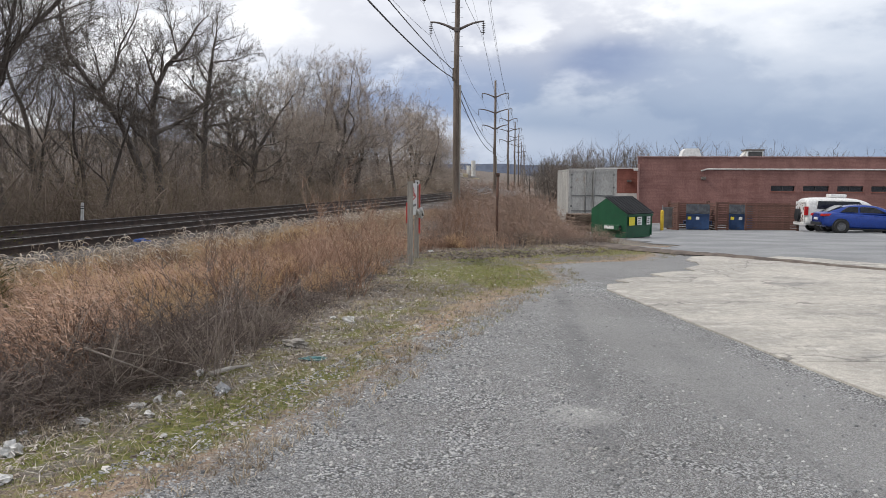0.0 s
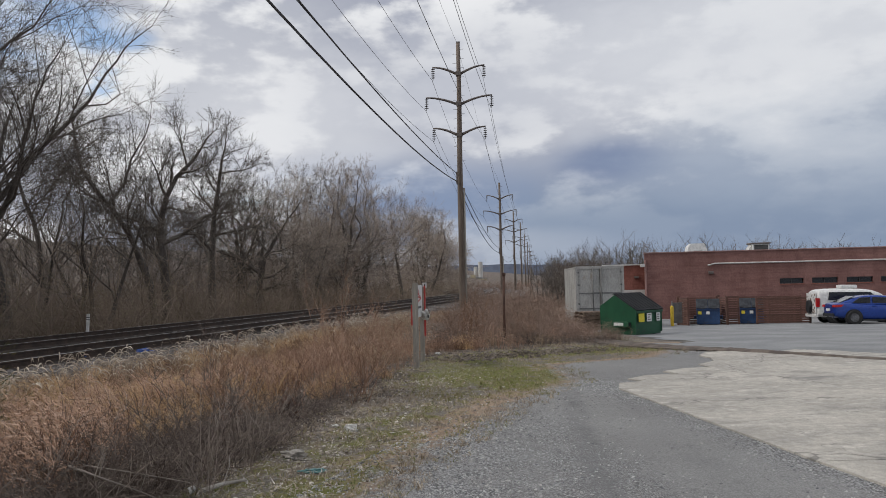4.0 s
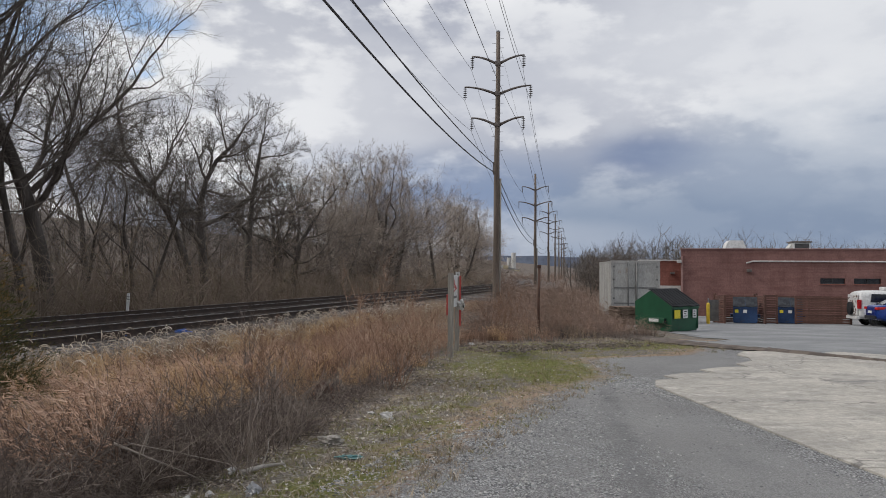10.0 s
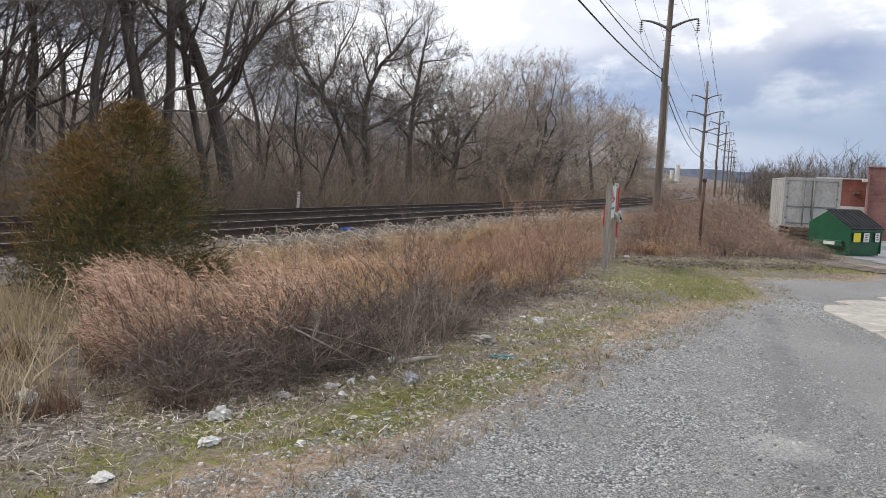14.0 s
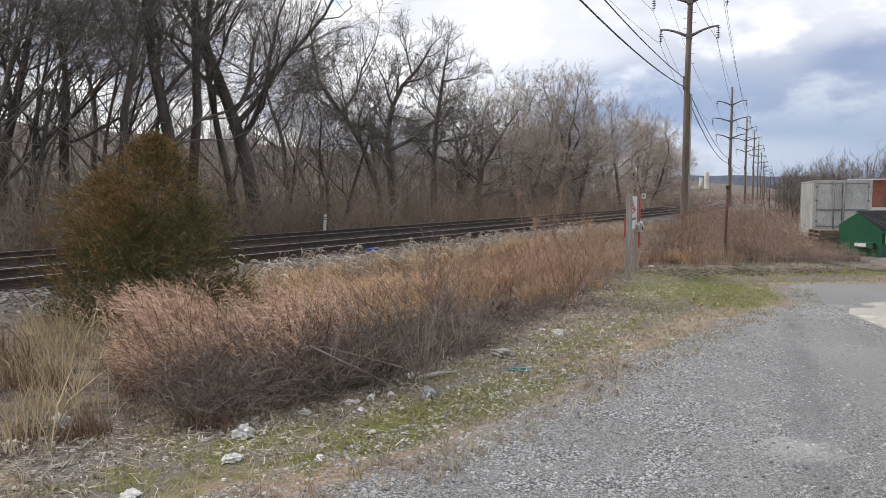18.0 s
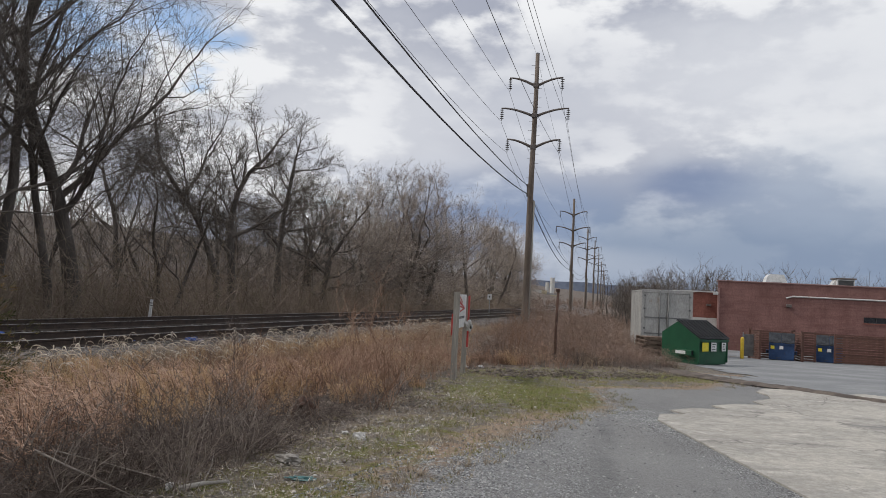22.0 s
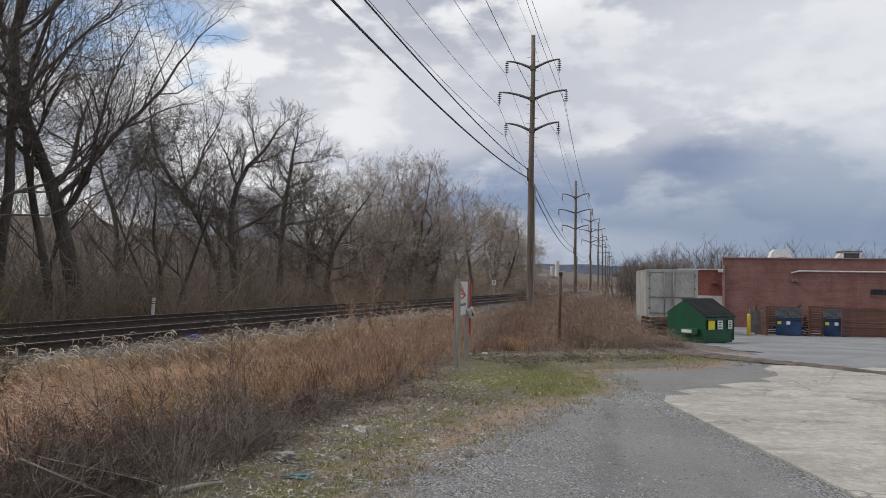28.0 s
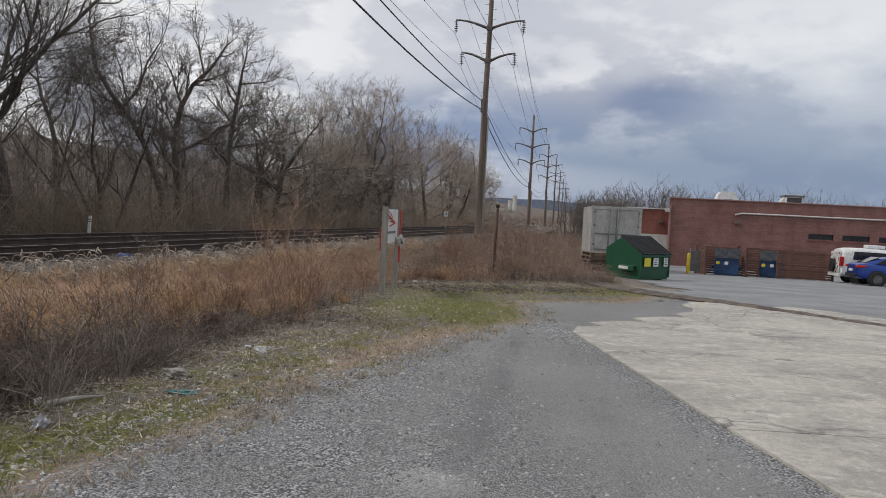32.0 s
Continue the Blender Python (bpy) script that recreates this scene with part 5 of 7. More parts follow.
CAR = sedan()
CAR.matrix_basis = pose(18.85, 38.35, ground_z(20, 37.6) + 0.0, -1.0, 1.2, -9)
VAN = van()
VAN.matrix_basis = pose(19.35, 41.0, ground_z(20, 40.6), -1.0, 1.2, -9)


# ==== by the lane ====
def sign_posts():
    """Two posts one behind the other, with a long panel between them that is seen almost edge-on."""
    s = thing("sign_post", pose(-0.37, 15.45, ground_z(0, 15), 0, 0, 86), "old grey posts carrying a faded red and white sign", "sign")
    part("post", box(-0.05, -0.05, -0.1, 0.05, 0.05, 1.58, 0.008), GREYWOOD, s, "weathered grey timber post")
    part("red_board", box(-0.03, 0.052, 0.80, 0.05, 0.080, 1.18, 0.004), RED, s, "faded red board")
    b = part("post", box(-0.045, -0.045, -0.1, 0.045, 0.045, 1.50, 0.008), GREYWOOD, s, "weathered dark timber post")
    b.matrix_basis = pose(1.30, 0.0, 0, 0.4, 0.0, 0)
    part("red_board", box(1.24, -0.078, 0.52, 1.32, -0.048, 1.52, 0.004), RED, s, "faded red board")
    p = part("panel", box(0.055, -0.014, 0.92, 1.235, 0.014, 1.54, 0.004), WHITE, s, "white sign panel with red strokes")
    for x, z, w, a in ((0.35, 1.40, 0.45, 12), (0.55, 1.35, 0.60, 7), (0.65, 1.30, 0.60, 4), (0.6, 1.25, 0.5, -5), (0.45, 1.44, 0.35, 16)):
        q = part("red_stroke", box(-w / 2, -0.003, -0.014, w / 2, 0.003, 0.014, 0.002), RED, p)
        q.matrix_basis = Matrix.Translation((x, -0.019, z)) @ Matrix.Rotation(radians(a), 4, "Y")
    for k in range(5):
        part("print_bar", box(0.24 + 0.16 * k, -0.019, 1.09, 0.36 + 0.16 * k, -0.0145, 1.135), CONTBAR, p)
    # crumpled white plate bent over the foot of the panel
    bm = bmesh.new()
    bmesh.ops.create_icosphere(bm, subdivisions=3, radius=0.10)
    for v in bm.verts:
        n = noise.noise(v.co * 14) * 0.06 + noise.noise(v.co * 30) * 0.025
        v.co += v.co.normalized() * n
        v.co.y *= 0.75
    bmesh.ops.translate(bm, vec=(1.12, -0.09, 0.95), verts=bm.verts[:])
    part("torn_plate", bm, LITTER, s, "crumpled white metal plate")
    for x, z in ((1.05, 0.93), (1.14, 0.96), (1.10, 0.90)):
        part("hole", cyl(x - 0.06, -0.15, z, 0.016, 0.03, 10, "y"), BARS, s)


sign_posts()


def rusty_pipe():
    p = thing("pipe_post", pose(1.77, 21.5, -0.10), "rusty brown steel pipe standing in the weeds", "post")
    tube("pipe", [(0.01, 0, -0.2), (0.0, 0, 0.9), (0.02, 0, 1.84)], [0.036, 0.036, 0.036], 10, RUSTY, p)
    part("cap", box(-0.035, -0.045, 1.82, 0.065, 0.045, 1.91, 0.015), RUSTY, p)
    m = thing("marker_post", pose(-12.42, 28.5, 0.04, 0, 3, 0), "slim white marker post beyond the tracks", "marker post")
    part("post", box(-0.05, -0.03, -0.5, 0.05, 0.03, 0.72, 0.008), WHITE, m)
    for z in (0.50, 0.58):
        part("band", box(-0.052, -0.032, z, 0.052, 0.032, z + 0.03), BARS, m)
    r = thing("track_sign", pose(-1.2, 66.0, 0.0, 0, 0, -10), "small white square trackside sign on a post", "sign")
    part("post", box(-0.03, -0.03, -0.2, 0.03, 0.03, 1.5, 0.006), STEEL, r)
    part("plate", box(-0.18, -0.05, 1.2, 0.18, -0.031, 1.65, 0.006), WHITE, r)
    part("print_bar", box(-0.05, -0.055, 1.35, 0.05, -0.0505, 1.52), BARS, r)


rusty_pipe()


# ==== trees ====
def grow_tree(seed, height, lean=(0, 0), fork=0.35, spread=0.6, trunks=1, radius=0.22, bend=0.0, droop=0.0, rise=0.0, sweep=(0, 0), curve=(0, 0), kids=(7, 5, 4, 4), line=(), limb=()):
    """Tubes of a bare tree: (points, radii) for the trunk and boughs, and fine twigs as slivers.
    line, limb: the trunk's and one bough's course, as offsets to the right and heights."""
    rng = np.random.default_rng(seed)
    out = {0: [], 1: [], 2: [], 3: []}

    def unit(v):
        return v / (math.sqrt(v[0] * v[0] + v[1] * v[1] + v[2] * v[2]) + 1e-9)

    def branch(p, d, length, r, level, up, course=()):
        n = (9, 7, 5, 4, 3)[level]
        pts, rad, dirs = [p], [r], []
        tip = r * (0.32 if level < 3 else 0.45)
        wobs = rng.normal(0, (0.09, 0.17, 0.20, 0.22, 0.22)[level], (n, 3))
        for i in range(1, n):
            d = unit(d + wobs[i] + np.array((sweep[0] * 0.1 + (curve[0] if level == 0 else 0), sweep[1] * 0.1 + (curve[1] if level == 0 else 0), up)))
            p = p + d * (length / (n - 1))
            if course:
                p = course[i]
                d = unit(course[i] - course[i - 1])
            pts.append(p)
            rad.append(r + (tip - r) * (i / (n - 1)) ** 0.9)
            dirs.append(d)
        out[0 if level == 0 else 1 if level <= 2 else 2].append((pts, rad))
        if level == 4:
            for k in range(3):
                q = pts[k % 2] + (pts[k % 2 + 1] - pts[k % 2]) * rng.random()
                e = unit(dirs[k % 2] + rng.normal(0, 0.55, 3))
                out[3].append((q, q + e * length * rng.uniform(0.5, 1.0), rng.normal(0, 1, 3)))
            return
        m = kids[level]
        for k in range(m):
            u = (fork + (1 - fork) * (k + rng.uniform(0, 0.9)) / m) if level == 0 else 0.20 + 0.78 * (k + rng.uniform(0, 0.9)) / m
            i = min(n - 2, int(u * (n - 1)))
            f = u * (n - 1) - i
            q = pts[i] * (1 - f) + pts[i + 1] * f
            rr = rad[i] * (1 - f) + rad[i + 1] * f
            side = rng.normal(0, 1, 3)
            side = unit(side - dirs[i] * side.dot(dirs[i]))
            ang = rng.uniform(0.45, 0.95) if level else rng.uniform(0.6, 1.0) * (0.7 + spread)
            nd = unit(dirs[i] * math.cos(ang) + side * math.sin(ang))
            ln = length * rng.uniform(0.45, 0.72) * (1.0 if level else (1.25 - 0.55 * u))
            branch(q, nd, ln, max(0.006, rr * rng.uniform(0.45, 0.68)), level + 1, (0.03 + rise * 0.6, 0.06 + rise * 0.6, 0.04 - droop, 0.015 - droop)[level])
        branch(pts[-1], dirs[-1], length * 0.45, max(0.006, tip), level + 1, 0.04)

    def spread_line(ctrl, m, y0):
        """m points evenly along the drawn line, with a little sway in depth."""
        c = np.array([(x, z) for x, z in ctrl], float)
        t = np.concatenate(([0], np.cumsum(np.hypot(*np.diff(c, axis=0).T))))
        u = np.linspace(0, t[-1], m)
        sway = np.cumsum(rng.normal(0, 0.06, m)) * np.linspace(0, 1, m)
        return [np.array((np.interp(v, t, c[:, 0]), y0 + w, np.interp(v, t, c[:, 1]))) for v, w in zip(u, sway)]

    if line:
        way = spread_line(line, 9, 0.0)
        branch(way[0], unit(way[1] - way[0]), height * 0.62, radius, 0, bend, way)
    if limb:
        way = spread_line(limb, 7, 0.0)
        branch(way[0], unit(way[1] - way[0]), height * 0.5, radius * 0.4, 1, 0.05, way)
    for k in range(0 if line else trunks):
        a = rng.uniform(0, 6.28)
        off = np.array((math.cos(a), math.sin(a), 0)) * (0.0 if trunks == 1 else 0.25)
        d = unit(np.array((lean[0], lean[1], 1.0)) + off * (1.1 if trunks > 1 else 0))
        branch(np.array((0.0, 0.0, -0.4)) + off * 0.5, d, height * rng.uniform(0.58, 0.68), radius * rng.uniform(0.85, 1.1), 0, bend)
    return out


def tree_thing(name, tubes, m, label, twig_mat=TWIG, group="trackside trees", limb_mat=LIMB):
    t = thing(name, m, label, "tree", group)
    for key, nm, sides, mat in ((0, "trunk", 9, BARK), (1, "bough", 5, limb_mat), (2, "crown", 3, twig_mat)):
        V, F = [], []
        for pts, rad in tubes[key]:
            tube_data(pts, rad, sides, V, F)
        if key == 2:
            for a, e, w in tubes[3]:
                w = np.cross(e - a, w)
                w *= 0.006 / (np.linalg.norm(w) + 1e-9)
                b = len(V)
                V += [tuple(a - w), tuple(a + w), tuple(e)]
                F.append((b, b + 1, b + 2))
        if V:
            part(nm, mesh_of(nm, V, F, mat, smooth_faces=key < 2), None, t)
    return t


TREE_LABELS = ("bare grey-brown tree with spreading limbs beyond the tracks", "bare leaning tree with a curved trunk beyond the tracks", "bare slender tree beyond the tracks", "bare tree with several trunks beyond the tracks", "low bushy bare tree beyond the tracks")


def trees():
    kinds = [
        tree_thing("bare_tree", grow_tree(11, 12.5, fork=0.30, spread=0.55, radius=0.30), pose(0, 0, 0), TREE_LABELS[0]),
        tree_thing("bare_tree", grow_tree(12, 11.5, lean=(-0.35, 0.1), fork=0.35, spread=0.5, radius=0.24, bend=0.05), pose(0, 0, 0), TREE_LABELS[1]),
        tree_thing("bare_tree", grow_tree(13, 12.0, fork=0.40, spread=0.3, radius=0.19), pose(0, 0, 0), TREE_LABELS[2]),
        tree_thing("bare_tree", grow_tree(14, 12.5, fork=0.30, spread=0.4, radius=0.22, trunks=3, kids=(5, 5, 4, 4)), pose(0, 0, 0), TREE_LABELS[3]),
        tree_thing("bare_tree", grow_tree(15, 9.5, fork=0.14, spread=0.75, radius=0.24, droop=0.03, kids=(8, 5, 5, 4)), pose(0, 0, 0), TREE_LABELS[4], TWIG_LIT, limb_mat=LIMB_LIT),
        tree_thing("bare_tree", grow_tree(26, 11.0, lean=(0.22, -0.1), fork=0.28, spread=0.65, radius=0.26, trunks=2, kids=(5, 5, 5, 4)), pose(0, 0, 0), TREE_LABELS[3]),
    ]
    kinds.append(tree_thing("bare_tree", grow_tree(31, 12.5, lean=(0.30, 0), fork=0.30, spread=0.18, radius=0.115, rise=0.05, sweep=(0.30, 0), kids=(6, 4, 3, 2)), pose(0, 0, 0), "slim dark bare tree leaning with swept limbs"))
    kinds.append(tree_thing("bare_tree", grow_tree(32, 8.6, fork=0.10, spread=0.95, radius=0.20, trunks=3, bend=0.02, kids=(6, 5, 5, 4)), pose(0, 0, 0), "bushy many-stemmed bare tree with a rounded crown", TWIG_LIT, limb_mat=LIMB_LIT))
    used = set()
    for k, n, s, scale, turn in PLANTED:
        x, y = track_xy(n, s)
        m = pose(x, y, ground_z(x, y) - 0.05, 0, 0, turn) @ Matrix.Diagonal((scale, scale, scale, 1))
        if k in used:
            copy_thing(kinds[k], m)
        else:
            used.add(k)
            kinds[k].matrix_basis = m
    tree_thing("bare_tree", grow_tree(220, 6.8, fork=0.08, spread=0.6, radius=0.20, trunks=3, kids=(6, 5, 4, 4)), pose(14.0, 86, ground_z(14.0, 86), 0, 0, 20), "dark bushy bare tree beside the container", GREYTWIG)
    tree_thing("bare_tree", grow_tree(221, 5.4, fork=0.15, spread=0.6, radius=0.11, kids=(6, 5, 4, 4)), pose(12.9, 84, ground_z(12.9, 84), 0, 0, 70), "small dark bare tree beside the container")
    for n, s, turn, label, spec in STANDING:
        x, y = track_xy(n, s)
        # past s = 43 the twigs take the colour with sunlight painted in
        tree_thing("bare_tree", grow_tree(**spec), pose(x, y, ground_z(x, y) - 0.05, 0, 0, turn), label, TWIG_LIT if s > 43 else TWIG)


# trees of marked shape: off the line, along it, turn, label, growth
STANDING = (
    (-20.6, 24.3, 31, "thick dark bare tree with a long limb sweeping out", dict(seed=201, height=12.0, radius=0.33, fork=0.30, spread=0.35, rise=0.05, sweep=(0.16, 0), kids=(10, 6, 4, 4), line=((0.1, -0.5), (-0.09, 1.4), (-0.40, 3.0), (-0.87, 4.9), (-1.44, 6.3), (-1.87, 7.5), (-2.25, 9.0), (-2.21, 10.3), (-1.8, 11.8)), limb=((-0.95, 4.2), (-0.42, 4.7), (0.30, 5.7), (1.43, 7.4), (2.49, 8.4), (3.27, 9.9)))),
    (-20.6, 33.3, 22, "bare tree leaning far over with a curved trunk", dict(seed=204, height=6.6, radius=0.21, fork=0.42, spread=0.5, rise=0.07, kids=(8, 6, 5, 4), line=((0.2, -0.5), (-0.06, 1.85), (-0.57, 3.3), (-1.15, 4.8), (-1.89, 5.7), (-2.81, 6.9), (-3.25, 7.9), (-3.2, 8.5)), limb=((-1.9, 5.7), (-1.2, 6.6), (-0.9, 7.8), (-0.3, 8.9)))),
    (-20.8, 34.9, 21, "stout gnarled bare tree with an arching limb", dict(seed=206, height=6.6, radius=0.26, fork=0.35, spread=0.55, rise=0.05, kids=(11, 6, 5, 4), line=((0.0, -0.5), (-0.07, 1.9), (-0.22, 3.4), (-0.35, 4.7), (-0.13, 6.0), (0.19, 7.0), (0.8, 7.7), (1.2, 8.1)), limb=((-0.2, 4.0), (0.9, 4.6), (1.9, 5.5), (2.9, 5.6)))),
    (-21.2, 40.1, 17, "upright bare tree with a rounded crown", dict(seed=207, height=6.8, radius=0.27, fork=0.40, spread=0.5, rise=0.05, kids=(11, 6, 5, 4), line=((0.0, -0.5), (-0.09, 2.1), (-0.09, 3.8), (0.06, 5.8), (0.30, 7.4), (0.42, 8.3)))),
    (-20.6, 20.7, 36, "dark bare tree with a trunk curving back behind the cedar", dict(seed=209, height=13.0, radius=0.27, fork=0.30, spread=0.28, rise=0.07, sweep=(0.25, 0), kids=(7, 5, 4, 3), line=((0.1, -0.5), (-0.06, 1.3), (-0.36, 2.6), (-0.81, 5.2), (-1.14, 6.9), (-1.16, 8.7), (-0.94, 10.6), (-0.5, 13.0)))),
    (-21.2, 21.6, 35, "tall straight dark bare tree behind the cedar", dict(seed=202, height=13.0, radius=0.23, fork=0.32, spread=0.25, rise=0.08, sweep=(0.15, 0), kids=(7, 5, 4, 3), line=((-0.1, -0.5), (-0.08, 1.3), (-0.02, 2.6), (0.2, 4.9), (0.15, 7.3), (0.16, 9.3), (0.28, 11.3), (0.5, 13.5)))),
    (-20.9, 23.5, 32, "slender dark bare tree beside a thicker one", dict(seed=211, height=11.0, radius=0.17, fork=0.35, spread=0.3, rise=0.07, sweep=(0.2, 0), kids=(6, 5, 4, 3), line=((0.0, -0.5), (-0.07, 1.45), (-0.36, 2.7), (-0.86, 5.2), (-1.05, 7.1), (-0.9, 9.0), (-0.52, 10.5), (0.2, 12.2)))),
    (-21, 45.7, 14, "low spreading bare tree with arching limbs", dict(seed=208, height=6.4, radius=0.25, fork=0.22, spread=0.8, droop=0.01, kids=(8, 6, 5, 4), line=((-0.2, -0.5), (-0.11, 1.6), (0.2, 3.6), (0.9, 4.8), (1.4, 5.6)), limb=((0.0, 2.6), (-1.2, 3.6), (-2.6, 4.1), (-3.8, 5.0)))),
    (-20.8, 29.6, 26, "bare tree of several thin upright stems", dict(seed=205, height=8.6, lean=(0.05, 0), fork=0.35, spread=0.3, radius=0.11, trunks=3, rise=0.06, kids=(4, 5, 4, 3))),
    (-21, 17.6, 40, "tall dark bare tree with limbs swept to one side", dict(seed=210, height=15.0, lean=(0.08, 0), fork=0.25, spread=0.25, radius=0.21, rise=0.08, sweep=(0.35, 0), kids=(5, 4, 4, 3))),
)
# kind, metres off the line, metres along it, scale, turn
PLANTED = (
    (5, -27, 13.5, 1.1, 20), (3, -29, 18.5, 1.2, 250), (2, -30, 24, 1.1, 100), (5, -30, 15.5, 1.2, 70), (2, -24.5, 18.5, 1.1, 100),
    (0, -22.5, 45.5, 0.78, 330), (5, -23, 49, 0.85, 60),
    (2, -26, 33, 0.95, 120), (0, -28, 38, 0.80, 300), (5, -27, 44, 0.8, 40),
    (7, -21.5, 54, 1.12, 10), (0, -27, 55, 0.80, 150), (7, -21.5, 60, 1.2, 170), (3, -23, 63, 0.80, 80), (7, -21, 66, 1.28, 100),
    (1, -25, 50.5, 0.8, 20), (5, -24, 70, 0.95, 20), (0, -23, 75, 0.85, 10), (4, -20.5, 80, 1.1, 220), (4, -24, 90, 1.2, 140), (7, -21, 98, 1.1, 310),
    (6, -22.5, 15.4, 1.0, 36), (6, -24.5, 16.6, 1.1, 50), (6, -22.2, 17.6, 0.95, 44), (6, -23, 20.6, 1.0, 52), (2, -23.5, 16.0, 0.95, 200), (6, -22.5, 11.5, 1.1, 48), (6, -21.0, 13.0, 0.95, 40), (6, -24, 14.5, 1.15, 25), (6, -23.5, 19.3, 1.0, 34), (6, -22.8, 24.2, 0.9, 20), (6, -23.5, 29.0, 0.85, 30),
    (5, -23, 104, 1.0, 260), (4, -22, 112, 1.1, 15), (4, -24, 122, 1.15, 200), (4, -23, 136, 1.1, 70), (4, -22, 147, 1.0, 250), (4, -24, 160, 1.1, 10),
)
trees()


# ==== brush ====
def stems(rng, V, F, x, y, z, h, r, lean, bits=2, sides=3, kink=0.12):
    pts = [np.array((x, y, z))]
    d = np.array((rng.gauss(lean[0], 0.25), rng.gauss(lean[1], 0.25), 1.0))
    d /= np.linalg.norm(d)
    for i in range(bits):
        d = d + np.array((rng.gauss(0, kink), rng.gauss(0, kink), rng.gauss(0, kink * 0.5)))
        pts.append(pts[-1] + d * (h / bits))
    tube_data(pts, [r * (1 - 0.8 * i / bits) for i in range(bits + 1)], sides, V, F)
    return pts


def blade(V, F, x, y, z, h, w, ax, ay, bend, turn):
    """A thin tapering strip that curves over."""
    b = len(V)
    cx, cy = math.cos(turn) * w, math.sin(turn) * w
    for u, k in ((0, 1.0), (0.5, 0.8), (0.85, 0.45)):
        dx, dy, dz = ax * bend * u * u * h, ay * bend * u * u * h, h * u * (1 - 0.18 * bend * u)
        V.append((x + dx - cx * k, y + dy - cy * k, z + dz))
        V.append((x + dx + cx * k, y + dy + cy * k, z + dz))
    V.append((x + ax * bend * h, y + ay * bend * h, z + h * (1 - 0.2 * bend)))
    F += [(b, b + 1, b + 3, b + 2), (b + 2, b + 3, b + 5, b + 4), (b + 4, b + 5, b + 6)]
    return V[-1]


def plume(V, F, tip, ax, ay, size, rng):
    """A feathery seed head of fine hairs that nods off the tip."""
    for _ in range(16):
        b = len(V)
        u = rng.uniform(-1.5, 0.15) * size
        px, py, pz = tip[0] + ax * u * 0.7 + rng.gauss(0, 0.008), tip[1] + ay * u * 0.7 + rng.gauss(0, 0.008), tip[2] + u * 0.75
        a = rng.uniform(0, 6.28)
        l, w = rng.uniform(0.2, 0.55) * size, rng.uniform(0.0014, 0.0034)
        ex, ey, ez = ax * 0.6 + math.cos(a) * 0.5, ay * 0.6 + math.sin(a) * 0.5, rng.uniform(-0.25, 0.8)
        V += [(px - ay * w, py + ax * w, pz - w), (px + ay * w, py - ax * w, pz + w), (px + ex * l, py + ey * l, pz + ez * l)]
        F.append((b, b + 1, b + 2))


def thicket():
    """Tangled undergrowth between the tracks and the wood, and saplings further back."""
    rng = random.Random(21)
    for k, (s0, s1, cnt) in enumerate(((-2, 30, 5200), (30, 60, 3800), (60, 150, 3600))):
        V, F = [], []
        for _ in range(cnt):
            s, n = rng.uniform(s0, s1), -18.3 - abs(rng.gauss(0, 4.2))
            x, y = track_xy(n, s)
            if (x + 12.42) ** 2 + (y - 28.5) ** 2 < 1.5:
                continue
            big = rng.random() < 0.10
            h = rng.uniform(2.2, 4.5) if big else rng.uniform(0.7, 2.4) * (0.6 + 0.5 * smooth(18.5, 21, -n))
            p = stems(rng, V, F, x, y, ground_z(x, y) - 0.1, h, rng.uniform(0.006, 0.016) * (1.6 if big else 1), (0, 0), 3 if big else 2, 3, 0.30)
            for _ in range(7):
                k = rng.randint(1, len(p) - 1)
                q = p[k - 1] + (p[k] - p[k - 1]) * rng.random()
                e = np.array((rng.gauss(0, 1), rng.gauss(0, 1), rng.gauss(0.5, 0.6))) * h * 0.22
                b = len(V)
                V += [(q[0], q[1], q[2] - 0.007), (q[0] + 0.006, q[1] + 0.006, q[2] + 0.007), tuple(q + e)]
                F.append((b, b + 1, b + 2))
        tagged(new("thicket", mesh_of("thicket", V, F, BRUSH)), "tangled grey-brown undergrowth beyond the tracks", "undergrowth", kind="stuff")


thicket()


def sedge_clump(seed, height, count, radius, mat, pl_mat, lean, heads=0.75, low=0.5, wild=0.45, most=0.65):
    """Meshes of one tussock: its bent blades and its feathery seed heads."""
    rng = random.Random(seed)
    V, F, V2, F2 = [], [], [], []
    for _ in range(count):
        a, q = rng.uniform(0, 6.28), radius * math.sqrt(rng.random())
        x, y = math.cos(a) * q, math.sin(a) * q
        h = height * rng.uniform(low, 1.05)
        la = math.atan2(lean[1] + math.sin(a) * 0.45, lean[0] + math.cos(a) * 0.45) + rng.gauss(0, wild)
        tip = blade(V, F, x, y, -0.05, h, rng.uniform(0.003, 0.0065), math.cos(la), math.sin(la), rng.uniform(0.15, most), rng.uniform(0, 3.14))
        if pl_mat and rng.random() < heads:
            plume(V2, F2, tip, math.cos(la), math.sin(la), rng.uniform(0.13, 0.30), rng)
    return mesh_of("tuft", V, F, mat), (mesh_of("seed_head", V2, F2, pl_mat) if V2 else None)


SWAYING = []


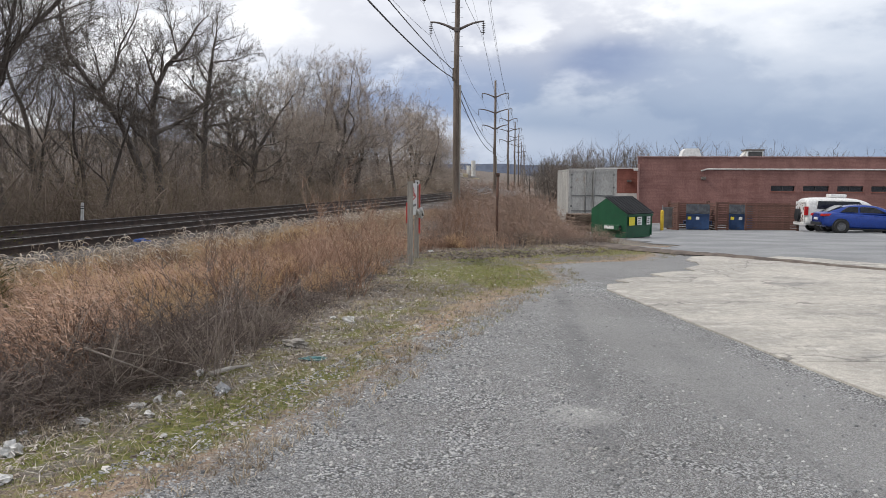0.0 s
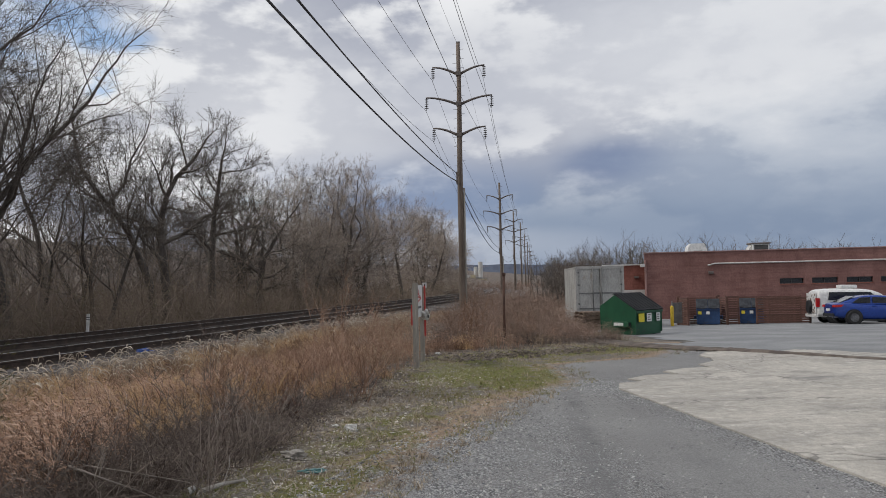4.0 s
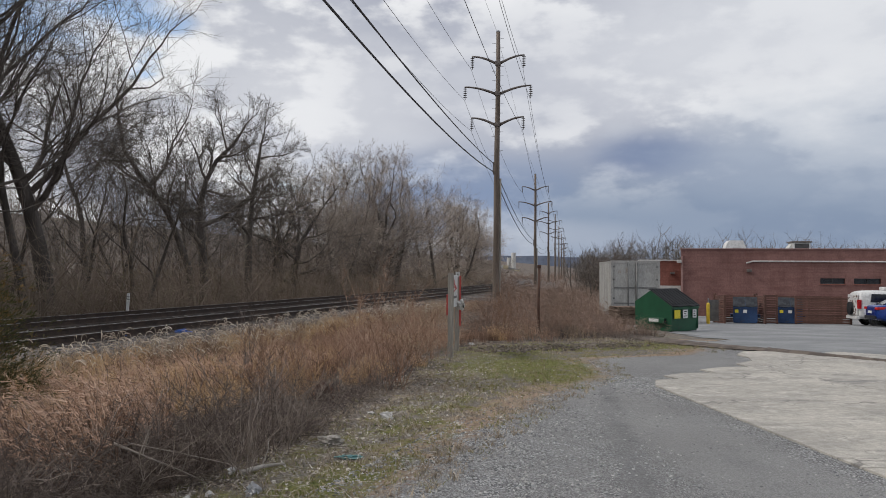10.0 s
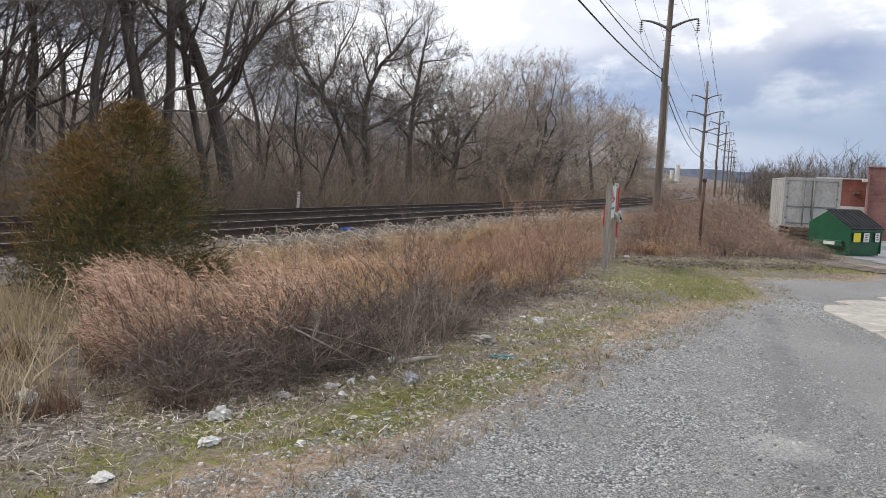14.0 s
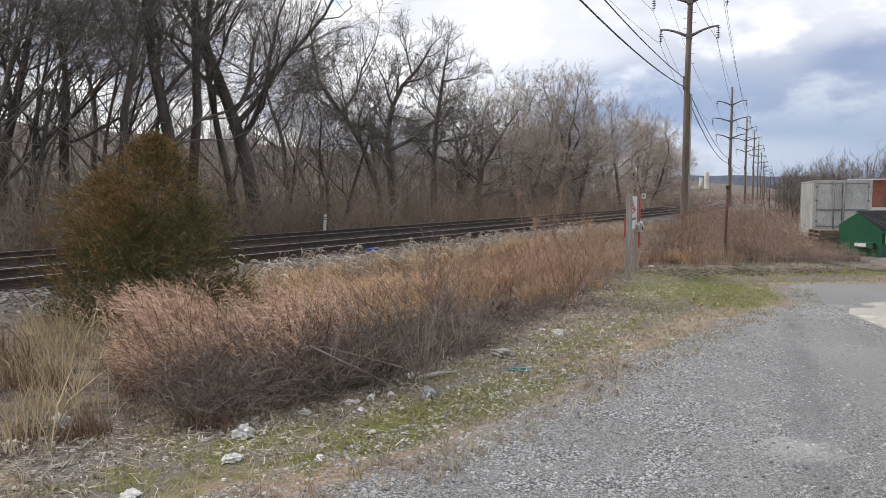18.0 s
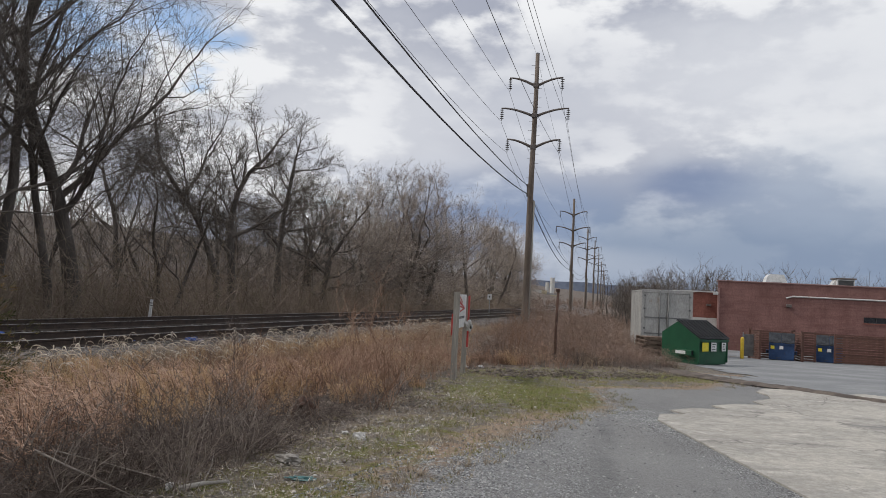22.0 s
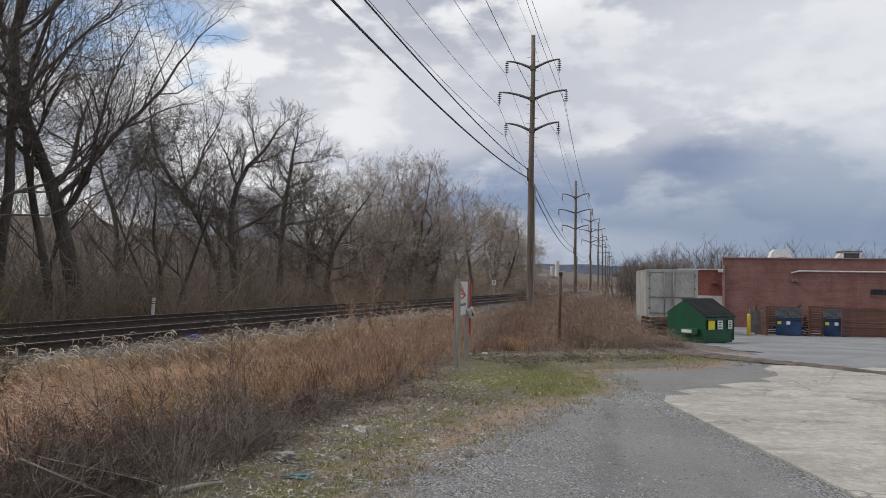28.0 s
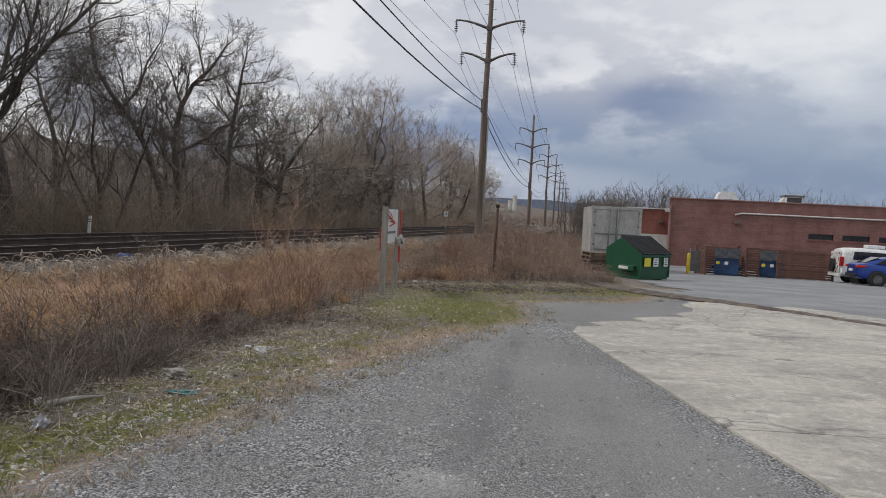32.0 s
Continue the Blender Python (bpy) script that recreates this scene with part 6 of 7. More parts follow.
def sedge():
    """Broom sedge, straw and weeds in tussocks between the verge and the ballast."""
    rng = random.Random(31)
    wind = (-0.8, -0.35)
    rust = [sedge_clump(40 + k, 0.66 + 0.07 * k, 170, 0.36, SEDGE_STEM, PLUME, wind, 0.85, 0.30, 0.6, 0.52) for k in range(4)]
    gold = [sedge_clump(50 + k, 0.52 + 0.06 * k, 170, 0.42, GOLD, GOLD, wind, 0.35, 0.35, 0.9, 0.9) for k in range(3)]
    pale = [sedge_clump(60 + k, 0.50 + 0.1 * k, 90, 0.36, STRAW, None, (0.2, 0), 0, 0.25, 1.6, 0.9) for k in range(3)]
    red = [sedge_clump(70 + k, 0.6 + 0.1 * k, 90, 0.40, SEDGE_STEM, REDWEED, (0.1, 0), 0.6, 0.35, 1.2, 0.5) for k in range(2)]
    dark = [sedge_clump(80 + k, 0.55 + 0.1 * k, 150, 0.34, SEDGE_STEM, None, wind, 0, 0.3, 1.0, 0.8) for k in range(2)]

    def put(kind, x, y, sc):
        meshes, name, label = {"rust": (rng.choice(rust), "sedge_tussock", "rusty broom sedge tussock with pale plumes bent by the wind"),
                               "gold": (rng.choice(gold), "golden_tussock", "golden dry grass tussock bent by the wind"),
                               "pale": (rng.choice(pale), "straw_tussock", "tussock of pale dry straw"),
                               "dark": ((rng.choice(dark)), "weed_clump", "dark brown tangled weed clump without plumes"),
                               "red": (rng.choice(red), "weed_clump", "clump of red-brown dead weeds")}[kind]
        o = thing(name, pose(x, y, ground_z(x, y), 0, 0, rng.uniform(-45, 40)) @ Matrix.Diagonal((sc, sc, sc * rng.uniform(0.9, 1.12), 1)), label, "grass", "tussocks by the tracks")
        tagged(part("tuft", meshes[0], None, o), kind="stuff")
        if meshes[1]:
            tagged(part("seed_head", meshes[1], None, o), kind="stuff")
        SWAYING.append((o, rng.uniform(0, 6.28)))

    made = 0
    while made < 300:
        y = 5.0 + 15 * rng.random() ** 1.15
        x = edge_brush(y) - rng.random() ** 0.8 * 7.5
        n, depth = off_track(x, y), edge_brush(y) - x
        if n < -8.3 or x < -3.75 - (y - 6.2) * 0.80 or (x + 5.8) ** 2 + (y - 9.0) ** 2 < 1.1:
            continue
        if depth < 0.30 + 0.75 * smooth(6.2, 7.2, y) * (1 - smooth(10.0, 13, y)) + 0.35 * noise.noise(Vector((y * 1.3, 2.2, 0.0))):
            continue
        lump_ = noise.noise(Vector((x * 0.9, y * 0.9, 5.0)))
        size = rng.uniform(0.62, 1.12) * (0.86 + 0.5 * lump_) * (0.60 + 0.52 * smooth(-7.8, -4.6, n))
        if y > 8.3:
            size *= 0.55 + 0.45 * smooth(0.2, 2.0, depth + 0.8 * noise.noise(Vector((x * 0.8, y * 0.8, 3.3))))
        u = rng.random() + 0.45 * noise.noise(Vector((x * 0.7, y * 0.5, 9.1)))
        if y > 12.8:
            kind = "red" if u < 0.55 else "gold" if u < 0.88 else "dark"
        elif y < 8.3 and x > -5.2 - (y - 7) * 0.5:
            kind = "rust" if u < 0.88 else "dark"
        else:
            kind = "dark" if u < 0.04 else "rust" if u < 0.20 else "gold" if u < 1.0 else "red"
        put(kind, x, y, max(0.35, size * (1.05 if y < 7.8 else 0.92 if y < 10.5 else 0.80 if y < 12.8 else 0.60)))
        made += 1
    for _ in range(110):
        s = rng.uniform(9, 25)
        x, y = track_xy(rng.uniform(-8.9, -7.3), s)
        if (x + 5.85) ** 2 + (y - 9.0) ** 2 > 1.6:
            put(rng.choice(("gold", "pale", "gold", "dark")), x, y, rng.uniform(0.45, 0.75))
    for _ in range(9):
        u = 0.45 + 0.55 * rng.random()
        put("rust", -2.75 - 1.2 * u + rng.gauss(0, 0.15), 5.75 + 0.8 * u + rng.gauss(0, 0.2), rng.uniform(0.40, 0.75))
    made = 0
    while made < 52:
        x, y = rng.uniform(-7.8, -3.0), rng.uniform(3.6, 9.0)
        if x > -3.7 - (y - 6.2) * 0.76 or x > edge_brush(y) - 0.1 or off_track(x, y) < -8.6:
            continue
        put("pale" if rng.random() < 0.9 else "dark", x, y, rng.uniform(0.45, 0.95))
        made += 1

    for _ in range(34):
        y = rng.uniform(4.3, 6.2)
        put(rng.choice(("pale", "pale", "dark")), edge_brush(y) + rng.uniform(-0.7, 0.25), y, rng.uniform(0.2, 0.42))


sedge()


def foxtails():
    """Nodding seed heads on thin stalks along the ballast's foot."""
    rng = random.Random(36)
    V, F = [], []
    for _ in range(720):
        s, n = rng.uniform(9, 31), rng.uniform(-9.9, -7.4)
        x, y = track_xy(n, s)
        h = rng.uniform(0.18, 0.48)
        a = rng.gauss(0.2, 1.0)
        pts = [(x, y, ground_z(x, y)), (x + 0.03 * math.cos(a), y + 0.03 * math.sin(a), h * 0.7), (x + 0.08 * math.cos(a), y + 0.08 * math.sin(a), h),
               (x + 0.17 * math.cos(a), y + 0.17 * math.sin(a), h + 0.02), (x + 0.25 * math.cos(a), y + 0.25 * math.sin(a), h - 0.05)]
        pts = [pts[0], pts[1], *[tuple(np.array(pts[2]) * (1 - u) ** 2 + 2 * u * (1 - u) * (np.array(pts[3]) + (0, 0, 0.03)) + np.array(pts[4]) * u * u) for u in (0, 0.25, 0.5, 0.75, 1)]]
        tube_data(pts, [0.002, 0.002, 0.005, 0.009, 0.010, 0.007, 0.002], 4, V, F)
    tagged(new("foxtail_grass", mesh_of("foxtail_grass", V, F, FOXTAIL)), "pale nodding foxtail grass along the ballast", "grass", kind="stuff")


foxtails()


def joined(name, label, count, seed, place, mat, hmin, hmax, lean=(0, 0), twigs=2, r=0.006):
    rng = random.Random(seed)
    V, F = [], []
    for _ in range(count):
        x, y = place(rng)
        if noise.noise(Vector((x * 0.9, y * 0.7, 8.3))) < rng.uniform(-0.25, 0.2):
            continue
        h = rng.uniform(hmin, hmax) * (0.62 + 0.9 * max(0.0, 0.5 + noise.noise(Vector((x * 0.8, y * 0.5, 3.3))))) * (0.45 + 0.55 * smooth(0.0, 1.3, edge_brush(y) - x)) * (0.40 + 0.60 * smooth(-8.4, -4.5, off_track(x, y)))
        p = stems(rng, V, F, x, y, ground_z(x, y) - 0.05, h, r * rng.uniform(0.7, 1.5), lean, 3, 3, 0.16)
        for _ in range(twigs):
            q = p[rng.randint(1, 3)]
            stems(rng, V, F, q[0], q[1], q[2], h * rng.uniform(0.2, 0.5), r * 0.6, (rng.uniform(-1, 1), rng.uniform(-1, 1)), 2, 3, 0.25)
    return tagged(new(name, mesh_of(name, V, F, mat)), label, "undergrowth", kind="stuff")


def bramble():
    """Arching canes and bare twigs that cross one another in front of the sedge."""
    rng = random.Random(81)
    for k, (y0, y1, cnt) in enumerate(((5.35, 6.4, 1700), (6.4, 7.4, 900), (7.4, 9.5, 1200), (9.5, 13.5, 650))):
        V, F = [], []
        for _ in range(cnt):
            y = rng.uniform(y0, y1)
            x = edge_brush(y) - 0.02 - 1.25 * rng.random() ** 1.3 * (1 - 0.45 * smooth(9, 12, y))
            if x < -3.5 - (y - 6.2) * 0.8 or noise.noise(Vector((x * 1.1, y * 0.9, 4.4))) < -0.32:
                continue
            a = rng.uniform(0, 6.28)
            p = np.array((x, y, ground_z(x, y) - 0.02))
            d = np.array((math.cos(a) * 0.7, math.sin(a) * 0.7, rng.uniform(0.35, 1.3)))
            ln, nseg = rng.uniform(0.25, 0.75) * (1 - 0.28 * smooth(7.2, 9.0, y)) * (0.75 + 0.9 * smooth(0.0, 1.0, edge_brush(y) - x)), 5
            pts = [p]
            for i in range(nseg):
                d = d + np.array((rng.gauss(0, 0.22), rng.gauss(0, 0.22), rng.gauss(-0.16, 0.15)))
                d /= np.linalg.norm(d)
                p = p + d * ln / nseg
                if p[2] < 0.02:
                    p[2] = 0.02
                pts.append(p)
            r = rng.uniform(0.0014, 0.0045)
            tube_data(pts, [r * (1 - 0.13 * i) for i in range(nseg + 1)], 3, V, F)
            for _ in range(4):
                q = pts[rng.randint(1, nseg)]
                e = np.array((rng.gauss(0, 1), rng.gauss(0, 1), rng.gauss(0.3, 0.7)))
                e *= rng.uniform(0.06, 0.28) / np.linalg.norm(e)
                tube_data([q, q + e * 0.5 + 0.01, q + e], [r * 0.6, r * 0.5, r * 0.25], 3, V, F)
        tagged(new("bramble", mesh_of("bramble", V, F, GREYTWIG)), "tangle of dead grey bramble and bare twigs", "undergrowth", kind="stuff")


bramble()


def far_weeds(rng):
    y = rng.uniform(14.5, 42)
    left = (-8.4 - y * TNRM.y) / TNRM.x
    x = rng.uniform(max(left, -8), edge_brush(y) - 0.1)
    return x, y


def mid_weeds(rng):
    y = rng.uniform(10, 17)
    left = (-8.4 - y * TNRM.y) / TNRM.x
    return rng.uniform(left, edge_brush(y) - 0.3), y


def weed_bushes(name, label, seed, count, per, place, mat, hmin, hmax, r=0.0055):
    """Mounds of stalks that fan out from a crown."""
    rng = random.Random(seed)
    V, F = [], []
    for _ in range(count):
        cx, cy = place(rng)
        hb = rng.uniform(hmin, hmax) * (0.62 + 0.9 * max(0.0, 0.5 + noise.noise(Vector((cx * 0.45, cy * 0.3, 6.1))))) * (0.35 + 0.65 * smooth(-8.4, -4.0, off_track(cx, cy)) if cy < 46 else 1.0) * (0.5 + 0.5 * smooth(0.0, 1.2, edge_brush(cy) - cx) if cy < 33 else 1.0)
        rb = rng.uniform(0.25, 0.55)
        for _ in range(per):
            a, q = rng.uniform(0, 6.28), rng.random()
            x, y = cx + math.cos(a) * q * rb, cy + math.sin(a) * q * rb
            h = hb * (1.05 - 0.5 * q) * rng.uniform(0.7, 1.1)
            bend = q * 0.7 + rng.uniform(0, 0.25)
            a2 = a + rng.gauss(0, 0.6)
            blade(V, F, x, y, ground_z(x, y) - 0.05, h, r * rng.uniform(0.45, 0.9), math.cos(a2), math.sin(a2), bend, rng.uniform(0, 3.14))
            for _ in range(6):
                u = rng.uniform(0.25, 1.0)
                k = np.array((x + math.cos(a2) * bend * u * u * h, y + math.sin(a2) * bend * u * u * h, ground_z(x, y) + h * u * (1 - 0.18 * bend * u)))
                e = k + np.array((rng.gauss(0, 0.5), rng.gauss(0, 0.5), rng.uniform(-0.1, 0.5))) * h * 0.38
                b = len(V)
                V += [tuple(k), (k[0] + r * 0.7, k[1], k[2] + r * 0.7), tuple(e)]
                F.append((b, b + 1, b + 2))
    return tagged(new(name, mesh_of(name, V, F, mat)), label, "undergrowth", kind="stuff")


def lot_scrub(rng):
    y = rng.uniform(26, 52) if rng.random() < 0.6 else rng.uniform(50, 110)
    return y * rng.uniform(0.045, 0.155) + rng.gauss(0, 0.4), y


def far_scrub(rng):
    y = rng.uniform(100, 300)
    return y * rng.uniform(0.01, 0.20), y


def far_bank(rng):
    s = rng.uniform(44, 120)
    x, y = track_xy(rng.uniform(-9.0, -1.0), s)
    return x, y


weed_bushes("weeds", "dense red-brown dead weeds along the line", 82, 280, 34, far_weeds, REDWEED, 0.34, 0.86)
weed_bushes("weeds", "tan dead weeds mixed along the line", 84, 110, 26, far_weeds, STRAWWEED, 0.36, 0.8)
weed_bushes("weeds", "brown scrub between the tracks and the poles", 85, 240, 22, far_bank, SCRUB, 0.5, 1.0, 0.012)
weed_bushes("scrub", "mauve-brown leafless scrub round the foot of the poles", 86, 360, 34, lot_scrub, SCRUB, 0.7, 1.3, 0.008)
weed_bushes("scrub", "brown scrub on the open ground far off", 87, 240, 14, far_scrub, SCRUB, 1.2, 2.2, 0.03)
def near_scrub(rng):
    u = rng.random()
    return 0.3 + 4.4 * u + rng.gauss(0, 0.25), 19.9 + 1.2 * u + rng.uniform(0.0, 4.5)


def scrub_foot(rng):
    u = rng.random()
    return 0.0 + 4.6 * u + rng.gauss(0, 0.2), 19.2 + 1.6 * u + rng.uniform(0.0, 1.4)


weed_bushes("scrub", "rounded mauve-brown leafless bushes round the pipe post", 88, 60, 44, near_scrub, SCRUB, 0.75, 1.2, 0.006)
weed_bushes("scrub", "low grey twigs along the foot of the bushes", 89, 70, 26, scrub_foot, GREYTWIG, 0.3, 0.6, 0.005)
def shoulder_weeds(rng):
    return track_xy(rng.uniform(-9.5, -7.3), rng.uniform(8, 36))


weed_bushes("weeds", "straw-coloured low weeds along the ballast's foot", 90, 230, 26, shoulder_weeds, STRAWWEED, 0.85, 1.2, 0.0045)
joined("weeds", "rusty dead weed stalks behind the verge", 1700, 83, mid_weeds, REDWEED, 0.22, 0.55, (0, 0), 3, 0.006)


def verge_grass():
    rng = random.Random(91)

    def mossy(x, y):
        return max(0.32 - abs((x - edge_lane(y)) + 1.0) * 0.6, 0.78 * dip(x, y, 0.8, 14.2, 1.6, 2.0), dip(x, y, 2.9, 18.2, 2.8, 0.8, radians(18)), 1.1 * dip(x, y, -1.25, 6.4, 0.42, 1.6, radians(-25)), 0.5 * dip(x, y, -0.5, 9.6, 0.4, 1.2))
    V, F, V2, F2 = [], [], [], []
    for _ in range(5600):
        y = 3.2 + 17.3 * rng.random() ** 1.25
        e, b = edge_lane(y), edge_brush(y)
        x = rng.uniform(b - 0.3, e + 0.45)
        green = mossy(x, y) + 0.9 * noise.noise(Vector((x * 1.9, y * 1.9, 7.7))) > rng.uniform(-0.12, 0.50)
        if not green and rng.random() < 0.35:
            continue
        tall = rng.uniform(0.025, 0.07) if green else rng.uniform(0.03, 0.10)
        for _ in range(rng.randint(5, 11)):
            a, q = rng.uniform(0, 6.28), rng.gauss(0, 0.035)
            px, py = x + math.cos(a) * q, y + math.sin(a) * q
            dry = not green or rng.random() < 0.3
            blade(V2 if dry else V, F2 if dry else F, px, py, ground_z(px, py) - 0.01, tall * rng.uniform(0.5, 1.2), rng.uniform(0.0015, 0.0038), math.cos(a), math.sin(a), rng.uniform(0.3, 1.3), rng.uniform(0, 3.14))
    tagged(new("verge_grass", mesh_of("verge_grass", V, F, GREENBLADE)), "short new green grass in patches on the verge", "grass", kind="stuff")
    tagged(new("dead_grass", mesh_of("dead_grass", V2, F2, DRYBLADE)), "short dead straw-coloured grass on the verge", "grass", kind="stuff")
    V, F = [], []
    for k in range(52000):
        y = 2.4 + 14.5 * rng.random() ** 2.1
        e = edge_lane(y)
        x = e - 0.45 + (3.1 + (12.3 - y) * 0.155 - e) * rng.random() ** 1.9
        if rng.random() < max(0.75 * dip(x, y, 2.45, 7, 0.70, 10, radians(9)), 0.55 * dip(x, y, 1.18, 6.15, 0.7, 0.36, radians(-14))) or (x < e and rng.random() < 0.5 + 0.45 * smooth(8, 11, y)):
            continue
        r = 0.004 + 0.014 * rng.random() ** 2.0
        if r > 0.0145:
            stone(V, F, x, y, ground_z(x, y) - 0.001, r, rng)
        else:
            chip(V, F, x, y, ground_z(x, y) - 0.004, r, rng)
    tagged(new("gravel", mesh_of("gravel", V, F, CHIP)), "loose pale grey gravel on the lane", "gravel", kind="stuff")


verge_grass()


# ==== cedar ====
def cedar(x, y, h, w):
    c = thing("cedar_bush", pose(x, y, 0), "dense olive-brown young cedar beside the tracks", "bush")
    tube("trunk", [(0, 0, -0.1), (0.03, 0, h * 0.5), (0, 0.02, h * 0.80)], [0.05, 0.025, 0.006], 7, BARK, c)
    rng = random.Random(101)
    shells = {"foliage": ([], [], CEDAR, "dark olive scale-leaved sprays"), "bronzed_foliage": ([], [], CEDAR_TIP, "rusty winter-bronzed sprays")}
    # crowns of one bush: centre, half width, foot, top
    crowns = ((0.05, 0.0, 0.50, 0.0, 1.0), (-0.76, 0.1, 0.42, 0.0, 0.80), (0.58, -0.1, 0.34, 0.0, 0.66), (0.1, -0.5, 0.36, 0.0, 0.62), (-0.3, -0.35, 0.34, 0.0, 0.70))
    share = (0.42, 0.64, 0.77, 0.88, 1.01)
    for _ in range(18500):
        k = rng.random()
        cx, cy, half, z0, z1 = crowns[next(i for i, v in enumerate(share) if k < v)]
        u = rng.random() ** 0.95
        a = rng.uniform(0, 6.28)
        env = w * half * (0.72 + 0.28 * smooth(0.0, 0.25, u)) * max(0.0, 1 - u ** 1.9) ** 0.62
        env *= 1 + 0.45 * noise.noise(Vector((math.cos(a) * 1.6 + cx, math.sin(a) * 1.6, u * 3))) + 0.55 * noise.noise(Vector((math.cos(a) * 4, math.sin(a) * 4 + cx, u * 9)))
        deep = rng.random() ** (0.5 + 0.4 * u)
        q = env * (0.25 * (1 - u) + (0.80 + 0.2 * u) * deep) + rng.gauss(0, 0.025)
        px, py, pz = cx * w * 0.5 + math.cos(a) * q, cy * w * 0.5 + math.sin(a) * q, 0.04 + (z0 + u * (z1 - z0)) * h + rng.gauss(0, 0.02)
        l = rng.uniform(0.02, 0.065)
        d = np.array((math.cos(a) * 0.6, math.sin(a) * 0.6, rng.uniform(0.2, 1.3)))
        d /= np.linalg.norm(d)
        tan = noise.noise(Vector((px * 2.2, py * 2.2, pz * 2.0 + 3)))
        # bronze grows upwards, outwards and to -x, painting the sunlit side into the foliage
        V, F = shells["bronzed_foliage" if rng.random() < 0.10 + 0.75 * smooth(0.28, 0.95, pz / h * 0.75 + deep * 0.25 - px * 0.22 + tan * 0.5) else "foliage"][:2]
        for _ in range(4):
            b = len(V)
            e = d + np.array((rng.gauss(0, 0.6), rng.gauss(0, 0.6), rng.gauss(0, 0.5)))
            f = np.cross(e, (rng.gauss(0, 1), rng.gauss(0, 1), 0.3))
            f = f / (np.linalg.norm(f) + 1e-6) * rng.uniform(0.0022, 0.0055)
            s = np.array((px + rng.gauss(0, 0.02), py + rng.gauss(0, 0.02), pz))
            m, t = s + e * l * 0.5, s + e * l
            V += [tuple(s - f * 0.4), tuple(s + f * 0.4), tuple(m + f), tuple(t), tuple(m - f)]
            F += [(b, b + 1, b + 2, b + 4), (b + 4, b + 2, b + 3)]
    for nm, (V, F, mat, lab) in shells.items():
        part(nm, mesh_of(nm, V, F, mat), None, c, lab)
    SWAYING.append((c, 1.0))


cedar(-5.72, 9.0, 2.22, 2.1)


# ==== litter and dead wood ====
def lump(name, x, y, size, mat, label, category="litter", flat=0.5, seed=0):
    bm = bmesh.new()
    bmesh.ops.create_icosphere(bm, subdivisions=3 if size[0] > 0.1 else 2, radius=1.0)
    for v in bm.verts:
        n = 1 + 0.7 * noise.noise(v.co * 1.5 + Vector((seed * 3.7, 0, 0))) + 0.5 * noise.noise(v.co * 3.4 + Vector((0, seed * 2.1, 0)))
        v.co *= n
        v.co.x *= size[0] * 0.42
        v.co.y *= size[1] * 0.42
        v.co.z *= size[2] * 0.5
    me = bpy.data.meshes.new(name)
    bm.to_mesh(me)
    bm.free()
    me.materials.append(mat)
    o = new(name, me)
    o.matrix_basis = pose(x, y, ground_z(x, y) + size[2] * 0.3, 0, 0, seed * 37)
    return tagged(o, label, category, "litter on the verge")


for i, (x, y, sx, sz) in enumerate(((-0.88, 9.55, 0.19, 0.11), (-2.39, 5.36, 0.17, 0.11), (-2.23, 4.94, 0.17, 0.06), (-2.46, 4.33, 0.18, 0.03), (-3.70, 4.80, 0.14, 0.05), (-3.68, 5.2, 0.20, 0.13), (-2.03, 6.3, 0.20, 0.04), (-1.93, 6.45, 0.10, 0.06), (-1.86, 6.1, 0.12, 0.05), (-1.10, 9.81, 0.12, 0.04), (-0.3, 18.05, 0.16, 0.07), (0.02, 18.25, 0.20, 0.07), (-1.62, 5.68, 0.08, 0.03), (-1.82, 6.6, 0.12, 0.04), (-2.25, 5.95, 0.14, 0.05), (-2.5, 5.7, 0.10, 0.04), (-1.25, 12.2, 0.22, 0.03), (-1.85, 7.2, 0.12, 0.07))):
    lump("plastic_scrap", x, y, (sx * 0.8, sx * 0.6, sz * 0.8), LITTER, "crumpled dirty white plastic scrap on the verge", seed=i)
lump("rock", -1.53, 6.66, (0.14, 0.11, 0.09), STEEL, "pale grey-green rounded rock at the verge", "rock", seed=3)
lump("mat", -1.26, 8.28, (0.30, 0.16, 0.09), GREYWOOD, "lumpy grey mat of dead matter on the verge", "litter", seed=9)
lump("teal_net", -1.02, 7.75, (0.26, 0.12, 0.03), TEAL, "flattened teal plastic sheet in the grass", seed=5)
lump("stump", -1.80, 10.65, (0.36, 0.24, 0.26), RUSTY, "dark rotten stump in the weeds", "stump", seed=2)
for x, y in ((-7.75, 18.3), (-6.95, 19.6), (-10.6, 17.75)):
    lump("blue_plastic", x, y, (0.52, 0.18, 0.19), BLUETARP, "faded blue plastic lying by the rail", seed=int(-x))


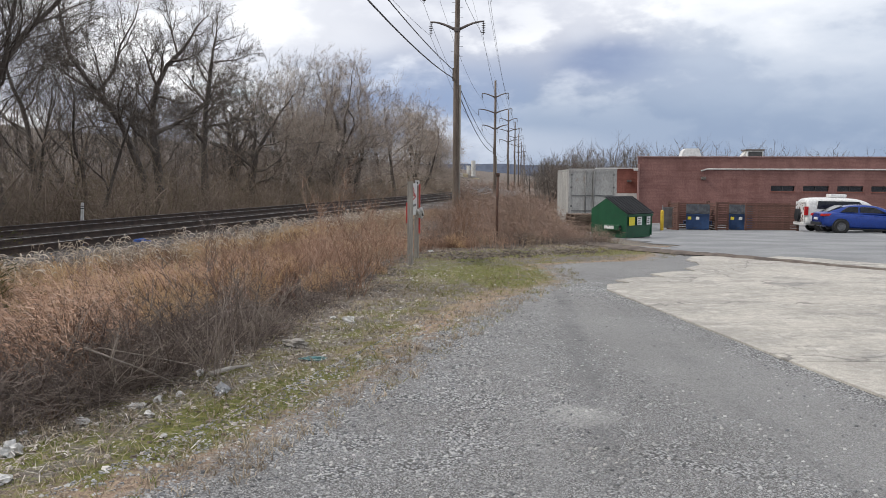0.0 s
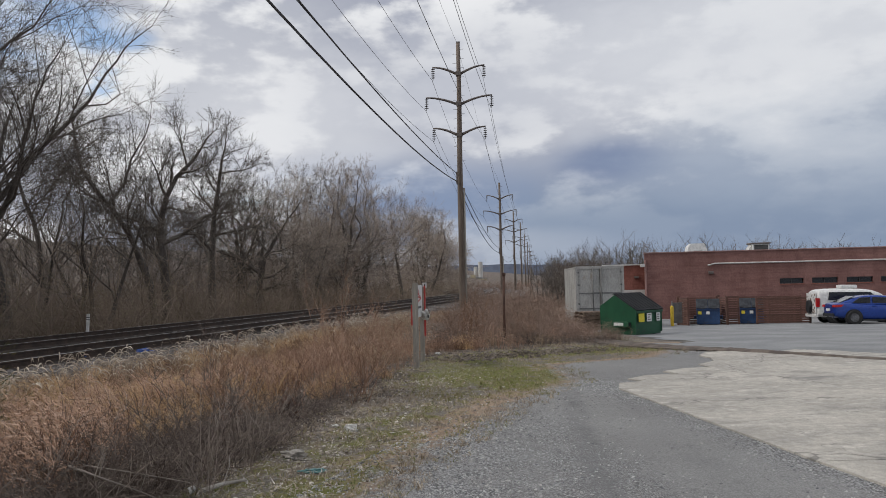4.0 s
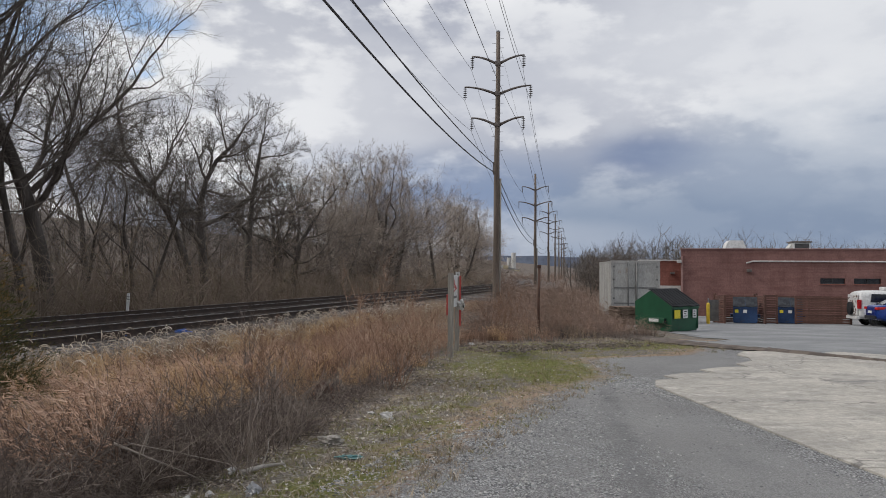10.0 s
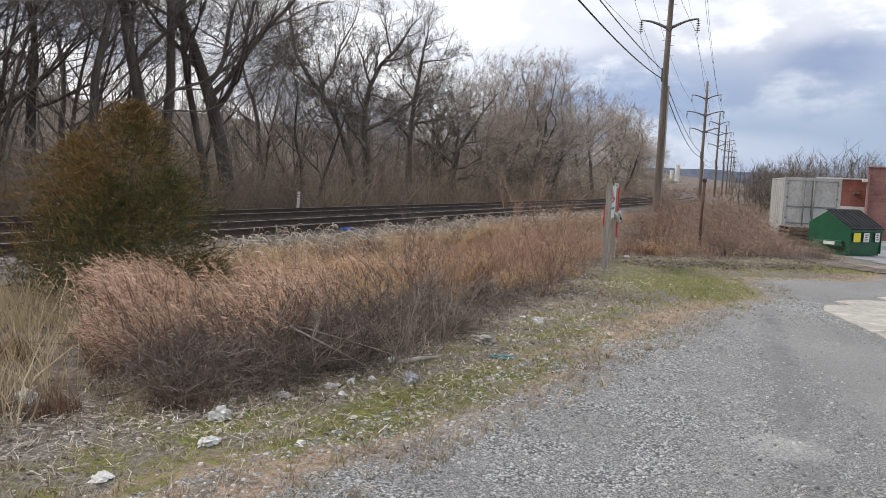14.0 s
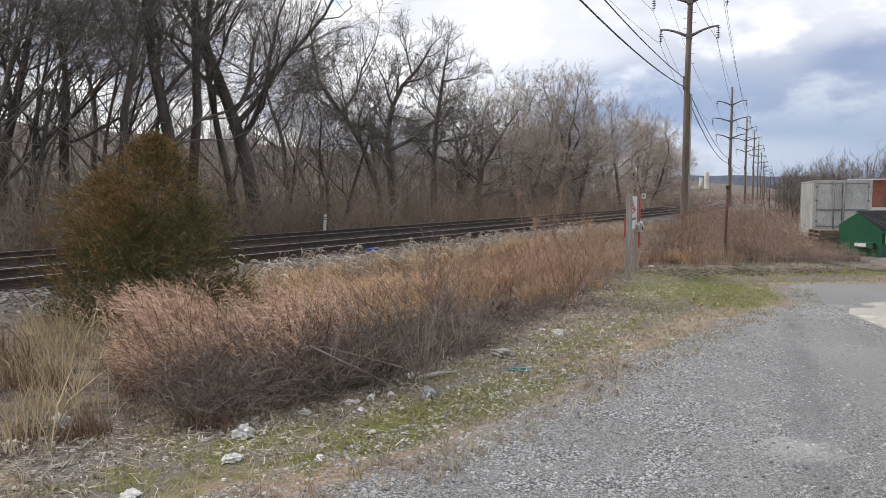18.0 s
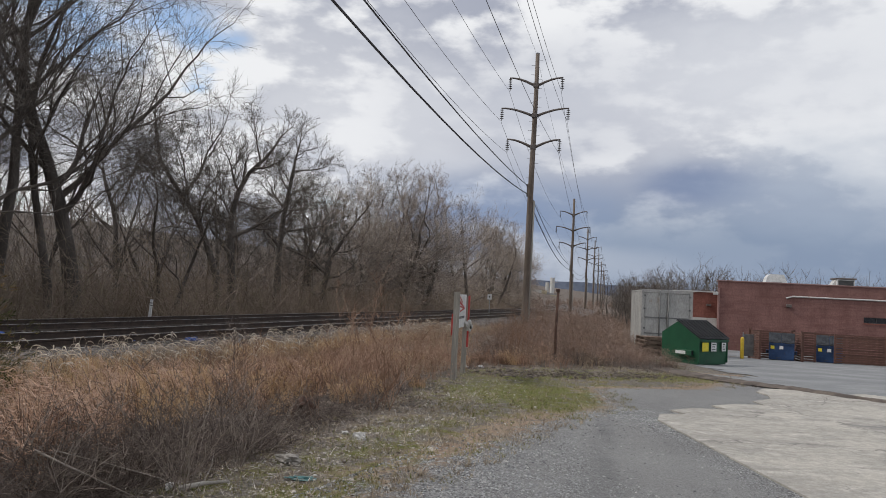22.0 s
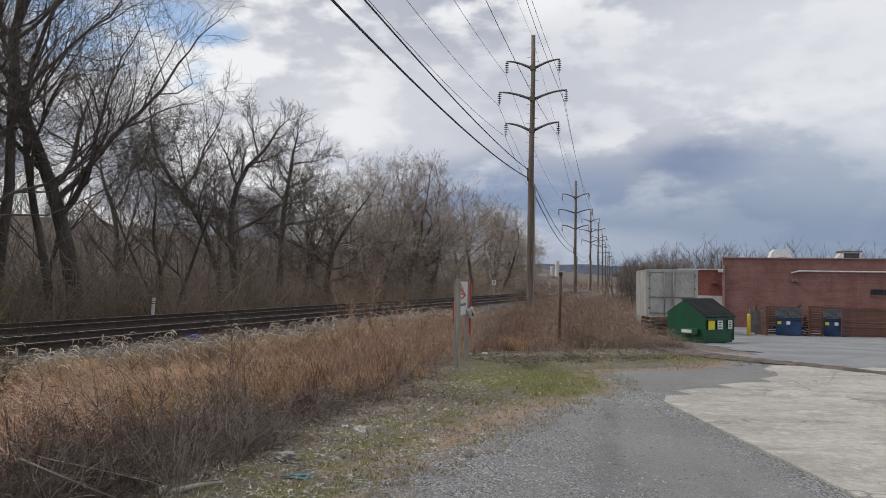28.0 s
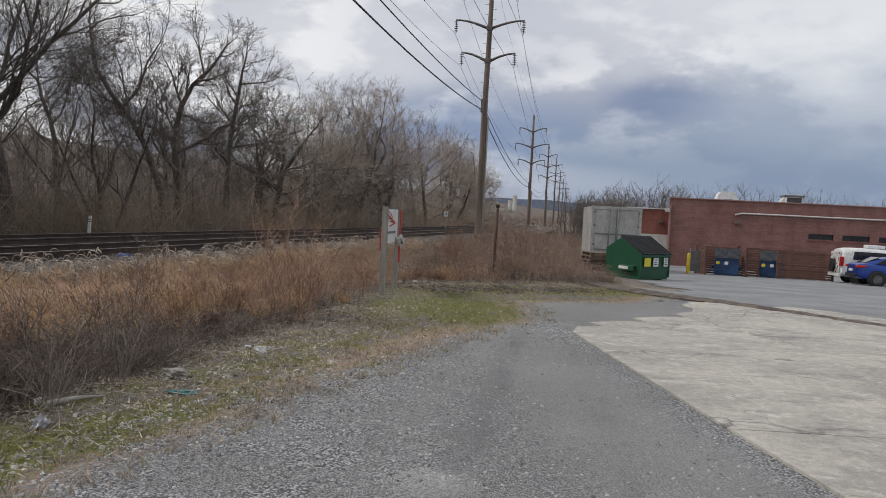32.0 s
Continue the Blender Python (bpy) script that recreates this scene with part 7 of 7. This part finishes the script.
def small_debris():
    """Chips, bottle caps, shreds and dead leaves strewn along the foot of the bramble."""
    rng = random.Random(77)
    V, F = [], []
    for _ in range(6500):
        y = 3.0 + 12 * rng.random() ** 1.9
        x = edge_brush(y) + rng.gauss(0.45, 0.6)
        if x > edge_lane(y) + 0.2:
            continue
        stone(V, F, x, y, ground_z(x, y) + 0.002, 0.004 + 0.022 * rng.random() ** 3.2, rng)
    for _ in range(9000):
        y = 3.0 + 13 * rng.random() ** 1.4
        x = edge_brush(y) + rng.gauss(0.35, 0.6)
        if x > edge_lane(y) + 0.3:
            continue
        a, l, w, z = rng.uniform(0, 6.28), rng.uniform(0.04, 0.20), rng.uniform(0.0015, 0.004), ground_z(x, y) + rng.uniform(0.006, 0.03)
        b = len(V)
        V += [(x - math.sin(a) * w, y + math.cos(a) * w, z), (x + math.sin(a) * w, y - math.cos(a) * w, z), (x + math.cos(a) * l, y + math.sin(a) * l, z + rng.uniform(-0.01, 0.03))]
        F.append((b, b + 1, b + 2))
    tagged(new("debris", mesh_of("debris", V, F, SHRED)), "small pale chips, shreds and leaf bits on the ground", "debris", kind="stuff")
    V, F = [], []
    for _ in range(1300):
        u = rng.random()
        x, y = 0.2 + 3.4 * u + rng.gauss(0, 0.4), 17.0 + 1.9 * u + rng.gauss(0, 0.35)
        stone(V, F, x, y, ground_z(x, y), 0.015 + 0.045 * rng.random() ** 2, rng)
    for _ in range(1500):
        u = rng.random()
        x, y = 3.6 + 3.4 * u + rng.gauss(0, 0.3), 20.9 - 4.2 * u + rng.gauss(0, 0.3)
        stone(V, F, x, y, ground_z(x, y) + 0.006, 0.008 + 0.022 * rng.random() ** 2, rng)
    tagged(new("rubble", mesh_of("rubble", V, F, CLOD)), "dark clods and stones along the weed edge", "rubble", kind="stuff")


small_debris()


def fallen_branch(pts, r, label, wood=DEADWOOD):
    b = thing("fallen_branch", pose(0, 0, 0), label, "branch", "dead branches")
    ps = [np.array(p, float) for p in pts]
    tube("stem", ps, [r * (1 - 0.6 * i / (len(ps) - 1)) for i in range(len(ps))], 7, wood, b)
    rng = random.Random(len(pts))
    for i in range(1, len(ps)):
        q = ps[i] + np.array((rng.gauss(0, 0.12), rng.gauss(0, 0.12), rng.uniform(0.1, 0.35)))
        tube("twig", [ps[i], (ps[i] + q) / 2 + 0.02, q], [min(0.004, r * 0.4), min(0.003, r * 0.3), 0.0012], 5, wood, b)


fallen_branch(((-2.42, 6.40, 0.40), (-2.24, 6.45, 0.31), (-2.0, 6.55, 0.18), (-1.91, 6.81, 0.03)), 0.009, "bleached dead branch lying in the bramble")
fallen_branch(((-2.45, 6.68, 0.34), (-2.1, 6.78, 0.25), (-1.79, 6.9, 0.15), (-1.6, 7.0, 0.02)), 0.005, "thin dead branch leaning on the bramble")
fallen_branch(((-1.76, 7.16, 0.015), (-1.64, 7.30, 0.03), (-1.50, 7.47, 0.015)), 0.024, "pale broken branch stripped of bark on the verge", PALEWOOD)


def tall_weed(x, y, h, n, mat, seed, label):
    w = thing("tall_weed", pose(x, y, ground_z(x, y)), label, "weed", "tall dead weeds")
    rng = random.Random(seed)
    for k in range(n):
        V, F = [], []
        p = stems(rng, V, F, rng.gauss(0, 0.12), rng.gauss(0, 0.12), -0.03, h * rng.uniform(0.7, 1.1), 0.0055, (0.05, 0), 5, 4, 0.07)
        for _ in range(12):
            q = p[rng.randint(2, 5)]
            t = stems(rng, V, F, q[0], q[1], q[2], h * rng.uniform(0.12, 0.3), 0.003, (rng.uniform(-0.8, 0.8), rng.uniform(-0.8, 0.8)), 3, 3, 0.2)
            for _ in range(3):
                e = t[rng.randint(1, 3)]
                stems(rng, V, F, e[0], e[1], e[2], h * rng.uniform(0.03, 0.1), 0.002, (rng.uniform(-1, 1), rng.uniform(-1, 1)), 2, 3, 0.3)
        part("stalk", mesh_of("stalk", V, F, mat), None, w)
    return w


tall_weed(-1.36, 12.05, 1.55, 9, REDWEED, 301, "tall wispy red-brown dead weed on the verge")
tall_weed(-1.1, 12.3, 1.2, 6, REDWEED, 302, "wispy red-brown dead weed on the verge")
tall_weed(-1.9, 12.6, 1.3, 6, REDWEED, 303, "wispy dead weed among the sedge")
tall_weed(-2.9, 11.2, 0.95, 3, GREYTWIG, 304, "thin bare stalk standing in the sedge")
tall_weed(-3.25, 12.1, 1.0, 2, GREYTWIG, 305, "thin bare stalk standing in the sedge")
tall_weed(-1.9, 7.3, 0.9, 5, GREYTWIG, 306, "pale bare shrub twigs over the bramble")
tall_weed(-1.7, 8.0, 0.85, 5, GREYTWIG, 307, "pale bare shrub twigs over the bramble")
tall_weed(0.72, 20.0, 1.2, 18, SEDGE_STEM, 308, "dark tangled vine mound in the weeds")


def fan_shrub(x, y, h, n, seed, label):
    """Pale bare shoots that spread from one foot and fork."""
    w = thing("bare_shrub", pose(x, y, ground_z(x, y)), label, "shrub", "bare shrubs in the bramble")
    rng = random.Random(seed)
    for k in range(n):
        V, F = [], []
        a, tilt = 6.28 * k / n + rng.uniform(-0.3, 0.3), rng.uniform(0.25, 0.95)
        p = stems(rng, V, F, 0.02 * math.cos(a), 0.02 * math.sin(a), -0.03, h * rng.uniform(0.6, 1.1), 0.0038, (math.cos(a) * tilt, math.sin(a) * tilt), 5, 5, 0.10)
        for _ in range(6):
            q = p[rng.randint(1, 4)]
            t = stems(rng, V, F, q[0], q[1], q[2], h * rng.uniform(0.15, 0.4), 0.0028, (math.cos(a) * tilt + rng.uniform(-0.7, 0.7), math.sin(a) * tilt + rng.uniform(-0.7, 0.7)), 3, 4, 0.16)
            for _ in range(2):
                e = t[rng.randint(1, 3)]
                stems(rng, V, F, e[0], e[1], e[2], h * rng.uniform(0.06, 0.16), 0.0016, (rng.uniform(-1, 1), rng.uniform(-1, 1)), 2, 3, 0.2)
        part("shoot", mesh_of("shoot", V, F, SHOOT), None, w)


fan_shrub(-1.72, 7.15, 0.95, 9, 401, "pale bare shrub with forking shoots in the bramble")
fan_shrub(-1.62, 8.0, 0.85, 8, 402, "pale bare shrub with forking shoots in the bramble")
fan_shrub(-2.35, 6.6, 0.75, 7, 403, "grey bare shrub with thin shoots at the bramble foot")
fan_shrub(-1.75, 9.3, 0.7, 6, 404, "grey bare shrub with thin shoots at the bramble foot")
tall_weed(-2.55, 10.6, 0.85, 6, SEDGE_STEM, 310, "dark brown seeding dock stalks in the golden grass")
tall_weed(-2.2, 9.6, 0.75, 5, SEDGE_STEM, 311, "dark brown seeding dock stalks in the golden grass")
tall_weed(-1.0, 11.6, 1.3, 8, SEDGE_STEM, 312, "dense upright dark red weed on the verge")


# ==== distance ====
def distance():
    rng = random.Random(111)
    # wooded ridge, with the blue of the air before it painted on
    V, F = [], []
    xs = np.linspace(-3200, 3600, 140)
    for x in xs:
        h = 78 + 26 * noise.noise(Vector((x * 0.0011, 1.3, 0))) + 8 * noise.noise(Vector((x * 0.006, 4.3, 0)))
        V += [(x, 3900, -20), (x, 4000, h)]
    for i in range(len(xs) - 1):
        F.append((2 * i, 2 * i + 2, 2 * i + 3, 2 * i + 1))
    tagged(new("backdrop_ridge", mesh_of("backdrop_ridge", V, F, HAZY_HILL)), "long wooded ridge on the horizon, painted haze-blue", "hill", kind="structure")
    # works at the end of the line
    w = thing("factory", pose(20, 380, -1.0) @ Matrix.Diagonal((0.8, 0.8, 0.8, 1)), "distant cream factory sheds with a slim silo tower", "factory")
    part("shed", box(-16, 0, 0, 4, 18, 5.5), CREAM, w)
    part("shed", box(-10, -3, 0, -3, -0.1, 8.0), CREAM, w)
    part("roof", prism(((-17, 5.51), (5, 5.51), (-6, 7.6)), 0, 18, "y"), ROOFGREY, w)
    part("tower", cyl(0.5, 4, 8, 1.4, 16, 14), PALE, w, "pale silo tower")
    part("tower", cyl(-2.4, 6, 6.5, 1.2, 13, 14), PALE, w, "pale silo tower")
    part("tank", cyl(-9, -8, 5.5, 2.6, 5.0, 16), PALE, w, "white tank")
    def stand(name, label, count, place, hs, mat):
        V, F = [], []
        for _ in range(count):
            x, y = place()
            h = rng.uniform(*hs)
            p = stems(rng, V, F, x, y, ground_z(x, y) - 0.4, h * 0.82, 0.012 * h, (0, 0), 4, 3, 0.06)
            for _ in range(13):
                u = rng.uniform(0.3, 1.0)
                k = min(3, int(u * 4))
                q = p[k] + (p[k + 1] - p[k]) * (u * 4 - k)
                a, up = rng.uniform(0, 6.28), rng.uniform(0.15, 0.8) + 0.8 * max(0, u - 0.6)
                e = np.array((math.cos(a), math.sin(a), up))
                e *= h * rng.uniform(0.7, 1.1) * (0.32 - 0.16 * u) / np.linalg.norm(e)
                t = [q, q + e * 0.55 + (0, 0, 0.012 * h), q + e + (0, 0, 0.05 * h)]
                tube_data(t, [0.0030 * h, 0.0020 * h, 0.0009 * h], 3, V, F)
                for _ in range(6):
                    s = t[0] + (t[2] - t[0]) * rng.uniform(0.2, 1.0)
                    g = e * rng.uniform(0.1, 0.4) + np.array((rng.gauss(0, 0.05), rng.gauss(0, 0.05), rng.gauss(0.035, 0.04))) * h
                    b = len(V)
                    w = 0.0008 * h
                    V += [(s[0] - w, s[1] + w, s[2]), (s[0] + w, s[1] - w, s[2]), (s[0] + g[0], s[1] + g[1], s[2] + g[2])]
                    F.append((b, b + 1, b + 2))
        tagged(new(name, mesh_of(name, V, F, mat)), label, "woods", kind="stuff")
    stand("far_woods", "bare winter trees beyond the brick building", 620, lambda: (20 + 130 * rng.random() ** 1.3, rng.uniform(105, 165)), (5.8, 8.7), TWIG)
    stand("far_woods", "tall bare treetops rising over the brick building", 70, lambda: rng.choice(((30 + rng.gauss(0, 3), 112 + rng.gauss(0, 5)), (42 + rng.gauss(0, 2), 116 + rng.gauss(0, 5)), (51 + rng.gauss(0, 4), 118 + rng.gauss(0, 5)), (25 + rng.gauss(0, 2), 108 + rng.gauss(0, 4)))), (8.2, 10.2), TWIG)
    stand("far_woods", "taller bare trees behind the container", 90, lambda: (rng.uniform(13.5, 22), rng.uniform(88, 120)), (4.8, 7.6), TWIG)
    # woods behind the tracks wear the twig colour with painted haze
    stand("woods", "grey-brown bare woodland behind the tracks", 800, lambda: track_xy(-25 - 50 * rng.random() ** 1.5, rng.uniform(-4, 240)), (4.2, 7.8), TWIG_HAZED)
    stand("woods", "bare trees along the crest of the low hill", 620, lambda: track_xy(-rng.uniform(58, 112), rng.uniform(-60, 110)), (5.5, 10.0), TWIG_HAZED)
    stand("woods", "dense bare saplings behind the trackside trees", 560, lambda: track_xy(-rng.uniform(23.5, 40), rng.uniform(2, 58)), (2.6, 5.4), TWIG_HAZED)


distance()


# ==== what moves ====
def motions():
    """The wind rocks the nearer tussocks and the cedar a little."""
    for k, (o, ph) in enumerate(SWAYING):
        if k % 3 and o is not SWAYING[-1][0]:
            continue
        base = o.matrix_basis.copy()
        amp = 1.0 if o is SWAYING[-1][0] else 3.2
        rows = []
        for i in range(0, 65):
            t = i * 0.5
            a = amp * (math.sin(t * 2.3 + ph) * 0.6 + math.sin(t * 0.9 + ph * 2.1) * 0.5)
            rows.append((t, base @ pose(0, 0, 0, a * 0.4, a, 0)))
        walk(o, rows)


motions()
